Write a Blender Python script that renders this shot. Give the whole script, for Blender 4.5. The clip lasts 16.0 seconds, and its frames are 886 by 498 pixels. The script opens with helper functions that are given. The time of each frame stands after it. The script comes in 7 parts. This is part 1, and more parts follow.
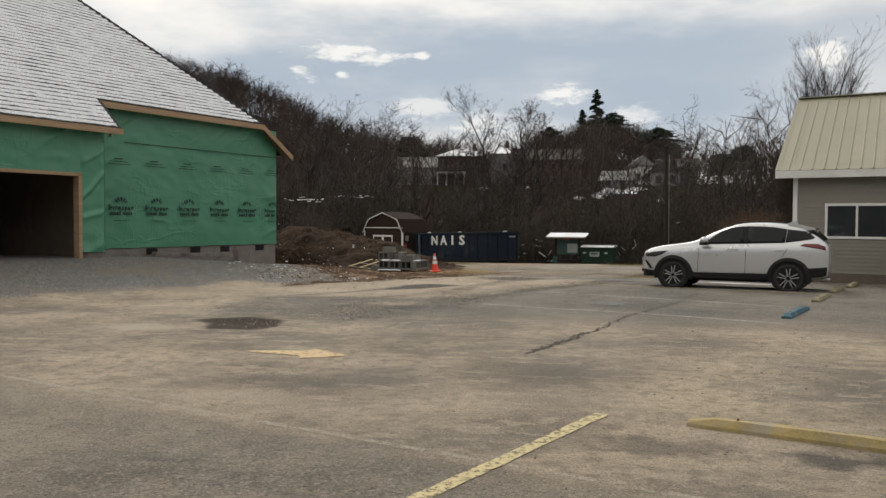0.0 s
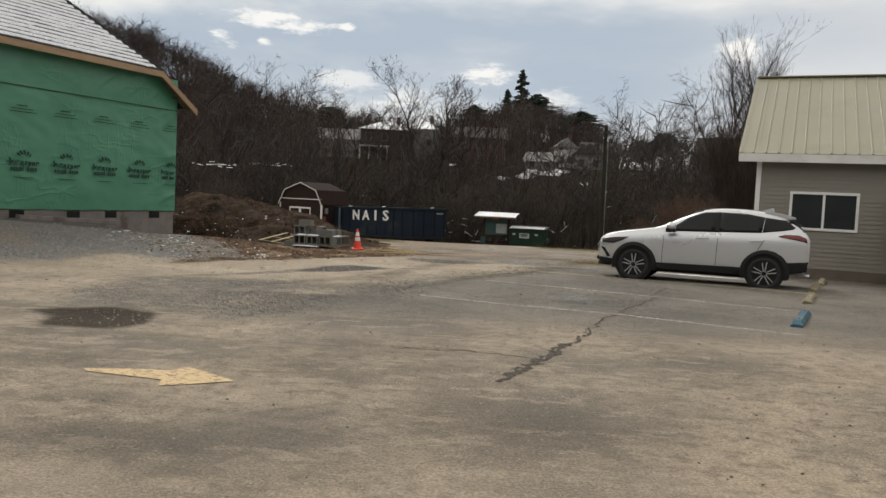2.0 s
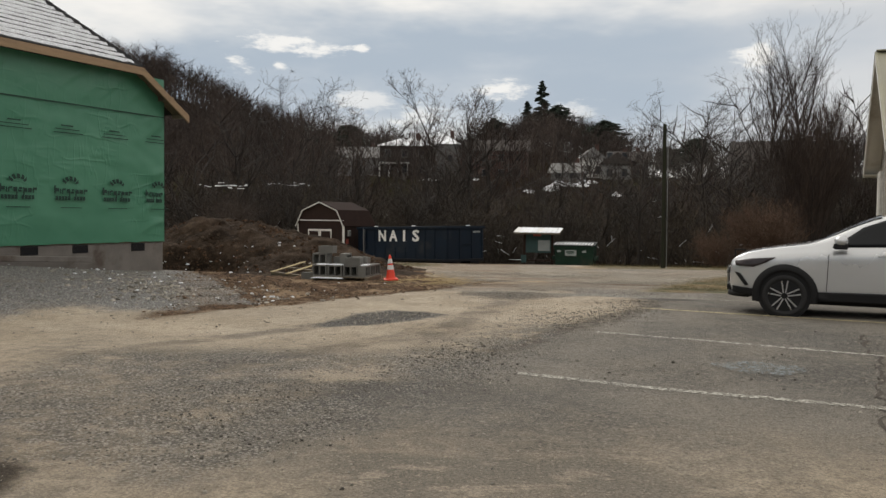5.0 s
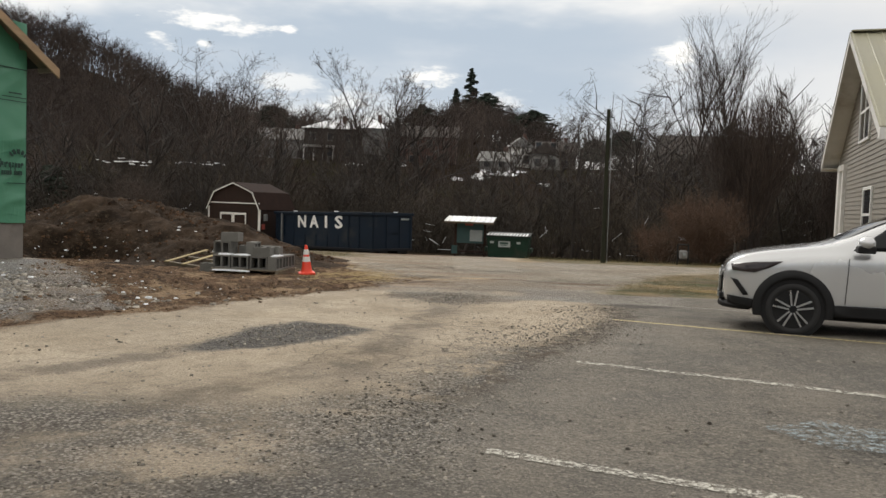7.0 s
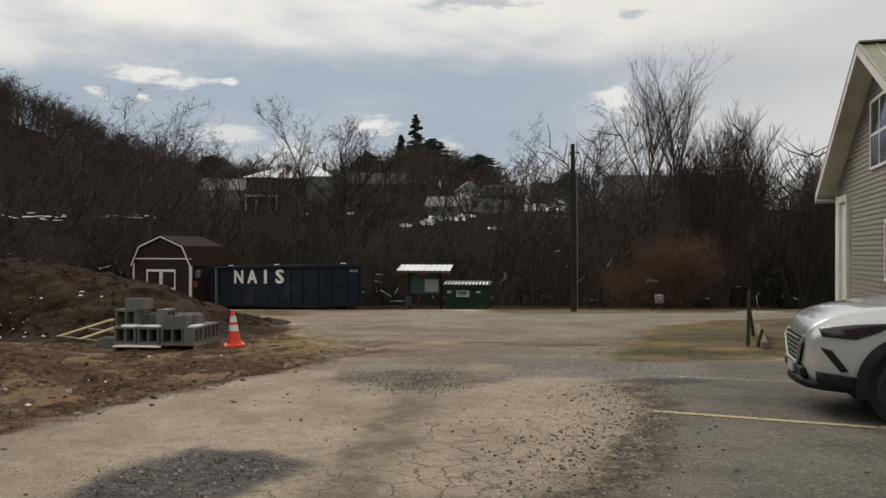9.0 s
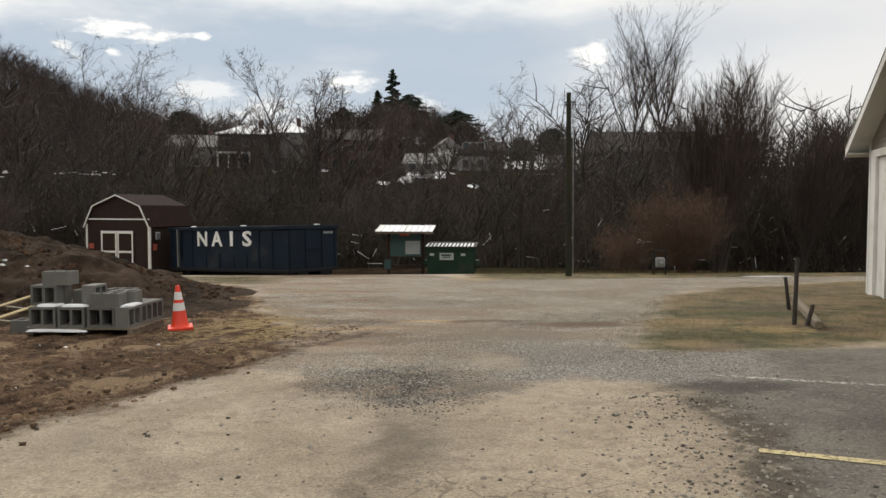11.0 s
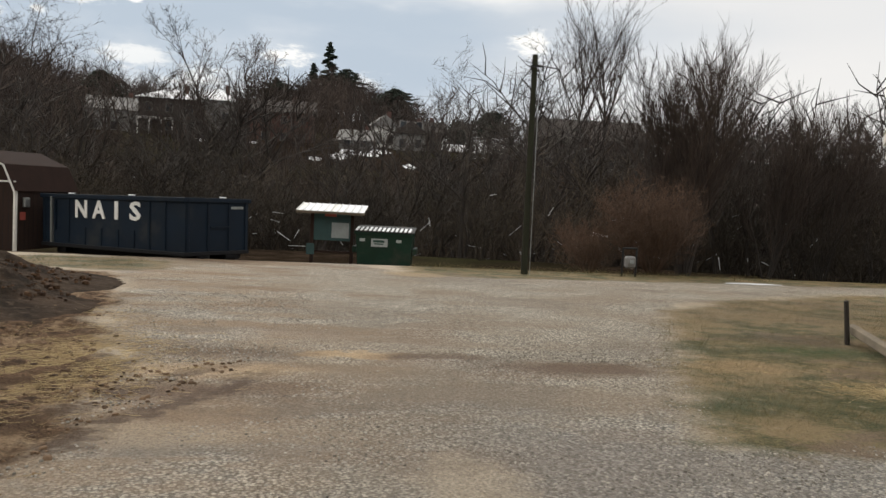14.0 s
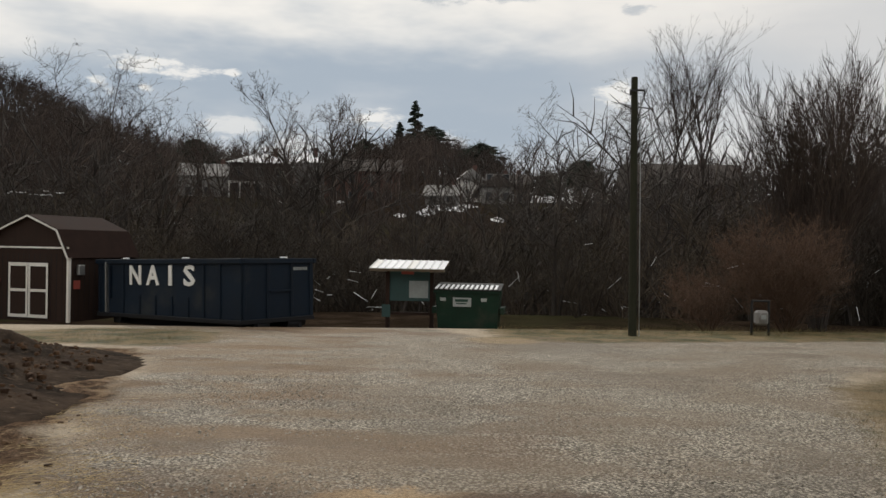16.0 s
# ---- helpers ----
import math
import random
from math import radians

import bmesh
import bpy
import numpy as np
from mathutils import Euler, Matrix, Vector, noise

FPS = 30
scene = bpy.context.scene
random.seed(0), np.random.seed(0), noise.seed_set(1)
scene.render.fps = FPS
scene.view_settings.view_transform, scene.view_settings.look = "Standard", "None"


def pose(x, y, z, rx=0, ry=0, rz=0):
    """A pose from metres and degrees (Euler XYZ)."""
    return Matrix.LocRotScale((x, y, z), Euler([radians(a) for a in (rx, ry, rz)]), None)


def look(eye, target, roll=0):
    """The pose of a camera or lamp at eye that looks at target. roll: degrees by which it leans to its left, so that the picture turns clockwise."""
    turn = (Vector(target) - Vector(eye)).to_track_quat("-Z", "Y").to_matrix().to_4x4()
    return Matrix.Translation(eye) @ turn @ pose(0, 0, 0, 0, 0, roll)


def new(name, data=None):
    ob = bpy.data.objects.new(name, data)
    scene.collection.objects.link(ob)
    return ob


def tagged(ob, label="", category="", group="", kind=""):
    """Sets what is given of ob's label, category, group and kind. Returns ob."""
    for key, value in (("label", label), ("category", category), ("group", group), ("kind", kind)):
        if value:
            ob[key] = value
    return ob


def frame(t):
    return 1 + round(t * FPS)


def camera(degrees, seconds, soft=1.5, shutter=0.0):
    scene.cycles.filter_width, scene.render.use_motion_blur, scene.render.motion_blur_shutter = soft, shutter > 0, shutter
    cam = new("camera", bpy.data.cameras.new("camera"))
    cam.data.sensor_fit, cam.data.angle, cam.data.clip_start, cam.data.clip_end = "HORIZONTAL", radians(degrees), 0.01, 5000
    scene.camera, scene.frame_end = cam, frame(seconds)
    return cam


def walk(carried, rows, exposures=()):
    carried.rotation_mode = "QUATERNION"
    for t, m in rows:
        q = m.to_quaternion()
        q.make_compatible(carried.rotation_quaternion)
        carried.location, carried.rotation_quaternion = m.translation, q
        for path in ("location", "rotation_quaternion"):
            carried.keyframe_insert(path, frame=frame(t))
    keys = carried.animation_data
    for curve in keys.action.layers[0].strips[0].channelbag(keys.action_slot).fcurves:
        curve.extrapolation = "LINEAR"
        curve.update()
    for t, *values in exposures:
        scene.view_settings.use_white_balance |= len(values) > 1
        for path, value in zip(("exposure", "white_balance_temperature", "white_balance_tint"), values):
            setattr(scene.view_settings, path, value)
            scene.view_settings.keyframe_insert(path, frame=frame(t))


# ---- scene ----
import functools

cam = camera(57.7, 16.0)
PATH = [
    (0, (1.87, -0.815, 1.516), (1.523, 1.154, 1.449), 0.3),
    (0.5, (1.741, -0.145, 1.495), (1.496, 1.836, 1.376), 1.8),
    (1, (1.594, 0.51, 1.454), (1.407, 2.498, 1.331), 2.0),
    (1.5, (1.408, 1.282, 1.431), (1.257, 3.273, 1.324), 2.1),
    (2, (1.181, 2.057, 1.427), (1.037, 4.048, 1.307), 2.7),
    (2.5, (1.05, 2.732, 1.438), (1.006, 4.731, 1.372), 1.4),
    (3, (0.877, 3.477, 1.454), (0.897, 5.477, 1.453), 1.9),
    (3.5, (0.682, 4.229, 1.448), (0.632, 6.228, 1.481), 2.0),
    (4, (0.449, 4.982, 1.45), (0.274, 6.975, 1.466), 0.6),
    (4.2, (0.359, 5.381, 1.429), (0.156, 7.37, 1.424), 0.7),
    (6.3, (-0.239, 8.407, 1.399), (-0.337, 10.4, 1.265), 1.8),
    (6.5, (-0.238, 8.717, 1.367), (-0.283, 10.712, 1.236), 2.0),
    (7, (-0.262, 9.483, 1.384), (-0.272, 11.48, 1.276), 2.1),
    (7.5, (-0.279, 10.224, 1.366), (-0.259, 12.221, 1.261), 2.2),
    (8, (-0.343, 11.003, 1.408), (-0.31, 13.001, 1.342), 1.4),
    (8.5, (-0.396, 11.792, 1.42), (-0.314, 13.791, 1.414), 0.8),
    (9, (-0.461, 12.64, 1.449), (-0.345, 14.637, 1.458), 0.2),
    (9.2, (-0.484, 12.915, 1.468), (-0.356, 14.911, 1.476), 0.5),
    (11.3, (-0.518, 15.806, 1.505), (-0.33, 17.794, 1.402), 0.1),
    (11.5, (-0.509, 16.249, 1.493), (-0.305, 18.236, 1.388), 0.3),
    (12, (-0.484, 16.941, 1.458), (-0.285, 18.926, 1.323), 0.1),
    (12.5, (-0.421, 17.606, 1.433), (-0.207, 19.589, 1.275), 0.0),
    (13, (-0.382, 18.296, 1.416), (-0.13, 20.275, 1.273), 1.3),
    (13.5, (-0.329, 19.094, 1.398), (-0.042, 21.068, 1.26), 2.9),
    (14, (-0.163, 19.744, 1.432), (0.18, 21.71, 1.298), 3.0),
    (14.5, (0.038, 20.546, 1.42), (0.414, 22.507, 1.302), 3.5),
    (15, (0.191, 21.21, 1.363), (0.488, 23.185, 1.26), 3.5),
    (15.5, (0.31, 22.036, 1.368), (0.476, 24.029, 1.316), 1.7),
    (16, (0.403, 22.856, 1.363), (0.518, 24.852, 1.357), 0.9),
]
EXPOSURE = [(0, -0.16), (0.6, -0.1), (2.0, -0.12), (2.6, -0.18), (3.0, -0.45), (3.4, -0.65), (4.0, -0.55), (4.6, -0.35), (6.0, 0.05), (7.4, 0.05), (8.1, 0.0), (8.6, -0.3), (9.2, -0.38), (10.2, -0.15), (11.3, 0.06), (13.0, 0.02), (14.6, 0.08), (15.3, 0.0), (16, -0.3)]
walk(cam, [(t, look(eye, target, roll)) for t, eye, target, roll in PATH], EXPOSURE)

# ---- light ----
world = bpy.data.worlds.new("sky")
scene.world = world
world.use_nodes = True
SUN_EL, SUN_AZ = radians(38), radians(-20)


def build_sky():
    nt = world.node_tree
    nt.nodes.clear()
    out = nt.nodes.new("ShaderNodeOutputWorld")
    bg = nt.nodes.new("ShaderNodeBackground")
    sky = nt.nodes.new("ShaderNodeTexSky")
    sky.sky_type, sky.sun_disc = "NISHITA", False
    sky.sun_elevation, sky.sun_rotation = SUN_EL, SUN_AZ
    sky.air_density, sky.dust_density, sky.ozone_density = 1.0, 2.0, 1.0
    dim = nt.nodes.new("ShaderNodeMix")
    dim.data_type, dim.blend_type = "RGBA", "MULTIPLY"
    dim.inputs[0].default_value = 1.0
    dim.inputs[7].default_value = (0.085, 0.085, 0.085, 1)
    nt.links.new(sky.outputs[0], dim.inputs[6])
    co = nt.nodes.new("ShaderNodeTexCoord")
    mp = nt.nodes.new("ShaderNodeMapping")
    mp.inputs["Scale"].default_value = (1.0, 1.0, 3.2)
    mp.inputs["Location"].default_value = (0.35, 0.1, 0.28)
    nt.links.new(co.outputs["Generated"], mp.inputs["Vector"])

    def noisy(scale, detail, lo, hi, vec=mp):
        n = nt.nodes.new("ShaderNodeTexNoise")
        n.inputs["Scale"].default_value, n.inputs["Detail"].default_value = scale, detail
        n.inputs["Roughness"].default_value = 0.55
        nt.links.new(vec.outputs[0], n.inputs["Vector"])
        r = nt.nodes.new("ShaderNodeMapRange")
        r.interpolation_type = "SMOOTHSTEP"
        r.inputs[1].default_value, r.inputs[2].default_value = lo, hi
        nt.links.new(n.outputs[0], r.inputs[0])
        return r.outputs[0]

    def over(under, colour, mask):
        m = nt.nodes.new("ShaderNodeMix")
        m.data_type = "RGBA"
        nt.links.new(mask, m.inputs[0])
        if hasattr(under, "default_value"):
            nt.links.new(under, m.inputs[6])
        m.inputs[7].default_value = (*colour, 1)
        return m.outputs[2]

    # layers of cloud by height above the horizon, warped by noise
    sep = nt.nodes.new("ShaderNodeSeparateXYZ")
    nt.links.new(co.outputs["Generated"], sep.inputs[0])

    def band(lo, hi, amount):
        w = nt.nodes.new("ShaderNodeMath")
        w.operation = "MULTIPLY_ADD"
        nt.links.new(noisy(1.5, 6, 0.2, 0.8), w.inputs[0])
        w.inputs[1].default_value = amount
        nt.links.new(sep.outputs[2], w.inputs[2])
        r = nt.nodes.new("ShaderNodeMapRange")
        r.interpolation_type = "SMOOTHSTEP"
        r.inputs[1].default_value, r.inputs[2].default_value = lo, hi
        nt.links.new(w.outputs[0], r.inputs[0])
        return r.outputs[0]

    thin = nt.nodes.new("ShaderNodeMix")
    thin.data_type = "RGBA"
    thin.inputs[0].default_value = 0.72
    nt.links.new(dim.outputs[2], thin.inputs[6])
    thin.inputs[7].default_value = (0.83, 0.835, 0.84, 1)
    c = over(thin.outputs[2], (0.47, 0.545, 0.63), band(0.175, 0.275, 0.16))
    c = over(c, (1.12, 1.075, 1.0), band(0.30, 0.40, 0.18))
    # thicker pale overcast towards the east
    east = nt.nodes.new("ShaderNodeMath")
    east.operation = "MULTIPLY_ADD"
    nt.links.new(noisy(1.8, 5, 0.2, 0.8), east.inputs[0])
    east.inputs[1].default_value = 0.30
    nt.links.new(sep.outputs[0], east.inputs[2])
    fade = nt.nodes.new("ShaderNodeMapRange")
    fade.interpolation_type = "SMOOTHSTEP"
    for k, v in enumerate((0.20, 0.60, 0.0, 0.8)):
        fade.inputs[k + 1].default_value = v
    nt.links.new(east.outputs[0], fade.inputs[0])
    c = over(c, (0.83, 0.81, 0.785), fade.outputs[0])

    def math_node(op, a, b):
        m = nt.nodes.new("ShaderNodeMath")
        m.operation = op
        for k, v in enumerate((a, b)):
            if isinstance(v, float):
                m.inputs[k].default_value = v
            else:
                nt.links.new(v, m.inputs[k])
        return m.outputs[0]

    fluff = nt.nodes.new("ShaderNodeTexNoise")
    fluff.inputs["Scale"].default_value, fluff.inputs["Detail"].default_value, fluff.inputs["Roughness"].default_value = 24, 8, 0.66
    nt.links.new(mp.outputs[0], fluff.inputs["Vector"])
    slant = math_node("DIVIDE", sep.outputs[0], sep.outputs[1])
    soft = math_node("SUBTRACT", fluff.outputs[0], 0.5)

    def puff(az, el, half_w, half_h, tone, strength=1.0):
        """One small fair-weather cloud; degrees."""
        a = math_node("DIVIDE", math_node("SUBTRACT", slant, math.tan(radians(az))), radians(half_w))
        b = math_node("DIVIDE", math_node("SUBTRACT", sep.outputs[2], math.sin(radians(el))), radians(half_h))
        d = math_node("ADD", math_node("SQRT", math_node("ADD", math_node("MULTIPLY", a, a), math_node("MULTIPLY", b, b)), 0.0), math_node("MULTIPLY", soft, 4.0))
        r = nt.nodes.new("ShaderNodeMapRange")
        r.interpolation_type = "SMOOTHSTEP"
        for k, v in enumerate((1.2, 0.2, 0.0, strength)):
            r.inputs[k + 1].default_value = v
        nt.links.new(d, r.inputs[0])
        front = math_node("GREATER_THAN", sep.outputs[1], 0.0)
        return over(c, tone, math_node("MULTIPLY", r.outputs[0], front))

    white = (1.0, 0.985, 0.95)
    for az, el, w, h in ((-17.2, 11.75, 3.0, 0.55), (-14.2, 11.45, 2.0, 0.5), (-20.0, 10.3, 1.3, 0.5), (-17.2, 10.25, 0.6, 0.3), (-11.6, 11.5, 0.7, 0.3), (-1.6, 8.9, 1.5, 0.6), (15.5, 10.7, 1.4, 0.8), (-11.0, 7.9, 2.6, 0.9), (-7.5, 7.0, 2.2, 0.8), (3.5, 7.4, 2.0, 0.7)):
        c = puff(az, el, w, h, white, 0.95 if el > 8.5 else 0.6)
    for az, el, w, h in ((5.5, 17.3, 4.5, 0.5), (16.5, 16.2, 1.2, 0.35)):
        c = puff(az, el, w, h, (0.56, 0.60, 0.64), 0.8)
    nt.links.new(c, bg.inputs["Color"])
    bg.inputs["Strength"].default_value = 1.06
    nt.links.new(bg.outputs[0], out.inputs[0])


build_sky()
sun = new("sun", bpy.data.lights.new("sun", "SUN"))
sun.data.energy, sun.data.angle, sun.data.color = 1.6, radians(25), (1.0, 0.96, 0.9)
sun.matrix_world = look((0, 0, 0), (-math.sin(SUN_AZ) * math.cos(SUN_EL), -math.cos(SUN_AZ) * math.cos(SUN_EL), -math.sin(SUN_EL)))


# ---- materials ----
class Nodes:
    """A small helper to wire a procedural material."""

    def __init__(self, name, space="Object"):
        self.m = bpy.data.materials.new(name)
        self.m.use_nodes = True
        self.t = self.m.node_tree
        self.bsdf = self.t.nodes["Principled BSDF"]
        self.space = self.t.nodes.new("ShaderNodeTexCoord").outputs[space]

    def put(self, socket, value):
        if isinstance(value, bpy.types.NodeSocket):
            self.t.links.new(value, socket)
        elif isinstance(value, (tuple, list)) and len(value) == 3 and len(socket.default_value) == 4:
            socket.default_value = (*value, 1)
        else:
            socket.default_value = value

    def math(self, op, a, b=0.0):
        n = self.t.nodes.new("ShaderNodeMath")
        n.operation = op
        self.put(n.inputs[0], a), self.put(n.inputs[1], b)
        return n.outputs[0]

    def stretch(self, scale, vec=None):
        n = self.t.nodes.new("ShaderNodeMapping")
        n.inputs["Scale"].default_value = scale
        self.t.links.new(vec or self.space, n.inputs["Vector"])
        return n.outputs[0]

    def noise(self, scale, detail=4, rough=0.55, vec=None):
        n = self.t.nodes.new("ShaderNodeTexNoise")
        n.inputs["Scale"].default_value, n.inputs["Detail"].default_value, n.inputs["Roughness"].default_value = scale, detail, rough
        self.t.links.new(vec or self.space, n.inputs["Vector"])
        return n.outputs[0]

    def cells(self, scale, feature="F1", vec=None, out=0):
        n = self.t.nodes.new("ShaderNodeTexVoronoi")
        n.feature = feature
        n.inputs["Scale"].default_value = scale
        self.t.links.new(vec or self.space, n.inputs["Vector"])
        return n.outputs[out]

    def warped(self, amount):
        """The place, pushed about by noise."""
        n = self.t.nodes.new("ShaderNodeTexNoise")
        n.inputs["Scale"].default_value, n.inputs["Detail"].default_value = 2.5, 4
        self.t.links.new(self.space, n.inputs["Vector"])
        a = self.t.nodes.new("ShaderNodeVectorMath")
        a.operation = "MULTIPLY_ADD"
        self.t.links.new(n.outputs["Color"], a.inputs[0])
        a.inputs[1].default_value = (amount,) * 3
        self.t.links.new(self.space, a.inputs[2])
        return a.outputs[0]

    def step(self, v, lo, hi, a=0.0, b=1.0):
        n = self.t.nodes.new("ShaderNodeMapRange")
        n.interpolation_type = "SMOOTHSTEP"
        for k, val in enumerate((v, lo, hi, a, b)):
            self.put(n.inputs[k], val)
        return n.outputs[0]

    def mix(self, f, a, b, blend="MIX"):
        n = self.t.nodes.new("ShaderNodeMix")
        n.data_type, n.blend_type = "RGBA", blend
        self.put(n.inputs[0], f), self.put(n.inputs[6], a), self.put(n.inputs[7], b)
        return n.outputs[2]

    def xyz(self):
        n = self.t.nodes.new("ShaderNodeSeparateXYZ")
        self.t.links.new(self.space, n.inputs[0])
        return n.outputs

    def bump(self, height, strength, distance=0.02):
        n = self.t.nodes.new("ShaderNodeBump")
        n.inputs["Strength"].default_value, n.inputs["Distance"].default_value = strength, distance
        self.t.links.new(height, n.inputs["Height"])
        self.t.links.new(n.outputs[0], self.bsdf.inputs["Normal"])

    def done(self, colour, rough=0.8, metal=0.0):
        self.put(self.bsdf.inputs["Base Color"], colour)
        self.put(self.bsdf.inputs["Roughness"], rough)
        self.put(self.bsdf.inputs["Metallic"], metal)
        return self.m


def plain(name, colour, rough=0.7, metal=0.0, vary=0.25, scale=3.0, grain=40.0, bump=0.15, stretch=(1, 1, 1), dirt=None, shift=0.12):
    """A surface with broad stains, fine grain and a little relief; each object differs slightly."""
    n = Nodes(name)
    vec = n.stretch(stretch)
    big, fine = n.noise(scale, 5, vec=vec), n.noise(grain, 3, vec=vec)
    dark = tuple(c * (1 - vary) for c in colour)
    c = n.mix(n.step(big, 0.3, 0.7), dark, colour)
    c = n.mix(n.math("MULTIPLY", n.step(fine, 0.3, 0.75), 0.35), c, tuple(min(1, k * (1 + vary)) for k in colour))
    if dirt:
        c = n.mix(n.step(n.noise(scale * 0.6, 6, 0.65), 0.5, 0.72), c, dirt)
    info = n.t.nodes.new("ShaderNodeObjectInfo")
    c = n.mix(1.0, c, n.mix(info.outputs["Random"], (1 - shift,) * 3, (1.0, 1.0, 1.0)), "MULTIPLY")
    if bump:
        n.bump(fine, bump, 0.01)
    return n.done(c, n.step(big, 0.2, 0.8, rough - 0.08, min(1, rough + 0.08)), metal)


def glass_dark(name, tint=(0.02, 0.022, 0.025)):
    n = Nodes(name)
    return n.done(n.mix(n.noise(1.5, 3), tint, tuple(c * 2 for c in tint)), 0.06, 0.0)


M = {}
M["wood_raw"] = plain("raw pine", (0.40, 0.275, 0.165), 0.75, vary=0.3, scale=2, grain=30, stretch=(1, 1, 8))
M["wood_old"] = plain("weathered wood", (0.21, 0.17, 0.12), 0.85, vary=0.4, scale=3, grain=40)
M["block"] = plain("concrete block", (0.22, 0.20, 0.18), 0.92, vary=0.3, scale=2.5, grain=120, bump=0.35, dirt=(0.10, 0.075, 0.058))
M["block_new"] = plain("grey concrete block", (0.185, 0.18, 0.165), 0.92, vary=0.2, scale=4, grain=150, bump=0.4, shift=0.25)
M["hip_cap"] = plain("black shingle cap", (0.02, 0.02, 0.022), 0.9, grain=120)
M["siding"] = plain("tan vinyl siding", (0.225, 0.203, 0.17), 0.55, vary=0.1, scale=0.6, grain=60, bump=0.05, dirt=(0.18, 0.162, 0.132), shift=0.06)
M["roof_metal"] = plain("olive painted roof metal", (0.30, 0.285, 0.20), 0.42, vary=0.15, scale=0.7, grain=25, bump=0.05, dirt=(0.21, 0.2, 0.15), shift=0.1)
M["white_paint"] = plain("white paint", (0.72, 0.71, 0.68), 0.55, vary=0.12, scale=1.5, grain=60, bump=0.05, dirt=(0.5, 0.47, 0.42))
M["white_vinyl"] = plain("white vinyl", (0.76, 0.76, 0.74), 0.45, vary=0.08, scale=1.5, grain=60, bump=0.04, dirt=(0.6, 0.58, 0.53))
M["glass"] = glass_dark("dark window glass")
M["black_metal"] = plain("black stove metal", (0.015, 0.015, 0.016), 0.5, metal=0.3, grain=60)
M["rust"] = plain("rusty metal", (0.22, 0.09, 0.045), 0.85, vary=0.4, grain=60)
M["dark"] = plain("dark interior board and shaded base", (0.16, 0.13, 0.105), 0.9)
M["navy"] = plain("navy painted steel", (0.005, 0.013, 0.026), 0.6, vary=0.35, scale=1.1, grain=30, bump=0.12, dirt=(0.022, 0.027, 0.032))
M["navy_dark"] = plain("worn black steel", (0.012, 0.013, 0.016), 0.6, vary=0.4, scale=3, grain=40)
M["letter_white"] = plain("white lettering", (0.80, 0.80, 0.78), 0.6, vary=0.1, scale=3, grain=50, bump=0.0)
M["green_steel"] = plain("dark green painted steel", (0.005, 0.028, 0.017), 0.5, vary=0.35, scale=2, grain=30, dirt=(0.025, 0.035, 0.025))
M["shed_brown"] = plain("dark brown painted board", (0.033, 0.02, 0.016), 0.75, vary=0.3, scale=2, grain=30, stretch=(4, 4, 0.6))
M["shed_roof"] = plain("brown shingle", (0.030, 0.018, 0.015), 0.97, vary=0.3, scale=3, grain=60)
M["cone"] = plain("orange vinyl", (0.80, 0.055, 0.02), 0.5, vary=0.12, scale=6, grain=60, bump=0.05)
M["reflective"] = plain("white reflective band", (0.78, 0.78, 0.76), 0.35, vary=0.08, scale=8, bump=0)
M["rubber"] = plain("black rubber", (0.018, 0.018, 0.019), 0.8, grain=90)
M["stop_yellow"] = plain("worn yellow kerb paint", (0.36, 0.28, 0.12), 0.85, vary=0.35, scale=5, grain=50, bump=0.35, dirt=(0.30, 0.26, 0.19))
M["stop_worn"] = plain("kerb paint worn to concrete", (0.25, 0.215, 0.125), 0.88, vary=0.4, scale=4, grain=50, bump=0.35, dirt=(0.19, 0.175, 0.145))
M["stop_blue"] = plain("blue kerb paint", (0.035, 0.10, 0.145), 0.85, vary=0.35, scale=5, grain=50, bump=0.35, dirt=(0.11, 0.15, 0.17))
M["snow"] = plain("old snow", (0.85, 0.87, 0.90), 0.7, vary=0.08, scale=6, grain=80, bump=0.2)
M["bark"] = plain("grey brown bark", (0.05, 0.041, 0.035), 0.95, vary=0.4, scale=1.0, grain=20)
M["bark_pale"] = plain("pale grey bark", (0.085, 0.073, 0.062), 0.95, vary=0.4, scale=1.0, grain=20)
M["pole"] = plain("green treated pole", (0.032, 0.033, 0.022), 0.9, vary=0.4, scale=1.5, grain=30, stretch=(3, 3, 0.4))
M["needles"] = plain("dark conifer needles", (0.018, 0.03, 0.018), 0.9, vary=0.4, scale=0.5, grain=8)
M["brick_far"] = plain("dark red brick", (0.11, 0.06, 0.05), 0.9, vary=0.3, scale=1, grain=10)
M["stucco_far"] = plain("grey painted boards", (0.21, 0.205, 0.20), 0.85, vary=0.2, scale=0.5, grain=6)
M["pale_far"] = plain("pale painted boards", (0.30, 0.295, 0.285), 0.85, vary=0.2, scale=0.5, grain=6)
M["dark_far"] = plain("dark brown shingles", (0.06, 0.05, 0.045), 0.9, vary=0.2, scale=0.5, grain=6)
M["steel"] = plain("galvanised steel", (0.35, 0.36, 0.36), 0.4, metal=0.8, vary=0.15, grain=40)
M["teal"] = plain("green notice board paint", (0.03, 0.075, 0.075), 0.7, vary=0.25, scale=3)
M["paper"] = plain("sun-bleached notice paper", (0.33, 0.36, 0.36), 0.85, vary=0.2, scale=6)
M["red_sign"] = plain("faded red sign", (0.35, 0.07, 0.05), 0.7, vary=0.2)
M["straw"] = plain("pale straw", (0.42, 0.33, 0.17), 0.9, vary=0.3, grain=40)

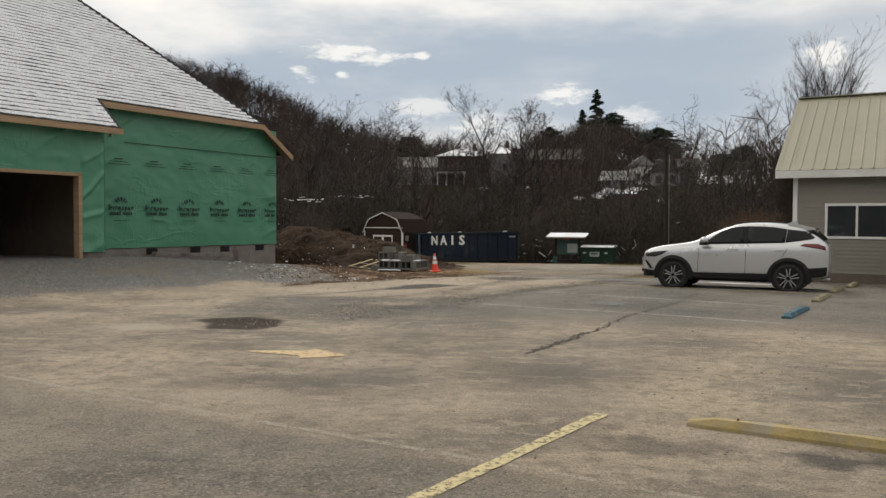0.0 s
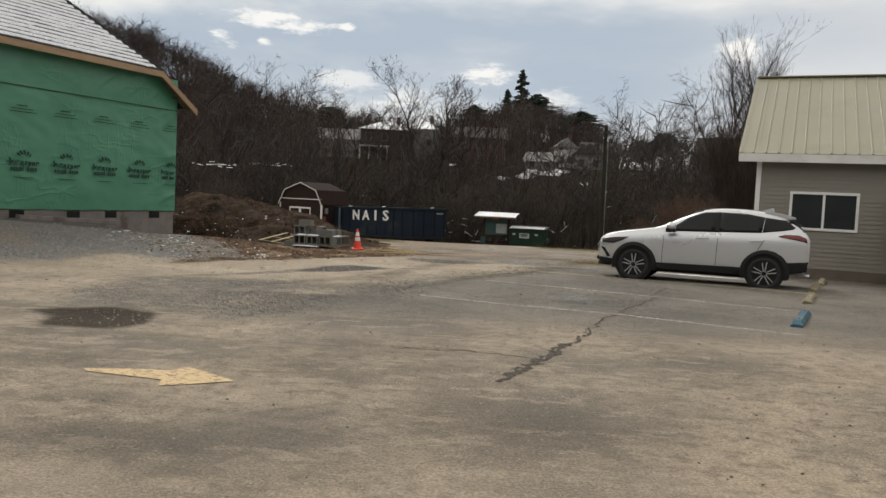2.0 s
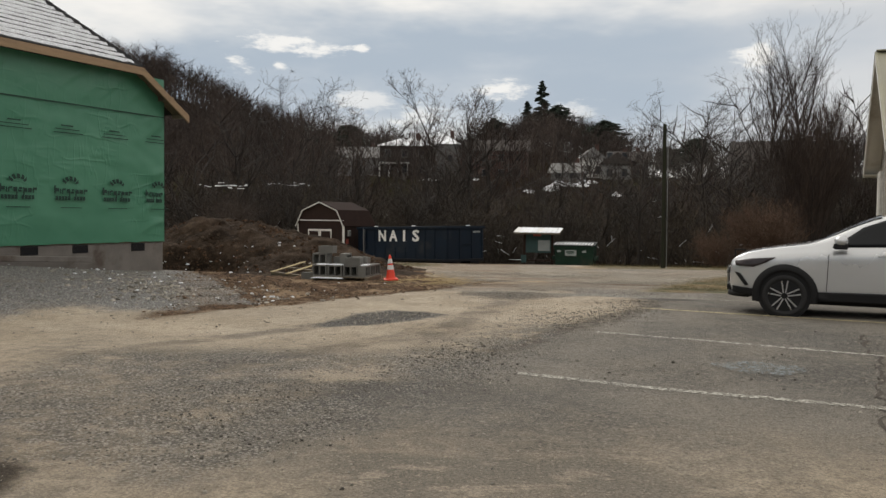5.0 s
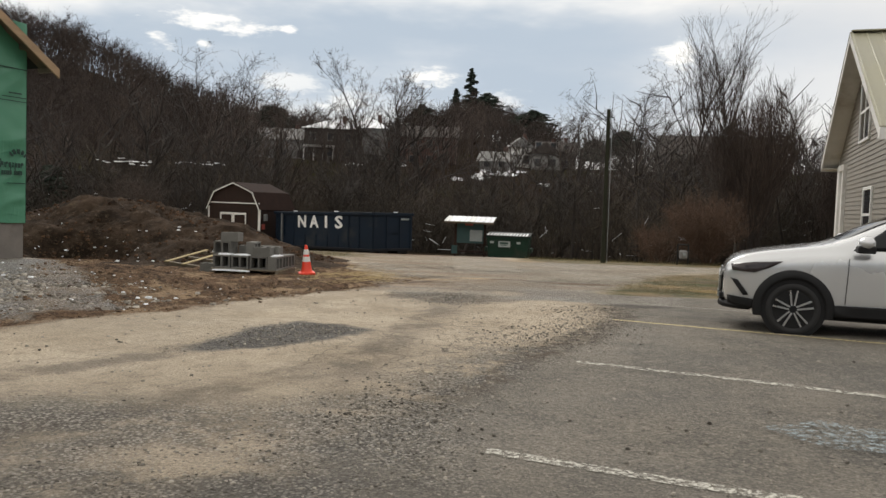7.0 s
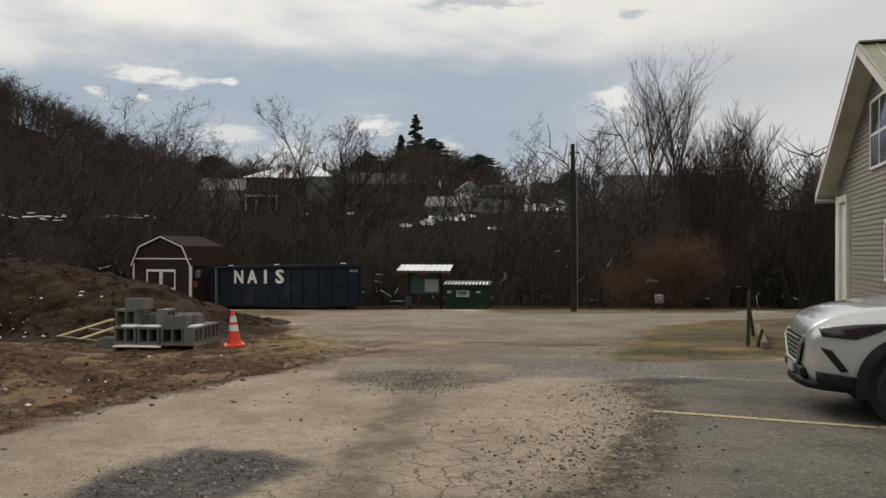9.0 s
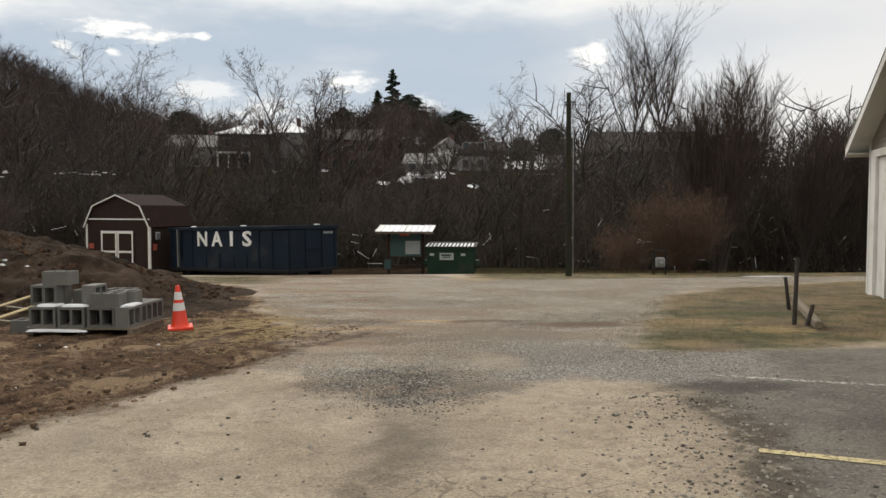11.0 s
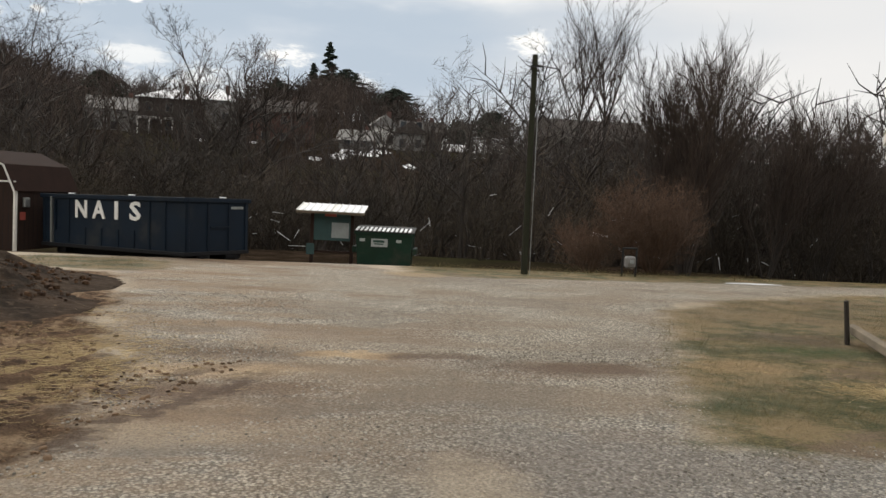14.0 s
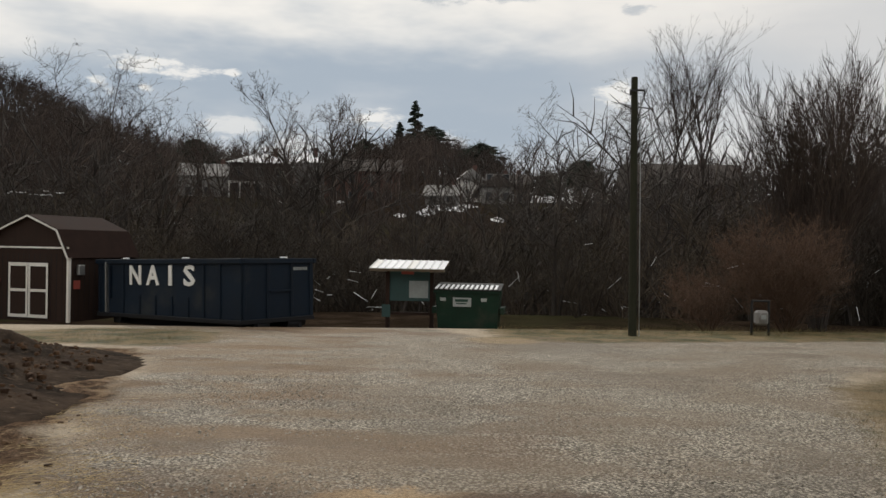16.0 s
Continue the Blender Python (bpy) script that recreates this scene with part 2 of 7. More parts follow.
for key, level in (("navy", 0.2), ("navy_dark", 0.2), ("shed_brown", 0.15), ("shed_roof", 0.1), ("pole", 0.15), ("green_steel", 0.25)):
    M[key].node_tree.nodes["Principled BSDF"].inputs["Specular IOR Level"].default_value = level


def twig_material(name, a, b):
    n = Nodes(name)
    g = n.t.nodes.new("ShaderNodeNewGeometry")
    c = n.mix(g.outputs["Random Per Island"], a, b)
    return n.done(n.mix(n.step(n.noise(0.12, 3), 0.35, 0.65), c, tuple(0.6 * k for k in a)), 0.95)


M["twigs"] = twig_material("bare brown twigs", (0.046, 0.032, 0.026), (0.095, 0.070, 0.056))
M["twigs_red"] = twig_material("red brown twigs", (0.085, 0.050, 0.033), (0.17, 0.105, 0.068))
M["twigs_olive"] = twig_material("olive brown twigs", (0.036, 0.028, 0.019), (0.098, 0.074, 0.051))


# ---- the lie of the land ----
GRID = radians(21.3)
U = Vector((math.sin(GRID), math.cos(GRID), 0))       # along the site, away
V = Vector((math.cos(GRID), -math.sin(GRID), 0))      # across the site
AZ = np.radians([-75, -45, -35, -27, -22, -19, -13, -10, -6, -2, 1, 3.5, 6, 9, 14, 20, 35, 75])
TOP = np.array([44, 44, 42, 38, 32, 24, 17, 15, 13, 17, 23, 21, 16, 13, 12, 11, 10, 10.0])


def smooth(a, b, v):
    k = np.clip((v - a) / (b - a), 0, 1)
    return k * k * (3 - 2 * k)


def land(x, y):
    """Height of the ground at x, y (arrays or numbers)."""
    x, y = np.asarray(x, float), np.asarray(y, float)
    near = -0.028 * np.clip(y - 18, 0, 25) - 0.1 * np.clip(y - 43, 0, 7)
    # gravel pad in front of the unfinished building
    s = (x + 8.35) * U.x + (y - 24.75) * U.y
    o = (x + 8.35) * V.x + (y - 24.75) * V.y
    pad = (0.28 + 0.30 * smooth(0, -6.5, s)) * smooth(5.5, 0.6, o) * smooth(2.5, 0.0, s)
    near = near + pad
    r, az = np.hypot(x, y - 9.5), np.arctan2(x, y - 9.5)
    ridge = np.interp(az, AZ, TOP)
    rise = np.select(
        [r < 44, r < 60, r < 76, r < 140, r < 158, r < 240],
        [0 * r, -5.2 * smooth(44, 60, r), -5.2 + 0 * r, -5.2 + 14.6 * smooth(60, 150, r) * 1.09 - 0.9, 9.6 + 0 * r, 9.6 + (ridge - 9.6) * smooth(152, 240, r)],
        ridge + 0.02 * (r - 240))
    # unseen rise added behind the camera, so that glass reflects less sky
    behind = smooth(78, 86, np.abs(np.degrees(az)))
    far = rise * (1 - behind) + (1.0 + 20.0 * smooth(60, 130, r)) * behind
    w = smooth(44, 54, r)
    return near * (1 - w) + (far - 1.0) * w


def z_at(x, y):
    return float(land(x, y))


def surface(x, y):
    """The paved surface with its slight unevenness."""
    return z_at(x, y) + 0.012 * noise.noise(Vector((x * 0.45, y * 0.45, 0))) + 0.003 * noise.noise(Vector((x * 2.2, y * 2.2, 3)))


# ---- building helpers ----
def link_mesh(name, verts, faces, material, parent=None, label="", smooth_faces=False):
    me = bpy.data.meshes.new(name)
    me.from_pydata([tuple(v) for v in verts], [], [tuple(f) for f in faces])
    me.materials.append(material)
    if smooth_faces:
        me.polygons.foreach_set("use_smooth", [True] * len(me.polygons))
    me.update()
    ob = new(name, me)
    if parent is not None:
        ob.parent = parent
    return tagged(ob, label)


def part(name, bm, material, parent, label="", smooth_faces=False):
    """Links a bmesh as one mesh object under a thing or a part."""
    me = bpy.data.meshes.new(name)
    bmesh.ops.recalc_face_normals(bm, faces=bm.faces)
    bm.to_mesh(me)
    bm.free()
    me.materials.append(material)
    if smooth_faces:
        me.polygons.foreach_set("use_smooth", [True] * len(me.polygons))
    ob = new(name, me)
    if parent is not None:
        ob.parent = parent
    return tagged(ob, label)


def again(ob, name, parent, m):
    """Another piece on the same mesh."""
    o = new(name, ob.data)
    o.parent = parent
    o.matrix_basis = m
    return o


def thing(name, m, label, category, group="", kind=""):
    ob = new(name)
    ob.empty_display_size = 0.2
    ob.matrix_basis = m
    return tagged(ob, label, category, group, kind)


def box(bm, x0, x1, y0, y1, z0, z1, bevel=0.0):
    b = bmesh.new()
    bmesh.ops.create_cube(b, size=1.0, matrix=Matrix.Translation(((x0 + x1) / 2, (y0 + y1) / 2, (z0 + z1) / 2)) @ Matrix.Diagonal((x1 - x0, y1 - y0, z1 - z0, 1)))
    if bevel:
        bmesh.ops.bevel(b, geom=b.edges[:], offset=bevel, segments=1, affect="EDGES")
    me = bpy.data.meshes.new("tmp")
    b.to_mesh(me)
    b.free()
    bm.from_mesh(me)
    bpy.data.meshes.remove(me)
    return bm


def boxes(*rows, bevel=0.0):
    bm = bmesh.new()
    for r in rows:
        box(bm, *r, bevel=bevel)
    return bm


def tube(bm, a, b, r0, r1=None, n=10):
    """A round bar from a to b."""
    a, b = Vector(a), Vector(b)
    d = b - a
    m = Matrix.Translation((a + b) / 2) @ d.to_track_quat("Z", "Y").to_matrix().to_4x4()
    bmesh.ops.create_cone(bm, cap_ends=True, segments=n, radius1=r0, radius2=r0 if r1 is None else r1, depth=d.length, matrix=m)
    return bm


def prism(bm, outline, y0, y1):
    """An outline of (x, z) drawn out from y0 to y1."""
    a = [bm.verts.new((x, y0, z)) for x, z in outline]
    b = [bm.verts.new((x, y1, z)) for x, z in outline]
    bm.faces.new(a)
    bm.faces.new(b[::-1])
    for k in range(len(outline)):
        j = (k + 1) % len(outline)
        bm.faces.new((a[j], a[k], b[k], b[j]))
    return bm


def array_mesh(name, verts, faces, material):
    me = bpy.data.meshes.new(name)
    n, m = len(verts), len(faces)
    me.vertices.add(n)
    me.vertices.foreach_set("co", np.ascontiguousarray(verts, dtype=np.float32).ravel())
    me.loops.add(m * 4)
    me.loops.foreach_set("vertex_index", np.ascontiguousarray(faces, dtype=np.int32).ravel())
    me.polygons.add(m)
    me.polygons.foreach_set("loop_start", np.arange(m, dtype=np.int32) * 4)
    me.materials.append(material)
    me.update(calc_edges=True)
    return me


def lettering(name, text, size, material, parent, m, width=None, depth=0.004, bold=0.0):
    """Raised letters as a mesh; width: the length the word takes."""
    cu = bpy.data.curves.new(name, "FONT")
    cu.body, cu.size, cu.extrude, cu.align_x = text, size, depth, "LEFT"
    cu.resolution_u, cu.offset = 2, bold
    tmp = new("tmp_text", cu)
    me = bpy.data.meshes.new_from_object(tmp.evaluated_get(bpy.context.evaluated_depsgraph_get()))
    bpy.data.objects.remove(tmp)
    if width:
        xs = [v.co.x for v in me.vertices]
        k = width / (max(xs) - min(xs))
        for v in me.vertices:
            v.co.x = (v.co.x - min(xs)) * k
    me.materials.clear()
    me.materials.append(material)
    ob = new(name, me)
    ob.parent = parent
    ob.matrix_basis = m
    return ob


FACE_V = Matrix(((1, 0, 0, 0), (0, 0, -1, 0), (0, 1, 0, 0), (0, 0, 0, 1)))   # letters stood upright, facing -y


def site(x, y, z, turn=0.0):
    """A pose whose x axis runs along V and y axis along U."""
    return pose(x, y, z, 0, 0, -21.3 + turn)


# ---- ground ----
# zones of the lot as plan outlines; each becomes a distance field (positive inside) that the material frays with noise
ZONES = {
    "bays": [(-2.6, 10.6), (-1.5, 13.0), (-1.06, 13.84), (-0.06, 15.5), (0.37, 16.56), (0.99, 17.7), (2.1, 20.3), (2.5, 22.3), (3.3, 22.6), (3.9, 24.6), (14, 25.0), (14, 9.5), (4, 10.0)],
    "chips": [(-4.5, 12.2), (-4.4, 14.4), (-2.9, 14.8), (-1.4, 14.7), (-0.6, 15.2), (-0.1, 14.9), (-0.2, 13.4), (-1.0, 11.9), (-1.7, 11.0), (-2.8, 10.9), (-3.9, 11.2)],
    "wet": [(-4.1, 10.6), (-3.4, 11.1), (-2.7, 10.9), (-2.45, 10.2), (-2.7, 9.75), (-3.4, 9.7), (-3.6, 10.2)],
    "pothole": [(-2.45, 17.55), (-2.3, 18.3), (-1.95, 18.75), (-1.4, 18.6), (-1.05, 18.2), (-1.25, 17.65), (-1.5, 17.3), (-1.9, 16.9), (-2.3, 16.7), (-2.7, 16.5), (-2.5, 17.1)],
    "yard": [(-1.75, 23.75), (-1.3, 23.4), (-1.2, 22.6), (-0.75, 22.0), (-0.35, 21.55), (0.0, 21.6), (0.35, 22.0), (0.97, 22.67), (1.45, 22.83), (1.9, 22.75), (2.5, 22.3), (3.3, 22.5), (4.2, 24.6), (2.6, 24.8), (3.85, 27.6), (5.78, 32.1), (7.3, 34.6), (13, 37.9), (20, 39.2), (20, 41.2), (4.5, 40.3), (2.2, 40.6), (0, 47), (-8, 47), (-4.2, 38), (-3.3, 35), (-2.7, 31), (-1.7, 27.4), (-1.7, 25.2)],
    "hole": [(-1.0, 23.0), (-0.6, 23.5), (-0.1, 23.6), (0.3, 23.1), (0.25, 22.3), (0.0, 21.75), (-0.4, 21.7), (-0.8, 22.2)],
    "mud": [(-5.0, 17.0), (-3.67, 19.2), (-2.95, 21.4), (-2.4, 22.7), (-1.75, 24.2), (-1.6, 25.4), (-1.75, 27.2), (-2.5, 29.5), (-3.1, 33.0), (-3.6, 35.5), (-4.2, 37.6), (-20, 38), (-20, 26), (-8.4, 25.6), (-6.6, 21.6), (-5.5, 19.2)],
    "pad": [(-20, 10.6), (-8.8, 12.1), (-7.2, 15.1), (-6.3, 17.6), (-4.7, 18.0), (-4.4, 19.6), (-5.4, 21.6), (-7.6, 24.8), (-20, 27)],
    "grass": [(2.6, 24.75), (3.6, 24.5), (6, 25.0), (14, 25.4), (30, 28), (30, 38.5), (13.5, 37.8), (8.6, 35.3), (6.1, 33.0), (4.9, 29.9), (3.85, 27.6)],
    "bank": [(2.6, 40.3), (4.5, 39.4), (12, 40.5), (30, 41), (30, 45), (2.6, 45)],
    "plot": [(-4.2, 38.2), (-3.2, 38.8), (-3.4, 41.2), (-6, 42.4), (-9, 41), (-9, 38.4)],
}


def zone_field(outline, X, Y):
    """Distance to an outline, positive inside, cut off at two metres."""
    d = np.full(X.shape, 1e9)
    inside = np.zeros(X.shape, bool)
    for (x0, y0), (x1, y1) in zip(outline, outline[1:] + outline[:1]):
        ex, ey = x1 - x0, y1 - y0
        k = np.clip(((X - x0) * ex + (Y - y0) * ey) / (ex * ex + ey * ey), 0, 1)
        d = np.minimum(d, np.hypot(X - x0 - k * ex, Y - y0 - k * ey))
        if y1 != y0:
            cross = ((y0 > Y) != (y1 > Y)) & (X < (x1 - x0) * (Y - y0) / (y1 - y0) + x0)
            inside ^= cross
    return np.clip(np.where(inside, d, -d), -2, 2)


def ground_material():
    n = Nodes("ground")
    x, y, z = n.xyz()
    half = lambda v: n.math("SUBTRACT", v, 0.5)
    fray = n.math("ADD", n.math("MULTIPLY", half(n.noise(0.9, 3)), 1.1), n.math("ADD", n.math("MULTIPLY", half(n.noise(3.5, 6, 0.7)), 0.9), n.math("MULTIPLY", half(n.noise(20, 4, 0.7)), 0.35)))
    jitter = half(n.noise(1.6, 6, 0.65))
    sx, sy = n.math("ADD", x, n.math("MULTIPLY", jitter, 0.9)), n.math("ADD", y, n.math("MULTIPLY", half(n.noise(2.3, 5, 0.65)), 0.9))
    mid, grit, fine = n.noise(6, 7, 0.7), n.noise(24, 6, 0.75), n.noise(70, 3)
    specks = n.noise(15, 8, 0.85)

    def zone(name, soft=0.18, amount=1.0, grow=0.0):
        g = n.t.nodes.new("ShaderNodeAttribute")
        g.attribute_name = name
        return n.step(n.math("ADD", n.math("ADD", g.outputs["Fac"], grow), n.math("MULTIPLY", fray, amount)), -soft, soft)

    def spot(cx, cy, rx, ry, soft=0.35):
        a = n.math("DIVIDE", n.math("SUBTRACT", sx, cx), rx)
        b = n.math("DIVIDE", n.math("SUBTRACT", sy, cy), ry)
        d = n.math("SQRT", n.math("ADD", n.math("MULTIPLY", a, a), n.math("MULTIPLY", b, b)))
        return n.step(d, 1.0 + soft, 1.0 - soft)

    def along(x0, y0, x1, y1):
        """Distance from a line, with its own slow wander."""
        l = math.hypot(x1 - x0, y1 - y0)
        ax, ay = (y1 - y0) / l, -(x1 - x0) / l
        return n.math("ABSOLUTE", n.math("ADD", n.math("MULTIPLY", n.math("SUBTRACT", sx, x0), ax), n.math("MULTIPLY", n.math("SUBTRACT", sy, y0), ay)))

    both = lambda *k: functools.reduce(lambda p, q: n.math("MULTIPLY", p, q), k)
    # pale dusty worn pavement
    dust = n.mix(n.step(n.math("ADD", n.noise(0.5, 3, 0.5), n.math("MULTIPLY", fray, 0.18)), 0.32, 0.68), (0.18, 0.155, 0.121), (0.42, 0.345, 0.252))
    dust = n.mix(both(n.step(n.noise(0.2, 6, 0.65, vec=n.stretch((1, 0.6, 1))), 0.46, 0.60), 0.4), dust, (0.15, 0.133, 0.11))
    dust = n.mix(both(n.step(n.noise(0.9, 7, 0.7, vec=n.stretch((0.5, 1.5, 1))), 0.53, 0.62), 0.5), dust, (0.43, 0.355, 0.265))
    dust = n.mix(both(n.step(mid, 0.48, 0.60), 0.55), dust, (0.15, 0.128, 0.099))
    dust = n.mix(both(n.step(specks, 0.54, 0.61), 0.5), dust, (0.10, 0.086, 0.068))
    dust = n.mix(both(n.step(n.noise(3.0, 5, 0.65, vec=n.stretch((0.7, 1.3, 1))), 0.55, 0.62), 0.45), dust, (0.44, 0.365, 0.275))
    dust = n.mix(both(n.step(grit, 0.55, 0.68), 0.5), dust, (0.45, 0.37, 0.275))
    dust = n.mix(n.step(n.cells(6), 0.035, 0.07, 0.75, 0.0), dust, (0.07, 0.06, 0.05))
    slab = n.mix(n.step(n.noise(0.7, 7, 0.65), 0.35, 0.65), (0.31, 0.255, 0.185), (0.425, 0.355, 0.265))
    slab = n.mix(both(n.step(mid, 0.5, 0.62), 0.5), slab, (0.22, 0.18, 0.134))
    slab = n.mix(both(n.step(grit, 0.58, 0.7), 0.35), slab, (0.47, 0.40, 0.31))
    slab = n.mix(n.step(n.cells(5), 0.05, 0.09, 0.8, 0.0), slab, (0.085, 0.07, 0.056))
    slab = n.mix(n.step(n.cells(13), 0.05, 0.10, 0.6, 0.0), slab, (0.10, 0.085, 0.07))
    web = n.step(n.cells(3.6, "DISTANCE_TO_EDGE", vec=n.warped(0.3)), 0.030, 0.006)
    dust = n.mix(n.step(n.math("ADD", y, n.math("MULTIPLY", fray, 2.5)), 14.0, 16.2), dust, slab)
    for cx, cy, rx, ry in ((-0.7, 16.9, 1.0, 1.2), (2.3, 22.1, 0.6, 0.45), (0.2, 18.6, 0.9, 1.2), (-1.9, 13.1, 0.8, 0.5)):
        dust = n.mix(both(web, spot(cx, cy, rx, ry, 0.5), 0.75), dust, (0.065, 0.055, 0.045))
    # rubbed wheel tracks towards the yard
    for q in ((-3.9, 14.9, -2.1, 17.4, 0.20), (-3.0, 13.5, -0.6, 17.2, 0.24), (-1.0, 16.0, -0.2, 21.5, 0.25)):
        m = both(n.step(along(*q[:4]), q[4] * 1.6, q[4] * 0.3), n.step(y, q[1] - 0.8, q[1] + 0.5), n.step(y, q[3] + 0.5, q[3] - 0.6), n.step(n.noise(1.4, 6, 0.7), 0.36, 0.56))
        dust = n.mix(both(m, 0.8), dust, (0.135, 0.11, 0.083))
    # darker older asphalt nearest the street, parted by a pale seam
    old = n.mix(n.step(n.noise(0.6, 7, 0.65), 0.34, 0.66), (0.125, 0.111, 0.092), (0.285, 0.244, 0.188))
    old = n.mix(both(n.step(mid, 0.50, 0.60), 0.4), old, (0.29, 0.25, 0.195))
    old = n.mix(both(n.step(specks, 0.52, 0.60), 0.65), old, (0.06, 0.053, 0.045))
    old = n.mix(both(n.step(grit, 0.5, 0.68), 0.55), old, (0.29, 0.26, 0.215))
    seam = n.math("SUBTRACT", n.math("ADD", 5.03, n.math("MULTIPLY", n.math("ADD", x, 0.87), -0.375)), y)
    c = n.mix(n.step(n.math("ADD", seam, n.math("MULTIPLY", fray, 0.35)), -0.1, 0.5), dust, old)
    c = n.mix(both(n.step(n.math("ABSOLUTE", n.math("ADD", seam, n.math("MULTIPLY", jitter, 0.06))), 0.05, 0.015), n.step(mid, 0.42, 0.55)), c, (0.36, 0.32, 0.255))
    # grey asphalt of the parking bays
    asph = n.mix(n.step(n.noise(0.45, 7, 0.65), 0.34, 0.66), (0.105, 0.097, 0.085), (0.20, 0.178, 0.147))
    asph = n.mix(both(n.step(mid, 0.50, 0.60), 0.35), asph, (0.24, 0.213, 0.175))
    asph = n.mix(both(n.step(specks, 0.52, 0.60), 0.65), asph, (0.062, 0.056, 0.048))
    asph = n.mix(both(n.step(grit, 0.5, 0.68), 0.5), asph, (0.27, 0.245, 0.205))
    n_edge = n.step(n.math("ADD", y, n.math("MULTIPLY", fray, 2.4)), 10.2, 13.0)
    c = n.mix(both(zone("bays", 0.16, 0.35), n_edge), c, asph)
    # loose grey stone
    stone = n.mix(n.cells(42, out=1), (0.095, 0.087, 0.075), (0.42, 0.39, 0.345))
    stone = n.mix(n.step(n.cells(42), 0.32, 0.62), stone, (0.06, 0.054, 0.047))
    stone = n.mix(n.step(n.noise(1.2, 6, 0.7), 0.5, 0.66), stone, (0.105, 0.09, 0.072))
    m_chips = both(zone("chips", 0.35, 1.0), n.step(n.noise(2.6, 7, 0.75), 0.36, 0.54, 0.15, 0.75))
    c = n.mix(m_chips, c, stone)
    rim = n.t.nodes.new("ShaderNodeAttribute")
    rim.attribute_name = "bays"
    m_rim = both(n.step(n.math("ABSOLUTE", n.math("ADD", rim.outputs["Fac"], n.math("MULTIPLY", fray, 0.5))), 0.32, 0.08), n.step(y, 14.6, 15.6), n.step(y, 22.5, 21.6), n.step(x, 4.5, 3.8))
    c = n.mix(both(m_rim, n.step(mid, 0.36, 0.52)), c, (0.085, 0.068, 0.05))
    tail = both(n.step(rim.outputs["Fac"], -1.2, -0.1), n.step(rim.outputs["Fac"], 0.5, 0.0), n.step(y, 14.4, 15.2), n.step(y, 18.6, 16.8), n.step(n.noise(2.0, 7, 0.75), 0.42, 0.54))
    c = n.mix(both(tail, 0.8), c, stone)
    for cx, cy, rx, ry, k in ((-0.25, 6.75, 0.55, 0.5, 0.5), (-1.1, 6.3, 0.5, 0.3, 0.35), (2.5, 4.75, 0.45, 0.2, 0.6), (3.5, 4.62, 0.35, 0.16, 0.9), (-0.2, 9.5, 0.9, 0.45, 0.4), (1.6, 7.2, 0.8, 0.5, 0.3), (4.4, 20.6, 1.2, 0.6, 0.5), (-1.2, 13.2, 0.9, 0.5, 0.4)):
        c = n.mix(both(spot(cx, cy, rx, ry, 0.6), k), c, (0.075, 0.066, 0.056))
    for cx, cy, rx, ry, k in ((-1.1, 5.75, 0.7, 0.3, 0.6), (-0.2, 5.35, 0.6, 0.3, 0.4), (-1.55, 13.6, 0.5, 0.2, 0.7), (3.0, 5.2, 0.5, 0.3, 0.5), (1.4, 6.0, 1.0, 0.5, 0.35)):
        c = n.mix(both(spot(cx, cy, rx, ry, 0.6), k), c, (0.38, 0.315, 0.235))
    m_wet = zone("wet", 0.10, 0.30)
    c = n.mix(both(m_wet, 0.9), c, (0.05, 0.042, 0.035))
    c = n.mix(both(spot(-4.3, 9.7, 0.55, 0.35), 0.8), c, (0.40, 0.345, 0.27))
    m_pot = zone("pothole", 0.10, 0.35)
    c = n.mix(both(m_pot, n.step(mid, 0.3, 0.5, 0.7, 1.0)), c, n.mix(n.step(grit, 0.45, 0.7), (0.062, 0.056, 0.05), (0.17, 0.16, 0.145)))
    # gravel yard
    gravel = n.mix(n.cells(38, out=1), (0.22, 0.196, 0.157), (0.76, 0.68, 0.555))
    gravel = n.mix(n.step(n.cells(15, out=1), 0.55, 0.95, 0.0, 0.35), gravel, (0.14, 0.128, 0.11))
    gravel = n.mix(n.step(n.cells(38), 0.38, 0.62, 0.0, 0.92), gravel, (0.11, 0.095, 0.076))
    gravel = n.mix(both(n.step(grit, 0.52, 0.66), 0.35), gravel, (0.52, 0.49, 0.44))
    gravel = n.mix(both(n.step(n.math("ADD", n.noise(0.55, 3, 0.5, vec=n.stretch((0.6, 1.5, 1))), n.math("MULTIPLY", fray, 0.22)), 0.47, 0.62), n.step(sx, 4.0, -1.0, 0.35, 0.9)), gravel, (0.185, 0.125, 0.08))
    gravel = n.mix(both(n.step(n.math("ADD", n.noise(0.75, 3, 0.5), n.math("MULTIPLY", fray, 0.25)), 0.46, 0.62), 0.5), gravel, (0.245, 0.20, 0.148))
    gravel = n.mix(both(n.step(n.noise(0.3, 5, 0.6), 0.52, 0.62), 0.4), gravel, (0.16, 0.14, 0.113))
    gravel = n.mix(both(n.step(n.math("ADD", y, n.math("MULTIPLY", fray, 2.0)), 26.4, 24.4), n.step(x, 0.2, 1.6, 0.2, 0.55)), gravel, n.mix(n.cells(38, out=1), (0.085, 0.085, 0.084), (0.30, 0.30, 0.29)))
    gravel = n.mix(both(n.step(n.math("ADD", x, n.math("MULTIPLY", fray, 2.5)), 1.8, -1.6), n.step(n.noise(1.1, 5, 0.65, vec=n.stretch((0.7, 1.4, 1))), 0.40, 0.58), 0.65), gravel, (0.27, 0.195, 0.125))
    m_yard = zone("yard", 0.22, 0.8)
    c = n.mix(m_yard, c, gravel)
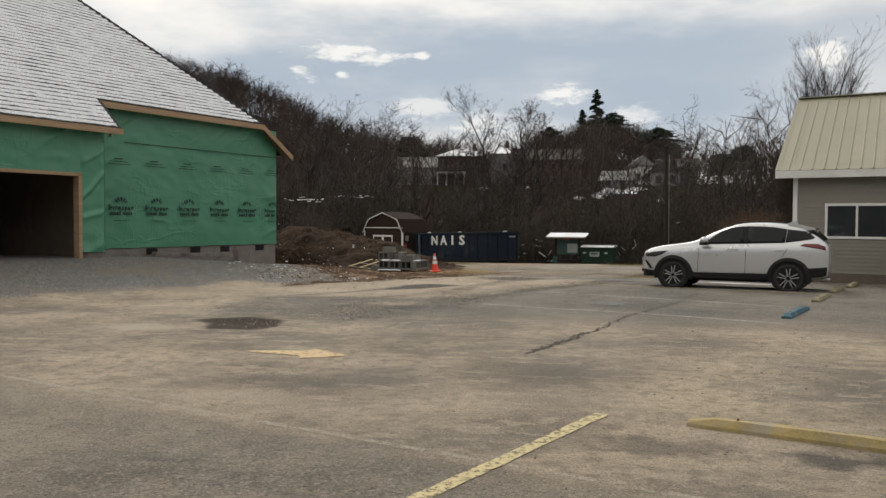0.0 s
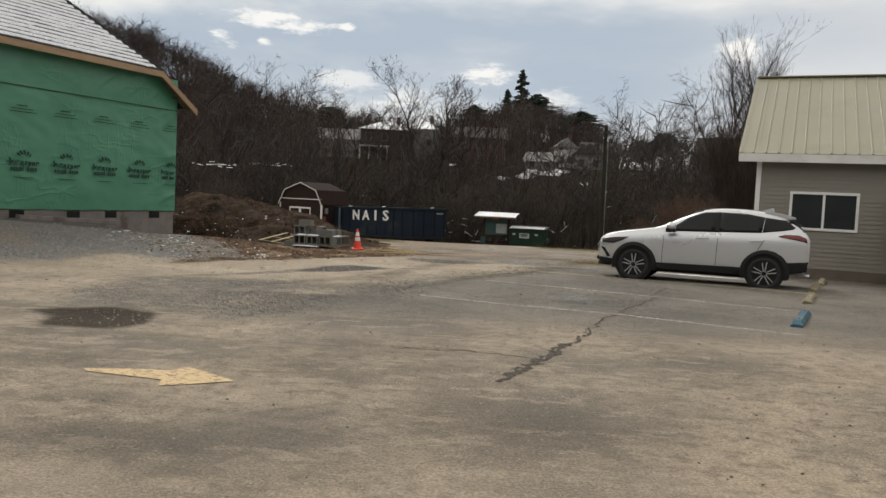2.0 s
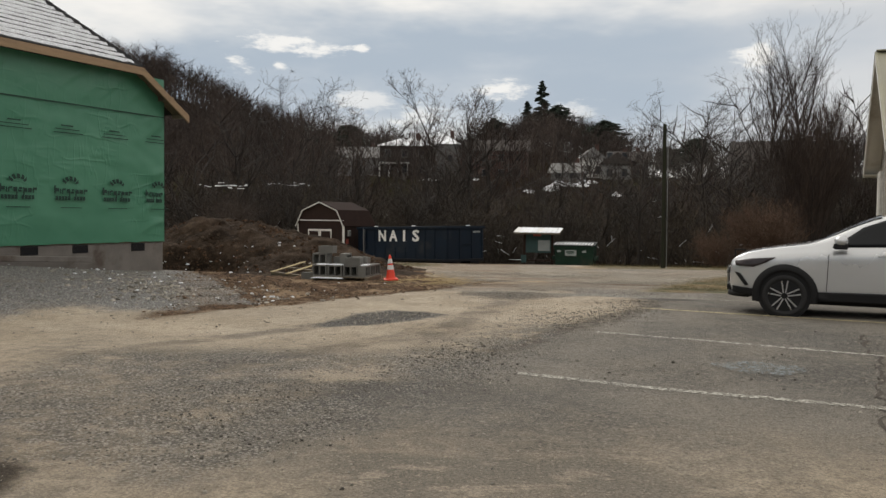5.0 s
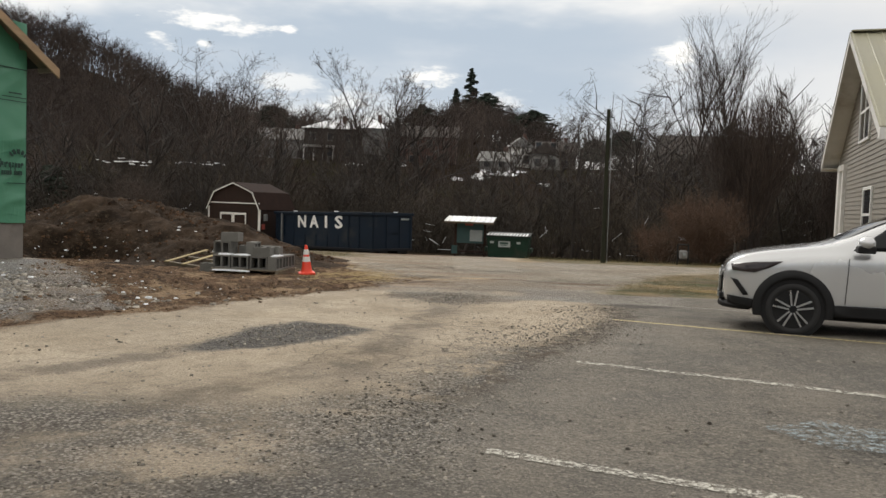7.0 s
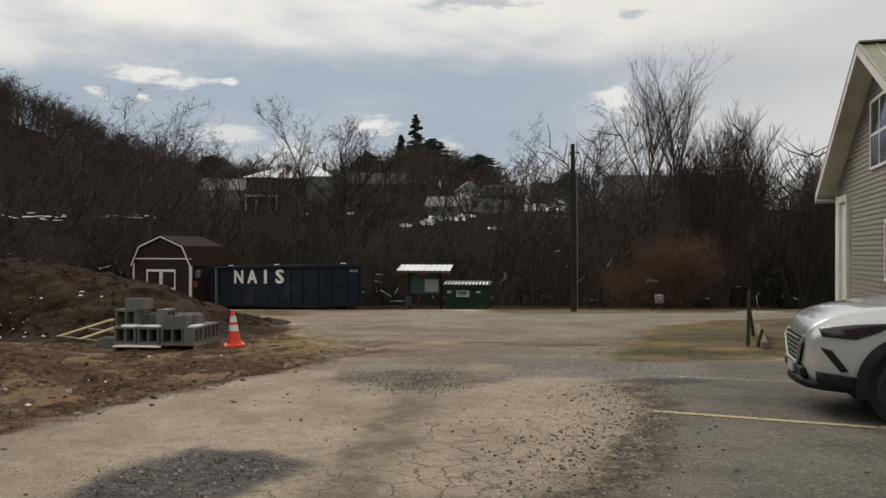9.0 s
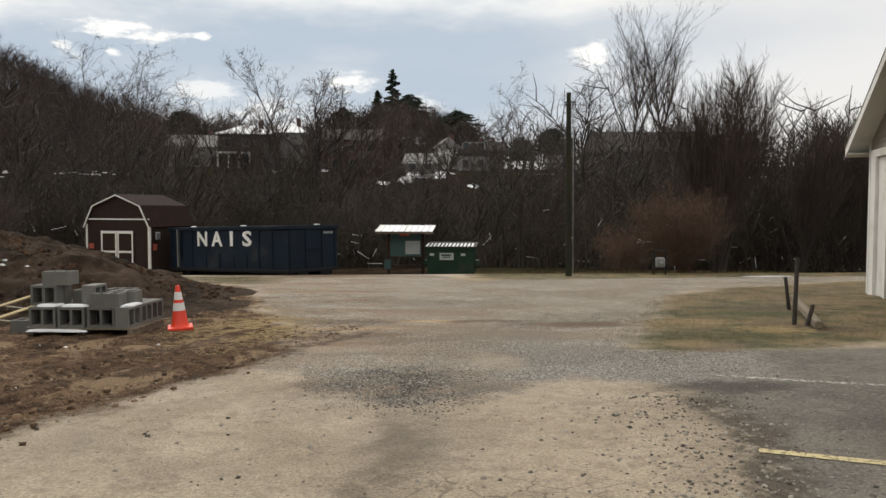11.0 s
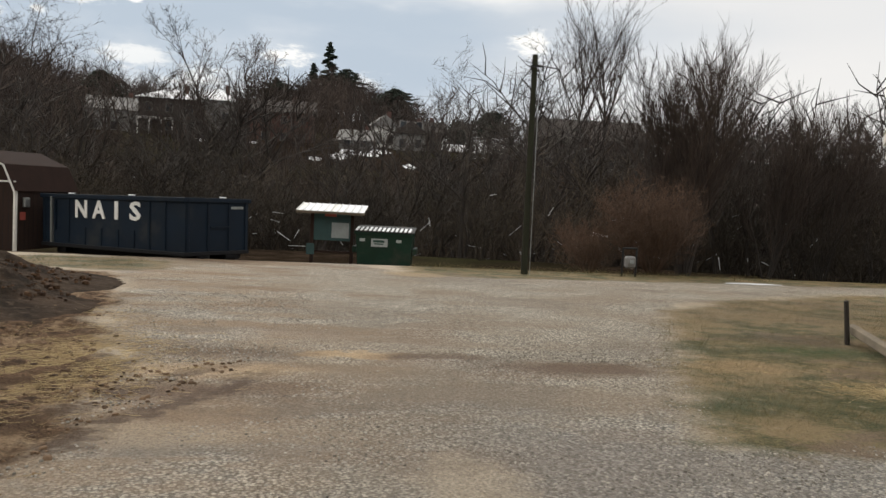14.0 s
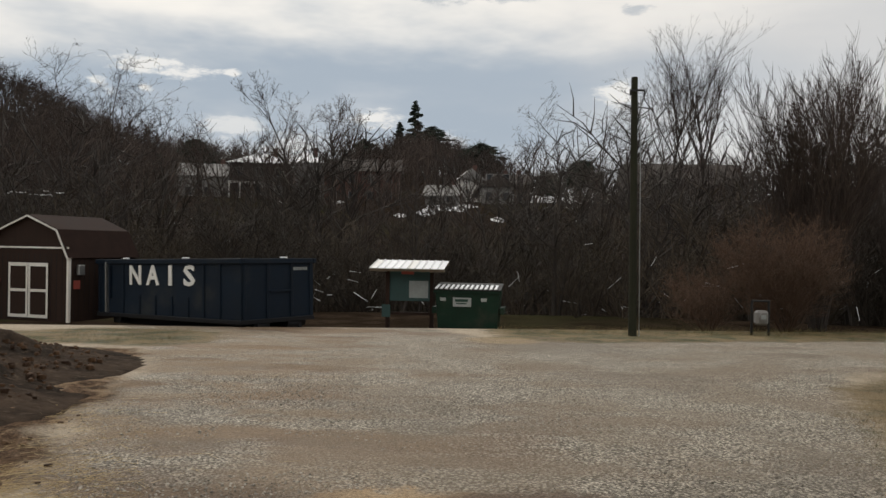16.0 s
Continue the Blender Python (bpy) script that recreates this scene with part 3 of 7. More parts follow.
    m_hole = both(zone("hole", 0.30, 1.1), n.step(n.noise(2.4, 6, 0.7), 0.42, 0.58, 0.0, 0.85))
    dark_stone = n.mix(n.cells(46, out=1), (0.045, 0.044, 0.042), (0.29, 0.285, 0.27))
    c = n.mix(m_hole, c, n.mix(n.step(n.cells(46), 0.3, 0.6), dark_stone, (0.035, 0.032, 0.028)))
    c = n.mix(both(spot(0.85, 24.0, 0.26, 0.55, 0.5), 0.6), c, slab)
    c = n.mix(both(spot(-1.0, 25.1, 0.7, 0.3, 0.6), 0.5), c, (0.37, 0.30, 0.215))
    c = n.mix(both(spot(2.85, 22.35, 0.55, 0.28, 0.45), 0.85), c, (0.055, 0.047, 0.04))
    # gravel by the unfinished building
    grey = n.mix(n.cells(36, out=1), (0.16, 0.157, 0.15), (0.40, 0.39, 0.37))
    grey = n.mix(n.step(n.cells(36), 0.36, 0.66), grey, (0.10, 0.094, 0.086))
    grey = n.mix(both(n.step(n.noise(0.5, 6, 0.7), 0.5, 0.62), 0.6), grey, (0.22, 0.185, 0.14))
    m_pad = zone("pad", 0.3, 1.0)
    c = n.mix(m_pad, c, grey)
    # tan soil washed across the drive, and the brown trough beside it
    tan = n.mix(grit, (0.30, 0.21, 0.125), (0.56, 0.41, 0.25))
    c = n.mix(both(spot(0.38, 28.05, 0.55, 0.26, 0.4), 0.95), c, tan)
    c = n.mix(both(spot(-0.9, 27.2, 0.8, 0.30, 0.6), 0.6), c, tan)
    c = n.mix(both(spot(-1.9, 27.5, 0.30, 0.14, 0.3), 0.6), c, (0.34, 0.31, 0.28))
    for cx, cy, rx, ry, k in ((1.25, 28.0, 0.6, 0.22, 0.85), (2.65, 27.5, 0.95, 0.40, 0.9), (-0.7, 28.1, 0.8, 0.3, 0.7), (-1.0, 26.4, 1.0, 0.3, 0.7), (-1.6, 28.6, 0.7, 0.4, 0.6), (-1.4, 29.6, 0.5, 0.3, 0.4)):
        c = n.mix(both(spot(cx, cy, rx, ry, 0.55), k), c, (0.125, 0.082, 0.054))
    # mud with ruts
    mud = n.mix(n.step(mid, 0.35, 0.62), (0.056, 0.036, 0.023), (0.165, 0.105, 0.065))
    ruts = n.noise(1.6, 6, 0.7, vec=n.stretch((1.1, 0.42, 1), n.warped(0.5)))
    mud = n.mix(n.step(ruts, 0.50, 0.62), mud, (0.29, 0.205, 0.13))
    mud = n.mix(both(n.step(grit, 0.58, 0.7), 0.5), mud, (0.30, 0.235, 0.165))
    mud = n.mix(both(n.step(ruts, 0.42, 0.34), 0.8), mud, (0.028, 0.018, 0.012))
    m_mud = zone("mud", 0.22, 0.75)
    m_mud = both(m_mud, n.step(m_pad, 1.0, 0.4, 0.35, 1.0))
    c = n.mix(m_mud, c, mud)
    for x0, y0, x1, y1, w in ((-3.2, 23.0, -0.9, 27.4, 0.16), (-2.6, 22.8, -0.4, 27.2, 0.13), (-3.9, 23.6, -1.5, 27.9, 0.16)):
        m = both(n.step(along(x0, y0, x1, y1), w * 1.5, w * 0.4), n.step(y, y0, y0 + 0.8), n.step(y, y1 + 0.6, y1 - 0.6), n.step(mid, 0.36, 0.54))
        c = n.mix(both(m, 0.85), c, (0.085, 0.055, 0.036))
    # grass
    grass = n.mix(n.step(n.noise(1.3, 7, 0.72), 0.38, 0.58), (0.050, 0.056, 0.021), (0.20, 0.145, 0.076))
    grass = n.mix(both(n.step(grit, 0.45, 0.7), 0.6), grass, (0.155, 0.132, 0.06))
    grass = n.mix(n.step(n.noise(0.9, 6, 0.7, vec=n.stretch((1, 1.6, 2))), 0.54, 0.66), grass, (0.15, 0.108, 0.068))
    for cx, cy, rx, ry, k, tone in ((4.6, 27.7, 0.85, 0.4, 0.8, (0.27, 0.19, 0.10)), (3.6, 26.0, 0.6, 0.45, 0.85, (0.044, 0.058, 0.024)), (5.0, 25.9, 0.8, 0.3, 0.6, (0.05, 0.062, 0.024)), (6.2, 28.9, 0.7, 0.4, 0.8, (0.042, 0.068, 0.02)), (6.2, 26.6, 0.6, 0.5, 0.8, (0.075, 0.05, 0.034)), (6.8, 29.8, 0.9, 0.6, 0.7, (0.085, 0.058, 0.038)), (7.5, 33.0, 2.2, 1.3, 0.6, (0.16, 0.115, 0.065)), (9.5, 35.5, 3.0, 1.2, 0.6, (0.15, 0.105, 0.06))):
        grass = n.mix(both(spot(cx, cy, rx, ry, 0.6), n.step(mid, 0.34, 0.56, 0.4, 1.0), k), grass, tone)
    m_grass = n.math("MAXIMUM", zone("grass", 0.3, 0.9), n.math("MAXIMUM", zone("bank", 0.3, 0.8), zone("plot", 0.3, 1.0)))
    c = n.mix(both(m_grass, n.step(mid, 0.30, 0.42, 0.55, 1.0)), c, grass)
    c = n.mix(both(spot(2.7, 39.9, 0.8, 0.8), 0.7), c, (0.36, 0.27, 0.16))
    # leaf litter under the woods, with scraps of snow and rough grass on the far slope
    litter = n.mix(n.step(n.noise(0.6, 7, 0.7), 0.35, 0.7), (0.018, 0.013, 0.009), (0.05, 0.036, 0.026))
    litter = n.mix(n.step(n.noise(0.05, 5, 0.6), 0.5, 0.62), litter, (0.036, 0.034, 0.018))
    wx, wy = n.math("ADD", x, n.math("MULTIPLY", jitter, 1.5)), n.math("ADD", y, n.math("MULTIPLY", jitter, 1.5))
    r = n.math("SQRT", n.math("ADD", n.math("MULTIPLY", wx, wx), n.math("MULTIPLY", n.math("SUBTRACT", wy, 9.5), n.math("SUBTRACT", wy, 9.5))))
    scraps = both(n.step(n.noise(0.11, 6, 0.7, vec=n.stretch((0.6, 1.6, 1))), 0.655, 0.675), n.step(r, 95, 115), n.step(r, 190, 160))
    litter = n.mix(scraps, litter, (0.75, 0.77, 0.8))
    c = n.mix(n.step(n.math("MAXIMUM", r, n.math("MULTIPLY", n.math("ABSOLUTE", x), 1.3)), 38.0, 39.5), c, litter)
    speck = n.step(n.noise(48, 6, 0.8), 0.36, 0.64, 0.66, 1.30)
    c = n.mix(1.0, c, speck, "MULTIPLY")
    n.put(n.bsdf.inputs["Specular IOR Level"], both(n.step(r, 34.0, 39.0, 0.3, 0.0), n.step(n.math("MAXIMUM", m_mud, m_wet), 0.0, 1.0, 1.0, 0.12)))
    loose = n.math("MAXIMUM", n.math("MAXIMUM", m_yard, m_hole), n.math("MAXIMUM", m_pad, m_chips))
    h = n.math("ADD", n.math("MULTIPLY", grit, 0.7), both(n.cells(38), n.math("ADD", 0.12, n.math("MULTIPLY", loose, -0.8))))
    n.bump(n.math("ADD", n.math("ADD", h, both(mid, n.math("ADD", 0.25, n.math("MULTIPLY", m_mud, 2.5)))), n.math("MULTIPLY", fine, 0.3)), 1.0, 0.035)
    return n.done(c, n.step(n.noise(0.8, 4), 0.3, 0.7, 0.80, 0.96))


def build_ground():
    xs = np.concatenate([[-700, -450, -300], np.arange(-220, -40, 8), np.arange(-40, -14, 2), np.arange(-14, 14, 0.14), np.arange(14, 40, 2), np.arange(40, 221, 8), [300, 450, 700]])
    ys = np.concatenate([[-300, -120, -60, -30, -15, -6], np.arange(-2, 45, 0.14), np.arange(45, 80, 1.5), np.arange(80, 280, 5), [290, 330, 400, 520, 700]])
    X, Y = np.meshgrid(xs, ys)
    Z = land(X, Y)
    fields = {name: zone_field(outline, X, Y) for name, outline in ZONES.items()}
    near = (np.abs(X) < 15) & (Y > -2) & (Y < 46)
    muddy = smooth(-0.3, 0.6, fields["mud"]) * smooth(-7.5, -6.5, X) * smooth(37, 35, Y)
    sunk = 0.03 * smooth(0, 0.5, fields["pothole"]) + 0.035 * smooth(0, 0.6, fields["hole"]) + 0.02 * smooth(0, 0.4, fields["wet"])
    rough = np.zeros_like(Z)
    for i, j in np.argwhere(near):
        px, py, w = X[i, j], Y[i, j], muddy[i, j]
        h = 0.012 * noise.noise(Vector((px * 0.45, py * 0.45, 0))) + 0.003 * noise.noise(Vector((px * 2.2, py * 2.2, 3)))
        if w > 0:
            a, b = px * 0.93 - py * 0.36, px * 0.36 + py * 0.93
            h += w * (0.05 * noise.noise(Vector((px * 2.2, py * 2.2, 3))) + 0.075 * noise.noise(Vector((a * 3.0, b * 0.6, 7))) + 0.03 * noise.noise(Vector((px * 5.5, py * 5.5, 2))))
        rough[i, j] = h
    Z = Z + rough - sunk
    k, m = X.shape
    idx = np.arange(k * m).reshape(k, m)
    faces = np.stack([idx[:-1, :-1], idx[:-1, 1:], idx[1:, 1:], idx[1:, :-1]], -1).reshape(-1, 4)
    me = array_mesh("ground", np.stack([X, Y, Z], -1).reshape(-1, 3), faces, ground_material())
    me.polygons.foreach_set("use_smooth", [True] * len(me.polygons))
    for name, field in fields.items():
        me.attributes.new(name, "FLOAT", "POINT").data.foreach_set("value", field.astype(np.float32).ravel())
    tagged(new("ground", me), "worn dusty parking lot turning to gravel, mud and grass", "ground", kind="structure")


build_ground()


# ---- trees ----
def branch_segments(rng, height, spread, depth, kids, up, start=0.3, stems=1, lean=0.1, r0=None, thin=0.004, wander=0.13):
    """Tapered pieces (a, b, ra, rb) of a bare tree standing at the origin."""
    segs = []

    def grow(p, d, length, r, level):
        n = 3 if level < depth else 2
        pts = [p]
        rad = [r]
        for k in range(n):
            d = d + rng.normal(0, wander + 0.06 * level * wander / 0.13, 3)
            d[2] += up * (0.5 if level else 0.2)
            d = d / np.linalg.norm(d)
            pts.append(pts[-1] + d * length / n)
            rad.append(r * (1 - 0.75 * (k + 1) / n))
            segs.append((pts[-2], pts[-1], rad[-2], rad[-1]))
        if level < depth:
            for _ in range(kids[level]):
                f = rng.uniform(start if level == 0 else 0.25, 1.0)
                k = min(int(f * n), n - 1)
                q = pts[k] + (pts[k + 1] - pts[k]) * (f * n - k)
                a = rng.uniform(0, 2 * math.pi)
                side = np.array([math.cos(a), math.sin(a), rng.uniform(-0.1, 0.5)])
                dd = d * (1 - spread) + side * spread
                dd = dd / np.linalg.norm(dd)
                grow(q, dd, length * rng.uniform(0.38, 0.62) * (1.15 - 0.4 * f), max(rad[k] * 0.5, thin), level + 1)

    for s in range(stems):
        a = rng.uniform(0, 2 * math.pi)
        d = np.array([math.cos(a) * lean, math.sin(a) * lean, 1.0]) * (1 if stems == 1 else 1)
        off = np.array([math.cos(a), math.sin(a), 0]) * (0.0 if stems == 1 else 0.12 * height * 0.3 * rng.uniform(0.2, 1))
        grow(off, d / np.linalg.norm(d), height * rng.uniform(0.8, 1.0), (r0 or height * 0.014) * (1 if stems == 1 else rng.uniform(0.5, 0.9)), 0)
    return segs


def bars(segs):
    """Three-sided tapered bars as arrays of corners and faces."""
    a = np.array([s[0] for s in segs])
    b = np.array([s[1] for s in segs])
    ra, rb = np.array([s[2] for s in segs]), np.array([s[3] for s in segs])
    d = b - a
    d /= np.linalg.norm(d, axis=1, keepdims=True) + 1e-9
    ref = np.where(np.abs(d[:, 2:3]) > 0.9, [[1.0, 0, 0]], [[0, 0, 1.0]])
    e = np.cross(d, ref)
    e /= np.linalg.norm(e, axis=1, keepdims=True) + 1e-9
    f = np.cross(d, e)
    v = []
    for end, r in ((a, ra), (b, rb)):
        for k in range(3):
            t = 2 * math.pi * k / 3
            v.append(end + (e * math.cos(t) + f * math.sin(t)) * r[:, None])
    v = np.stack(v, 1)
    q = np.array([[0, 1, 4, 3], [1, 2, 5, 4], [2, 0, 3, 5]])
    faces = (np.arange(len(segs))[:, None, None] * 6 + q[None]).reshape(-1, 4)
    return v.reshape(-1, 3), faces


def scatter(name, shapes, places, material, label, category):
    """Many plants that nobody could count, as one object. places: x, y, height factor, turn."""
    vs, fs, base = [], [], 0
    for k, (x, y, size, turn) in enumerate(places):
        v, f = shapes[k % len(shapes)]
        c, s = math.cos(turn), math.sin(turn)
        w = v @ np.array([[c, s, 0], [-s, c, 0], [0, 0, 1]]) * size + [x, y, z_at(x, y) - 0.1]
        vs.append(w), fs.append(f + base)
        base += len(v)
    ob = new(name, array_mesh(name, np.concatenate(vs), np.concatenate(fs), material))
    return tagged(ob, label, category, kind="stuff")


def polar(r, az):
    return r * math.sin(az), 9.5 + r * math.cos(az)


def build_woods():
    rng = np.random.default_rng(5)
    tall = [bars(branch_segments(rng, 1.0, 0.5, 2, (9, 5), 0.14, 0.25, r0=0.018)) for _ in range(10)]
    brush = [bars(branch_segments(rng, 1.0, 0.5, 2, (8, 4), 0.10, 0.1, stems=4, lean=0.45, r0=0.011)) for _ in range(6)]
    low = [bars(branch_segments(rng, 1.0, 0.55, 2, (6, 3), 0.10, 0.05, stems=3, lean=0.6, r0=0.016)) for _ in range(6)]
    twiggy = [bars(branch_segments(rng, 1.0, 0.45, 2, (8, 5), 0.12, 0.12, stems=2, lean=0.3, r0=0.013)) for _ in range(8)]
    rows = []
    for k in range(1500):
        az, r = rng.uniform(-38, 34), rng.uniform(158, 250)
        if k % 4 == 0:
            az, r = rng.uniform(-4.5, 7), rng.uniform(185, 245)
        if k % 4 in (1, 2):
            az, r = rng.uniform(-40, -9), rng.uniform(150, 252)
        rows.append((*polar(r, radians(az)), rng.uniform(7, 11), rng.uniform(0, 6.3)))
    for _ in range(650):
        rows.append((*polar(rng.uniform(150, 248), radians(rng.uniform(-42, -18))), rng.uniform(7, 11), rng.uniform(0, 6.3)))
    for _ in range(75):
        rows.append((*polar(rng.uniform(116, 142), radians(rng.uniform(-19, 9))), rng.uniform(6.5, 11), rng.uniform(0, 6.3)))
    scatter("far_woods", tall, rows, M["twigs"], "bare winter woods on the far ridge", "woods")
    rows = []
    for k in range(600):
        az, r = rng.uniform(-38, 34), 62 + 96 * rng.uniform(0, 1) ** 0.9
        if k % 15 == 0:
            az, r = rng.uniform(-20, 14), rng.uniform(120, 143)
        x, y = polar(r, radians(az))
        room = 1.4 + r * (0.046 if -16 < az < 12 else 0.095) - z_at(x, y)
        h = min(10.0, max(1.6, room)) * rng.uniform(0.5, 1.05)
        if k % 15 == 0:
            h = rng.uniform(4, 7.5)
        rows.append((x, y, h, rng.uniform(0, 6.3)))
    scatter("hillside_woods", twiggy, rows, M["twigs"], "bare brown thicket on the slope across the river", "woods")
    rows = []
    for _ in range(250):
        az, r = rng.uniform(-40, 38), rng.uniform(45.5, 64)
        x, y = polar(r, radians(az))
        room = 1.4 + r * (0.035 if -20 < az < 10 else 0.075) - z_at(x, y)
        rows.append((x, y, min(8.0 if r > 52 else 5.0, max(2.4, room)) * rng.uniform(0.5, 1.15), rng.uniform(0, 6.3)))
    shrubs = []
    for _ in range(520):
        az, r = rng.uniform(-22, 16), rng.uniform(84, 147)
        shrubs.append((*polar(r, radians(az)), rng.uniform(1.8, 3.6), rng.uniform(0, 6.3)))
    scatter("hillside_scrub", low, shrubs, M["twigs"], "low leafless scrub below the far houses", "scrub")
    segs = []
    for _ in range(240):
        az, r = rng.uniform(-34, 30), rng.uniform(44.5, 58)
        x, y = polar(r, radians(az))
        a = np.array([x, y, z_at(x, y) + abs(rng.normal(0, 1.3)) + 0.2])
        d = rng.normal(0, 1, 3) * [1, 0.4, 0.55]
        segs.append((a, a + d / np.linalg.norm(d) * rng.uniform(0.15, 0.8), 0.016, 0.008))
    for cx, cy, z, w in ((-14.7, 45.2, 2.8, 1.3), (-16.0, 60.5, 3.5, 1.9)):
        for _ in range(16):
            a = np.array([cx + rng.uniform(-w, w), cy + rng.uniform(-0.5, 0.5), z + rng.normal(0, 0.05)])
            segs.append((a, a + np.array([rng.uniform(0.1, 0.4), 0, rng.normal(0, 0.02)]), 0.022, 0.014))
    tagged(new("snowy_twigs", array_mesh("snowy_twigs", *bars(segs), M["snow"])), "bare twigs in the brush lined with snow", "twigs", kind="stuff")
    trunks = []
    for _ in range(95):
        az, r = rng.uniform(-34, 34), rng.uniform(47, 70)
        x, y = polar(r, radians(az))
        room = 1.4 + r * (0.085 if -20 < az < 12 else 0.12) - z_at(x, y)
        trunks.append((x, y, max(3.0, room) * rng.uniform(0.6, 1.0), rng.uniform(0, 6.3)))
    scatter("riverside_trees", tall, trunks, M["bark"], "dark bare trees along the riverbank", "trees")
    scatter("riverbank_brush", brush, rows, M["twigs_olive"], "dense leafless brush along the riverbank", "brush")


build_woods()


def bare_tree(name, x, y, height, seed, label, spread=0.5, kids=(11, 6, 4), up=0.1, start=0.35, stems=1, lean=0.08, mat="twigs", r0=None, z=None, group="", depth=3, thin=0.004, wander=0.13):
    rng = np.random.default_rng(seed)
    segs = branch_segments(rng, height, spread, depth, kids, up, start, stems, lean, r0, thin, wander)
    cut = sorted((s[2] for s in segs), reverse=True)[min(len(segs) - 1, 3 * stems + 6)]
    top = thing(name, pose(x, y, (z_at(x, y) if z is None else z) - 0.15), label, "tree", group)
    big, small = [s for s in segs if s[2] >= cut], [s for s in segs if s[2] < cut]
    for nm, some in (("trunk", big), ("crown", small)):
        ob = new(nm, array_mesh(nm, *bars(some), M[mat] if nm == "crown" or mat != "twigs" else M["bark"]))
        ob.parent = top
    return top


def conifer(x, y, height, width, seed, label, dome=0, z=None):
    rng = np.random.default_rng(seed)
    top = thing("conifer", pose(x, y, (z_at(x, y) if z is None else z) - 0.2), label, "tree")
    bm = tube(bmesh.new(), (0, 0, 0), (0, 0, height * 0.97), height * 0.016, 0.02, 7)
    part("trunk", bm, M["bark"], top)
    segs = []
    n = 120
    for k in range(n):
        f = (0.42 if dome else 0.12) + (0.58 if dome else 0.88) * (k / n)
        shape = math.sqrt(max(0.0, 1 - ((f - 0.62) / 0.38) ** 2)) if dome else (1 - f) ** 0.75
        reach = width * 0.5 * shape * rng.uniform(0.55, 1.15) + 0.15
        a = rng.uniform(0, 6.28)
        p = np.array([0, 0, height * f])
        e = p + np.array([math.cos(a) * reach, math.sin(a) * reach, -0.12 * reach + rng.uniform(-0.1, 0.25)])
        segs.append((p, e, 0.05, 0.02))
        for j in range(12):
            q = p + (e - p) * rng.uniform(0.15, 1.0)
            w = rng.normal(0, 1, 3)
            w[2] = abs(w[2]) * 0.3 - 0.15
            segs.append((q, q + w / np.linalg.norm(w) * (0.4 + 0.3 * reach), 0.10 + 0.012 * height, 0.02))
    ob = new("crown", array_mesh("crown", *bars(segs), M["needles"]))
    ob.parent = top
    return top


def at(r, deg):
    return polar(r, radians(deg))


for r, az, h, seed in ((98, 16.2, 17.5, 11), (100, 18.7, 19, 12)):
    bare_tree("bare_tree", *at(r, az), h, seed, "tall slender bare tree with upswept branches", 0.32, (18, 8, 4, 2), 0.12, 0.34, r0=0.30, depth=4, thin=0.012, wander=0.07)
for r, az, h, seed in ((84, 9.0, 15.5, 13), (86, 12.4, 16.5, 14)):
    bare_tree("bare_tree", *at(r, az), h, seed, "spreading bare tree with crooked limbs", 0.62, (9, 6, 5, 2), 0.06, 0.3, stems=2, lean=0.30, mat="bark_pale", r0=0.26, depth=4, thin=0.014)
for r, az, h, seed in ((122, -6.0, 14.0, 15), (126, -4.0, 14.0, 16), (128, -2.6, 12.5, 17)):
    bare_tree("bare_tree", *at(r, az), h, seed, "bare tree standing above the houses", 0.46, (10, 7, 4, 2), 0.12, 0.35, r0=0.26, depth=4, thin=0.022)
for r, az, h, seed in ((72, -18.6, 16.0, 18), (64, -14.2, 14.0, 19), (80, -22.5, 17.0, 47)):
    bare_tree("bare_tree", *at(r, az), h, seed, "broad bare tree with a rounded crown", 0.52, (15, 9, 5, 2), 0.08, 0.26, r0=0.22, depth=4, thin=0.012)
for x, y, h, seed, stems in ((14.4, 48.8, 6.7, 20, 26), (18.6, 50.0, 5.6, 21, 11), (21.8, 51.0, 6.0, 22, 12), (25.5, 52.0, 6.2, 48, 11)):
    bare_tree("bare_tree", x, y, h, seed, "dense dark many-stemmed bare tree", 0.30, (12, 6, 4), 0.22, 0.15, stems=stems, lean=0.24, r0=0.055, thin=0.008, wander=0.05)
for x, y, h, seed in ((-14.7, 45.4, 3.2, 51), (-16.0, 60.5, 6.8, 52)):
    bare_tree("bush", x, y, h, seed, "dark flat-topped bare shrub dusted with snow", 0.5, (8, 6, 3), 0.02, 0.4, stems=12, lean=0.42, r0=0.05, thin=0.006)
bare_tree("bush", 10.9, 43.9, 2.7, 23, "dense red-brown leafless bush on the bank", 0.45, (10, 6, 4), 0.12, 0.05, stems=34, lean=0.5, mat="twigs_red", r0=0.02, thin=0.005)
bare_tree("bush", 8.9, 44.3, 1.8, 24, "dense dark red-brown leafless bush on the bank", 0.5, (8, 6, 3), 0.1, 0.05, stems=18, lean=0.7, mat="twigs_red", r0=0.02, thin=0.005)
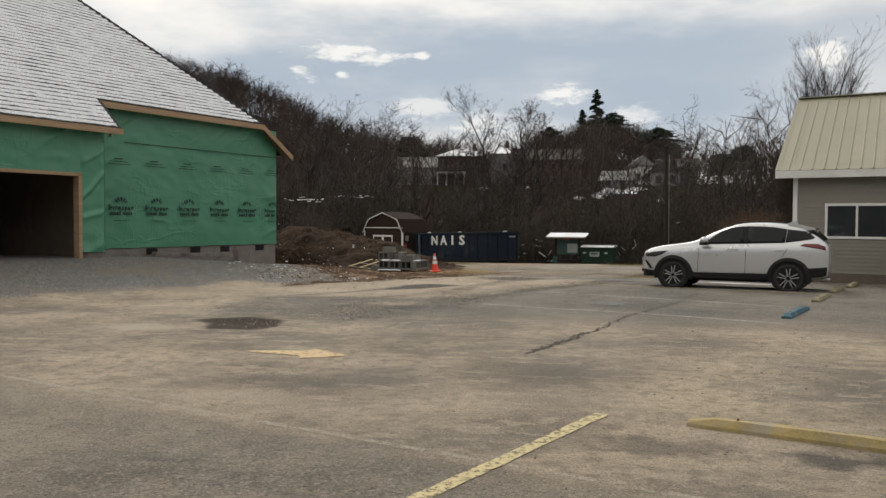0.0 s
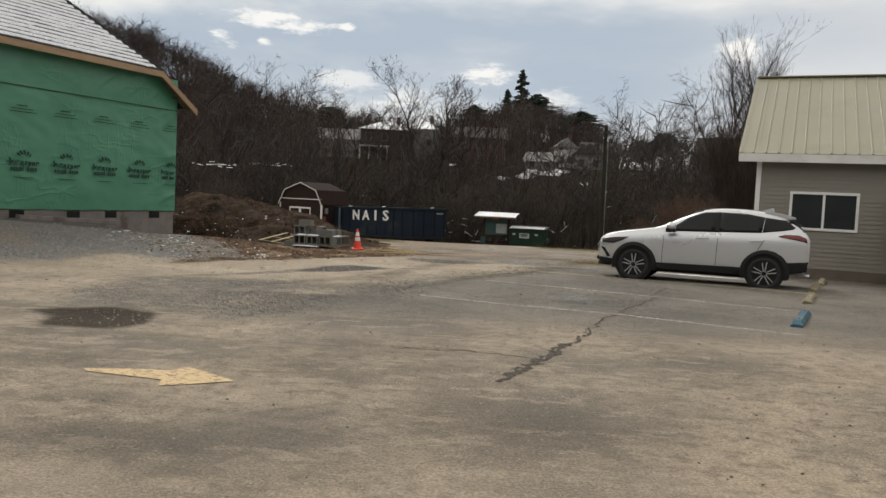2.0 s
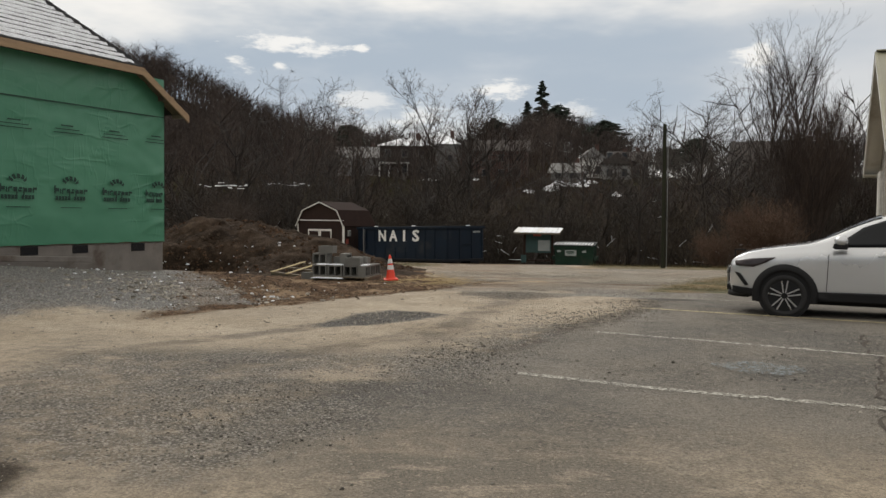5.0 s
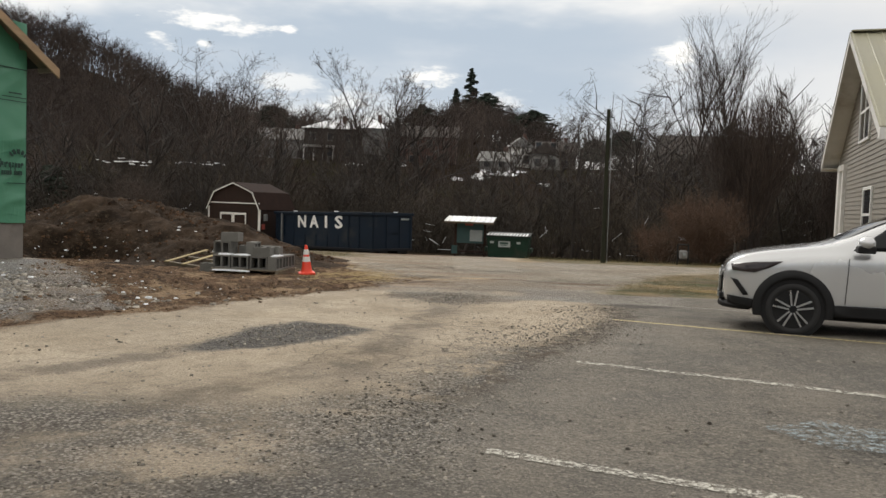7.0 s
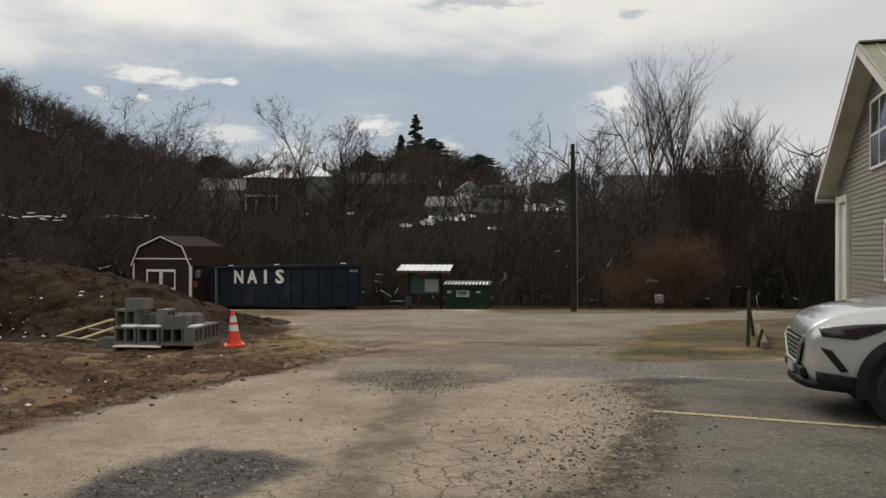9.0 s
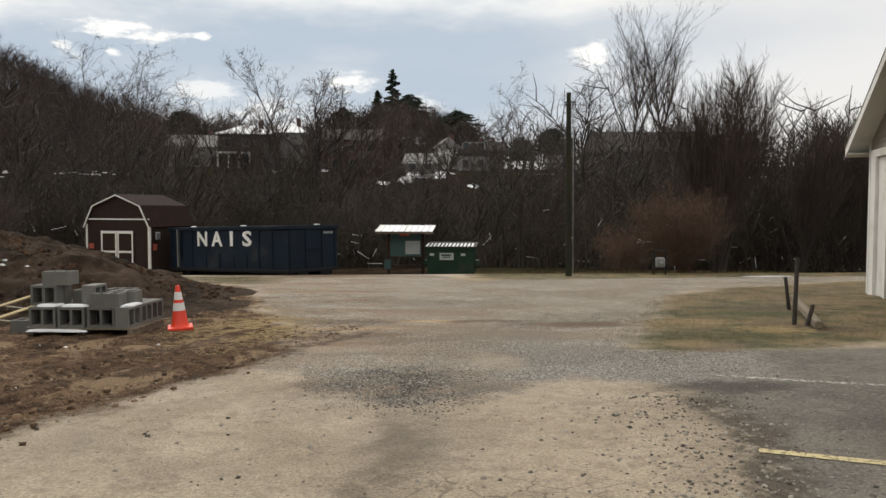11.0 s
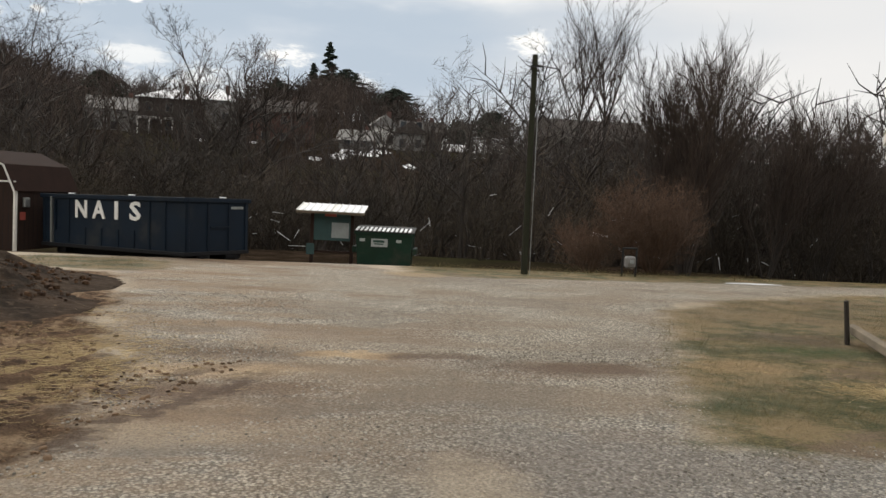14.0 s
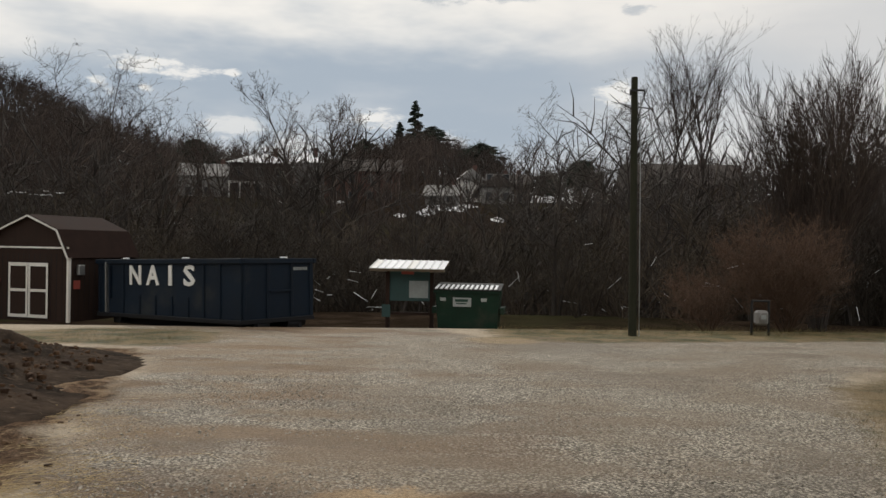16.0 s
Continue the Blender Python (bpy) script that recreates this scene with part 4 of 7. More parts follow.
for r, az, h, w, s, dome in ((228, 1.2, 19, 9, 31, 0), (226, -2.1, 14, 8, 32, 1), (232, 0.2, 15, 7, 33, 0), (224, 2.4, 13, 9, 44, 1), (205, 5.6, 13, 11, 34, 1), (190, 10.0, 8, 7, 35, 1), (165, -12.6, 11, 8, 36, 1), (170, -14.6, 8, 6, 37, 1), (62, -26.6, 9.5, 6.5, 38, 0), (66, -28.8, 9, 6, 39, 0), (190, -10.5, 8, 5, 40, 0), (195, -8.6, 8, 5, 41, 1), (140, 11.9, 6.5, 5, 42, 1), (188, -4.5, 7, 4, 43, 0)):
    conifer(*at(r, az), h, w, s, "dark green conifer among bare trees", dome)


# ---- loose stones, clods, straw, grass ----
def pebble_shapes(count, seed, flat=0.6):
    rng = np.random.default_rng(seed)
    out = []
    for _ in range(count):
        v = np.array([[1, 0, 0], [0, 1, 0], [-1, 0, 0], [0, -1, 0], [0.6, 0.5, 0.8], [-0.5, 0.6, 0.8], [-0.6, -0.5, 0.8], [0.5, -0.6, 0.8]], float)
        v += rng.normal(0, 0.15, v.shape)
        v[:, 2] = np.where(np.arange(8) < 4, -0.25, v[:, 2] * flat)
        out.append((v, np.array([[4, 5, 6, 7], [0, 1, 5, 4], [1, 2, 6, 5], [2, 3, 7, 6], [3, 0, 4, 7]])))
    return out


def spread(name, shapes, spots, material, label, category, height=None):
    vs, fs, base = [], [], 0
    for k, (x, y, size, turn) in enumerate(spots):
        v, f = shapes[k % len(shapes)]
        c, s = math.cos(turn), math.sin(turn)
        z = z_at(x, y) + (height(x, y) if height else 0.0)
        vs.append(v @ np.array([[c, s, 0], [-s, c, 0], [0, 0, 1]]) * size + [x, y, z])
        fs.append(f + base)
        base += len(v)
    ob = new(name, array_mesh(name, np.concatenate(vs), np.concatenate(fs), material))
    return tagged(ob, label, category, kind="stuff")


def island_material(name, a, b, rough=0.9):
    n = Nodes(name)
    g = n.t.nodes.new("ShaderNodeNewGeometry")
    n.bsdf.inputs["Specular IOR Level"].default_value = 0.15
    return n.done(n.mix(g.outputs["Random Per Island"], a, b), rough)


SNOW_BITS = []


def build_litter():
    rng = np.random.default_rng(9)
    M["chips"] = island_material("grey chippings", (0.055, 0.049, 0.041), (0.33, 0.30, 0.255))
    M["gravel"] = island_material("pale gravel", (0.10, 0.088, 0.072), (0.42, 0.385, 0.33))
    M["clods"] = island_material("soil clods", (0.022, 0.012, 0.007), (0.10, 0.056, 0.03))
    M["grass"] = island_material("mixed winter grass", (0.048, 0.058, 0.02), (0.25, 0.185, 0.095))
    M["straws"] = island_material("scattered straw", (0.30, 0.22, 0.11), (0.60, 0.47, 0.27))
    peb = pebble_shapes(8, 1)
    turn = lambda: rng.uniform(0, 6.3)

    def within(name, count, x0, x1, y0, y1, size, power=2, grow=0.0):
        """Places inside one zone of the lot, thinning out at its edge."""
        px, py = rng.uniform(x0, x1, count), rng.uniform(y0, y1, count)
        keep = zone_field(ZONES[name], px, py) + rng.normal(0, 0.15, count) + grow > 0
        return [(a, b, size[0] + (size[1] - size[0]) * rng.random() ** power, turn()) for a, b in zip(px[keep], py[keep])]

    rows = []
    for _ in range(4200):
        y = rng.uniform(2.5, 23.5)
        rows.append((rng.uniform(-6, 5.5), y, (0.003 + 0.011 * rng.random() ** 3) * (0.6 + min(1.0, y / 18)), turn()))
    for _ in range(2600):
        y = rng.uniform(14.5, 22)
        x = float(np.interp(y, [13.84, 15.5, 16.56, 17.7, 20.3, 22.3], [-1.06, -0.06, 0.37, 0.99, 2.1, 2.5])) + rng.normal(-0.25, 0.4)
        rows.append((x, y, 0.005 + 0.014 * rng.random() ** 2.5, turn()))
    for _ in range(500):
        rows.append((3.1 + rng.normal(0, 0.5), 5.0 + rng.normal(0, 0.22), 0.004 + 0.012 * rng.random() ** 3, turn()))
    rows += within("pothole", 1500, -2.8, -1.0, 16.4, 18.8, (0.005, 0.016))
    rows += within("hole", 3400, -1.3, 0.6, 21.4, 24.2, (0.004, 0.015), 2, 0.25)
    rows += within("chips", 9000, -4.6, 0.1, 10.8, 15.3, (0.005, 0.015))
    rows += within("wet", 300, -4.2, -2.3, 9.6, 11.2, (0.004, 0.012))
    for _ in range(900):
        y = 8.4 + 9 * rng.random()
        x = float(np.interp(y, [8.4, 9.3, 10.3, 11.1, 13.0, 15.1, 17.3], [1.2, 1.55, 1.9, 2.15, 2.75, 3.6, 4.3])) + rng.normal(0, 0.11)
        rows.append((x, y, 0.004 + 0.010 * rng.random() ** 2, turn()))
    spread("loose_chippings", peb, rows, M["chips"], "dark loose chippings strewn on the pavement", "gravel")
    rows = within("yard", 30000, -2.5, 4.5, 21.5, 28.5, (0.004, 0.015), 3) + within("yard", 16000, -2.8, 6.5, 28.5, 34, (0.005, 0.015)) + within("yard", 4000, -4, 12, 34, 41, (0.006, 0.014))
    bare = ((0.38, 28.05, 0.6, 0.25), (-0.9, 27.2, 0.8, 0.35), (1.15, 28.0, 0.6, 0.2), (2.65, 27.5, 0.85, 0.35), (0.85, 24.0, 0.3, 0.65), (-1.0, 26.4, 0.9, 0.3), (2.85, 22.35, 0.6, 0.3))
    # bare soil shows through in blotches
    rows = [q for q in rows if noise.noise(Vector((q[0] * 0.55, q[1] * 0.9, 11))) + 0.6 * noise.noise(Vector((q[0] * 2.0, q[1] * 2.6, 4))) > -0.10 and min(math.hypot((q[0] - a) / c, (q[1] - b) / d) for a, b, c, d in bare) > 1]
    for _ in range(4600):
        y = rng.uniform(12, 22)
        x = -9.2 + (y - 12.8) * 0.75 - rng.random() * 6
        if (x + 8.35) * V.x + (y - 24.75) * V.y > 1.0:
            rows.append((x if x < -4.2 else x - 2.5, y, 0.006 + 0.012 * rng.random(), turn()))
    rows += [(-6.0 + rng.normal(0, 0.9), 20.3 + rng.normal(0, 0.8), 0.015 + 0.04 * rng.random() ** 2, turn()) for _ in range(700)]
    spread("loose_gravel", peb, rows, M["gravel"], "pale grey crushed gravel", "gravel")
    M["mud_lumps"] = island_material("brown mud lumps", (0.045, 0.028, 0.017), (0.20, 0.13, 0.08))
    rows = []
    rows += within("mud", 8000, -7.5, -1.3, 17.5, 31, (0.008, 0.04), 4)
    for _ in range(420):
        k = rng.integers(0, 3)
        a = rng.uniform(-1.6, 1.6)
        rows.append((-2.1 + 0.42 * k + 0.42 * a + rng.normal(0, 0.10), 25.6 + 0.3 * k + a + rng.normal(0, 0.12), 0.006 + 0.022 * rng.random() ** 3, turn()))
    bits = []
    for _ in range(45):
        x, y = -9.8 + rng.normal(0, 1.6), 30.2 + rng.normal(0, 1.6)
        bits.append((x, y, 0.02 + 0.04 * rng.random() ** 2, turn()))
    for _ in range(42):
        k = rng.random()
        bits.append((-9.4 + 5.4 * k + rng.normal(0, 0.35), 20.4 + 2.6 * rng.random() - 0.8 * k + rng.normal(0, 0.4), 0.015 + 0.035 * rng.random() ** 2, turn()))
    for _ in range(28):
        y = rng.uniform(17.5, 27)
        bits.append((-4.2 - abs(rng.normal(0, 2.0)) + (y - 20) * 0.3, y, 0.010 + 0.02 * rng.random() ** 2, turn()))
    SNOW_BITS.extend(bits)
    spread("mud_clods", peb, rows, M["mud_lumps"], "lumps of brown mud", "soil")
    blade = [(np.array([[0.012, 0, 0], [-0.006, 0.01, 0], [-0.006, -0.01, 0], [a, b, 1.0], [a - 0.002, b + 0.003, 1.0], [a - 0.002, b - 0.003, 1.0]]) * [1.6, 1.6, 1.0], np.array([[0, 1, 4, 3], [1, 2, 5, 4], [2, 0, 3, 5]])) for a, b in ((0.35, 0.2), (-0.5, 0.3), (0.1, -0.6), (0.7, -0.2), (-0.3, -0.4))]
    rows = []
    for _ in range(16000):
        y = 25.4 + 13 * rng.random() ** 1.5
        lo = max(3.2 + (y - 25.2) * 0.33, 5.2 + (y - 31.2))
        rows.append((lo + rng.normal(0, 0.3) + 5.5 * rng.random() ** 1.4, y + rng.normal(0, 0.15), 0.03 + 0.06 * rng.random() ** 2, turn()))
    for _ in range(4000):
        rows.append((rng.uniform(3, 14), rng.uniform(41.2, 43.5), 0.05 + 0.1 * rng.random(), turn()))
    for _ in range(1500):
        rows.append((rng.uniform(-7, -4), rng.uniform(38.5, 42), 0.04 + 0.08 * rng.random(), turn()))
    spread("grass", blade, rows, M["grass"], "short winter grass, green and straw-coloured", "grass")
    lie = [(np.array([[0, 0.006, 0.01], [0, -0.006, 0.01], [0, 0, 0.022], [1, b + 0.006, c], [1, b - 0.006, c], [1, b, c + 0.012]]), np.array([[0, 1, 4, 3], [1, 2, 5, 4], [2, 0, 3, 5]])) for b, c in ((0.1, 0.02), (-0.2, 0.06), (0.25, 0.01), (0, 0.1))]
    rows = [(-2.35 + rng.normal(0, 0.5), 27.4 + rng.normal(0, 1.1), rng.uniform(0.06, 0.2), turn()) for _ in range(4200)]
    rows += [(-3.0 + rng.normal(0, 0.35), 30.8 + rng.normal(0, 0.5), rng.uniform(0.06, 0.2), turn()) for _ in range(350)]
    rows += [(5.4 + rng.normal(0, 0.26), 26.5 + rng.normal(0, 0.2), rng.uniform(0.08, 0.2), turn()) for _ in range(650)]
    rows += [(4.7 + rng.normal(0, 0.6), 27.8 + rng.normal(0, 0.3), rng.uniform(0.05, 0.14), turn()) for _ in range(260)]
    spread("straw", lie, rows, M["straws"], "scattered pale straw on the mud", "straw")


build_litter()


# ---- unfinished building in green house wrap ----
def wrap_material():
    n = Nodes("green house wrap")
    fold = n.noise(0.7, 3, 0.5, vec=n.stretch((0.5, 1, 1.1)))
    # long taut creases: ridges of a warped noise
    ridge = lambda scale, vec: n.step(n.math("ABSOLUTE", n.math("SUBTRACT", n.noise(scale, 2, 0.5, vec=vec), 0.5)), 0.045, 0.0)
    crease = n.math("ADD", ridge(1.3, n.stretch((0.5, 1, 1.5))), n.math("MULTIPLY", ridge(2.2, n.stretch((1.4, 1, 0.5))), 0.6))
    here = n.math("MULTIPLY", crease, n.step(n.noise(0.5, 2), 0.42, 0.62))
    c = n.mix(n.step(fold, 0.3, 0.7), (0.068, 0.235, 0.145), (0.088, 0.275, 0.172))
    c = n.mix(n.step(n.noise(90, 2), 0.4, 0.7, 0.0, 0.15), c, (0.05, 0.19, 0.115))
    n.bump(n.math("ADD", n.math("MULTIPLY", fold, 1.2), n.math("MULTIPLY", here, 0.14)), 0.8, 0.06)
    return n.done(c, 0.38)


def roof_snow_material():
    n = Nodes("snow-dusted shingles")
    cover = n.step(n.noise(2.2, 7, 0.75, vec=n.stretch((1, 2.2, 2.2))), 0.20, 0.36)
    speck = n.step(n.noise(38, 3, 0.7), 0.42, 0.60)
    grit = n.mix(n.noise(60, 2), (0.03, 0.03, 0.032), (0.085, 0.085, 0.09))
    snow = n.math("MULTIPLY", n.math("MULTIPLY", cover, n.math("ADD", 0.6, n.math("MULTIPLY", speck, 0.4))), 0.95)
    n.bump(n.noise(30, 4), 0.4, 0.015)
    return n.done(n.mix(snow, grit, (0.86, 0.88, 0.92)), 0.8)


M["wrap"] = wrap_material()
M["shingle"] = roof_snow_material()
M["print"] = plain("dark green print", (0.008, 0.042, 0.030), 0.6, vary=0.1, bump=0)


def quad_bm(*quads):
    bm = bmesh.new()
    for q in quads:
        bm.faces.new([bm.verts.new(p) for p in q])
    return bm


def sheet(x0, x1, z0, z1, y, nx, nz, amp, seed, t=0.03):
    """A slightly rumpled sheet of wrap facing -y, with a thickness behind."""
    rng = random.Random(seed)
    o = Vector((rng.uniform(0, 50), rng.uniform(0, 50), rng.uniform(0, 50)))
    vs, fs = [], []
    for j in range(nz + 1):
        for i in range(nx + 1):
            x, z = x0 + (x1 - x0) * i / nx, z0 + (z1 - z0) * j / nz
            w = noise.noise(Vector((x * 0.9, z * 1.7, 0)) + o) + 0.6 * noise.noise(Vector((x * 2.6 + z * 1.5, z * 3.5, 4)) + o)
            edge = min(1.0, min(i, nx - i) / 2.0)
            side = min(x - x0, x1 - x, z1 - z)
            fold = 1 - abs(noise.noise(Vector((x * 1.1 - z * 1.5, x * 0.5 + z * 0.35, 2)) + o))
            w += 2.6 * max(0.0, fold - 0.80) / 0.2 * max(0.12, 1 - side / 0.9)
            vs.append((x, y - t - amp * w * edge, z + (0.02 * noise.noise(Vector((x * 3, 9, 0)) + o) if j == 0 else 0)))
    w = nx + 1
    for j in range(nz):
        for i in range(nx):
            a = j * w + i
            fs.append((a, a + 1, a + w + 1, a + w))
    return vs, fs


def build_green():
    # local frame: x along the wall (0 at the far corner, negative towards the camera), y into the building
    m = Matrix.Translation((-8.35, 24.75, 0)) @ Matrix(((U.x, -V.x, 0, 0), (U.y, -V.y, 0, 0), (0, 0, 1, 0), (0, 0, 0, 1)))
    top = thing("unfinished_building", m, "unfinished house wrapped in green sheeting with snow-dusted roof", "building")
    P = 0.92
    W = -0.84           # front of the garage bay
    # foundation of blocks
    bm = boxes((-7.15, 0, 0.0, 0.2, -0.4, 0.74), (-0.2, 0, 0.2, 9, -0.4, 0.74), (-13.6, -7.15, W, W + 0.2, -0.4, 0.45), (-7.35, -7.15, W + 0.2, 0.0, -0.4, 0.72), (-7.8, -7.15, W + 0.002, W + 0.2, 0.45, 0.72))
    part("foundation", bm, M["block"], top, "grey block foundation")
    for k, x in enumerate((-0.73, -2.25, -3.42, -4.99)):
        vent = part("foundation_vent", boxes((x - 0.19, x + 0.19, -0.012, 0.05, 0.56, 0.74), bevel=0.004), M["black_metal"], top, "black foundation vent")
        part("slat", boxes(*[(x - 0.16, x + 0.16, -0.02, -0.013, 0.59 + 0.035 * j, 0.605 + 0.035 * j) for j in range(4)]), M["navy_dark"], vent)
    # walls
    bm = boxes((-7.15, 0, 0.01, 0.15, 0.74, 4.5), (-0.15, 0, 0.15, 9, 0.74, 3.8), (-13.6, -12.75, W + 0.01, W + 0.15, 0.45, 3.8), (-7.8, -7.15, W + 0.01, W + 0.15, 0.72, 3.8), (-12.75, -7.8, W + 0.01, W + 0.15, 2.62, 3.8), (-7.30, -7.15, W + 0.15, 0.01, 0.72, 3.8))
    part("wall", bm, M["wood_old"], top, "wooden sheathing")
    link_mesh("house_wrap", *sheet(-7.0, 0.02, 0.76, 4.5, 0.0, 170, 90, 0.014, 1), M["wrap"], top, "rumpled green house wrap", True)
    link_mesh("house_wrap", *sheet(-7.8, -7.13, 0.72, 3.78, W, 16, 60, 0.03, 2), M["wrap"], top, "rumpled green house wrap", True)
    link_mesh("house_wrap", *sheet(-12.75, -7.8, 2.66, 3.78, W, 70, 20, 0.03, 3), M["wrap"], top, "rumpled green house wrap", True)
    link_mesh("house_wrap", *sheet(-13.6, -12.75, 0.72, 3.78, W, 16, 50, 0.03, 4), M["wrap"], top, "rumpled green house wrap", True)
    part("house_wrap", quad_bm(((-7.12, W - 0.03, 0.72), (-7.12, 0, 0.72), (-7.12, 0, 3.8), (-7.12, W - 0.03, 3.8))), M["wrap"], top, "green house wrap on the return")
    ends = quad_bm(((0.03, -0.03, 0.76), (0.03, 9, 0.76), (0.03, 9, 3.8), (0.03, -0.03, 4.4)))
    part("house_wrap", ends, M["wrap"], top, "green house wrap on the end wall")
    # wrap printing: a logo shape above two plain bars of unreadable small print, and the two printed words
    for k in range(-1, 7):
        x = -6.03 + 1.17 * k
        if x < -7.0 or x > -0.2 and k > 5:
            continue
        off = -0.074 if x > -7.1 else W - 0.1
        bm = bmesh.new()
        for a in range(5):
            t0 = a / 5 * math.pi
            prism(bm, [(x + 0.20 * math.cos(t0) - 0.03, 2.02 + 0.13 * math.sin(t0)), (x + 0.20 * math.cos(t0 + 0.5), 2.02 + 0.13 * math.sin(t0 + 0.5)), (x + 0.12 * math.cos(t0 + 0.5), 1.98 + 0.08 * math.sin(t0 + 0.5)), (x + 0.13 * math.cos(t0), 1.99 + 0.07 * math.sin(t0))], off - 0.003, off)
        part("logo", bm, M["print"], top, "dark leafy logo shape")
        right = (x + 0.4) < 0.0
        wide = 0.78 if right else 0.5
        word = boxes(*[(x - 0.39 + a * wide, x - 0.39 + b * wide, off - 0.003, off, z0, z1) for a, b, z0, z1 in ((0.0, 0.05, 1.79, 1.95), (0.05, 0.14, 1.83, 1.90), (0.17, 0.20, 1.79, 1.89), (0.23, 0.26, 1.79, 1.89), (0.26, 0.34, 1.86, 1.90), (0.37, 0.47, 1.80, 1.89), (0.44, 0.47, 1.74, 1.80), (0.50, 0.58, 1.80, 1.84), (0.52, 0.60, 1.85, 1.89), (0.63, 0.66, 1.74, 1.89), (0.66, 0.73, 1.80, 1.88), (0.76, 0.86, 1.80, 1.88), (0.89, 0.92, 1.79, 1.89), (0.92, 1.0, 1.84, 1.89))])
        part("logo_bar", word, M["print"], top, "broken dark logo band")
        word = boxes(*[(x - 0.36 + j * wide / 11, x - 0.36 + (j + 0.8) * wide / 11, off - 0.003, off, 1.66, 1.74) for j in range(10) if j not in (5,)])
        part("logo_bar", word, M["print"], top, "dark logo band")
        for x0, x1, z0, z1 in ((x - 0.40, x + 0.30, 3.02, 3.036), (x - 0.36, x + 0.22, 3.09, 3.106), (x - 0.22, x + 0.06, 3.16, 3.185), (x - 0.25, x + 0.25, 1.50, 1.515)):
            part("print_bar", boxes((x0, min(x1, 0.0), off - 0.002, off, z0, z1)), M["print"], top, "line of small print")
    # garage opening and what shows inside
    fr = boxes((-7.86, -7.77, W - 0.06, W + 0.16, 0.45, 2.66), (-12.8, -7.77, W - 0.06, W + 0.16, 2.60, 2.68))
    part("door_frame", fr, M["wood_raw"], top, "raw pine opening frame")
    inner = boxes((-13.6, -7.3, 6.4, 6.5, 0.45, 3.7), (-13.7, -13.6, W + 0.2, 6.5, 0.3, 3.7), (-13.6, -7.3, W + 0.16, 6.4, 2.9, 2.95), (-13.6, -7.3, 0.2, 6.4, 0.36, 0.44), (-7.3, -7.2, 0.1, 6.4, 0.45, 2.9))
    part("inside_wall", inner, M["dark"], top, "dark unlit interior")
    studs = boxes(*[(x, x + 0.04, 6.3, 6.4, 0.45, 2.9) for x in np.arange(-13.4, -7.4, 0.41)])
    part("wall_stud", studs, M["wood_old"], top, "bare wall studs")
    part("plastic_sheet", boxes((-10.6, -9.3, 5.9, 5.95, 0.9, 2.6), bevel=0.02), M["stucco_far"], top, "pale sheet hung inside")
    # roof: the plane facing the lot in courses, its hip cap, and the plane behind the hip
    E0, Z0 = -0.35, 4.62
    hipx = lambda y: -0.87 - (y - E0)            # far edge of the plane along the hip
    step = 0.165
    slope = math.hypot(1, P)
    run = step / slope
    row = -7
    while True:
        y0 = E0 + row * run
        y1 = y0 + run
        z0, z1 = Z0 + (y0 - E0) * P, Z0 + (y1 - E0) * P
        if z0 > 10.3:
            break
        xr = hipx(y1) if y0 >= E0 - 0.01 else -6.85
        vs = [(-14.4, y0, z0 + 0.016), (xr, y0, z0 + 0.016), (xr, y1 + 0.03, z1 + 0.03 * P + 0.002), (-14.4, y1 + 0.03, z1 + 0.03 * P + 0.002), (-14.4, y0, z0 - 0.012), (xr, y0, z0 - 0.012), (xr, y1, z1 - 0.02), (-14.4, y1, z1 - 0.02)]
        link_mesh("shingle_course", vs, [(0, 1, 2, 3), (4, 5, 1, 0), (5, 6, 2, 1), (7, 4, 0, 3), (6, 7, 3, 2)], M["hip_cap"], top)
        nx = 90
        top_row, low_row = [], []
        for i in range(nx + 1):
            xx = -14.4 + (xr - 0.1 + 14.4) * i / nx
            f = 0.30 + 0.16 * noise.noise(Vector((xx * 1.3, row * 0.37, 1))) + 0.2 * noise.noise(Vector((xx * 6, row * 1.7, 5))) + (0.5 * max(0.0, 1 - (xr - xx) / 0.7) * noise.noise(Vector((xx * 4, row * 2.1, 9))) if xr - xx < 0.7 else 0)
            f = max(0.12, min(0.9, f))
            low_row.append((xx, y0 + run * f, z0 + 0.02 + (z1 - z0) * f))
            top_row.append((xx, y1 - 0.004, z1 + 0.028))
        link_mesh("snow_strip", low_row + top_row, [(i, i + 1, nx + 2 + i, nx + 1 + i) for i in range(nx)], M["shingle"], top)
        row += 1
    hi = (10.3 - Z0) / P
    under = quad_bm(((-14.4, E0 - 0.84, Z0 - 0.84 * P - 0.03), (-6.85, E0 - 0.84, Z0 - 0.84 * P - 0.03), (-6.85, E0, Z0 - 0.03), (-14.4, E0, Z0 - 0.03)), ((-14.4, E0, Z0 - 0.03), (-0.87, E0, Z0 - 0.03), (hipx(E0 + hi), E0 + hi, 10.27), (-14.4, E0 + hi, 10.27)),
                    ((-0.87, E0, Z0), (0.45, E0, Z0 - 0.87), (0.45, 9, Z0 - 0.87), (-0.87 - hi, E0 + hi, 10.3)))
    part("roof_deck", under, M["hip_cap"], top, "dark roof plane behind the hip")
    a, b = Vector((-0.87, E0, Z0 + 0.03)), Vector((hipx(E0 + hi), E0 + hi, 10.33))
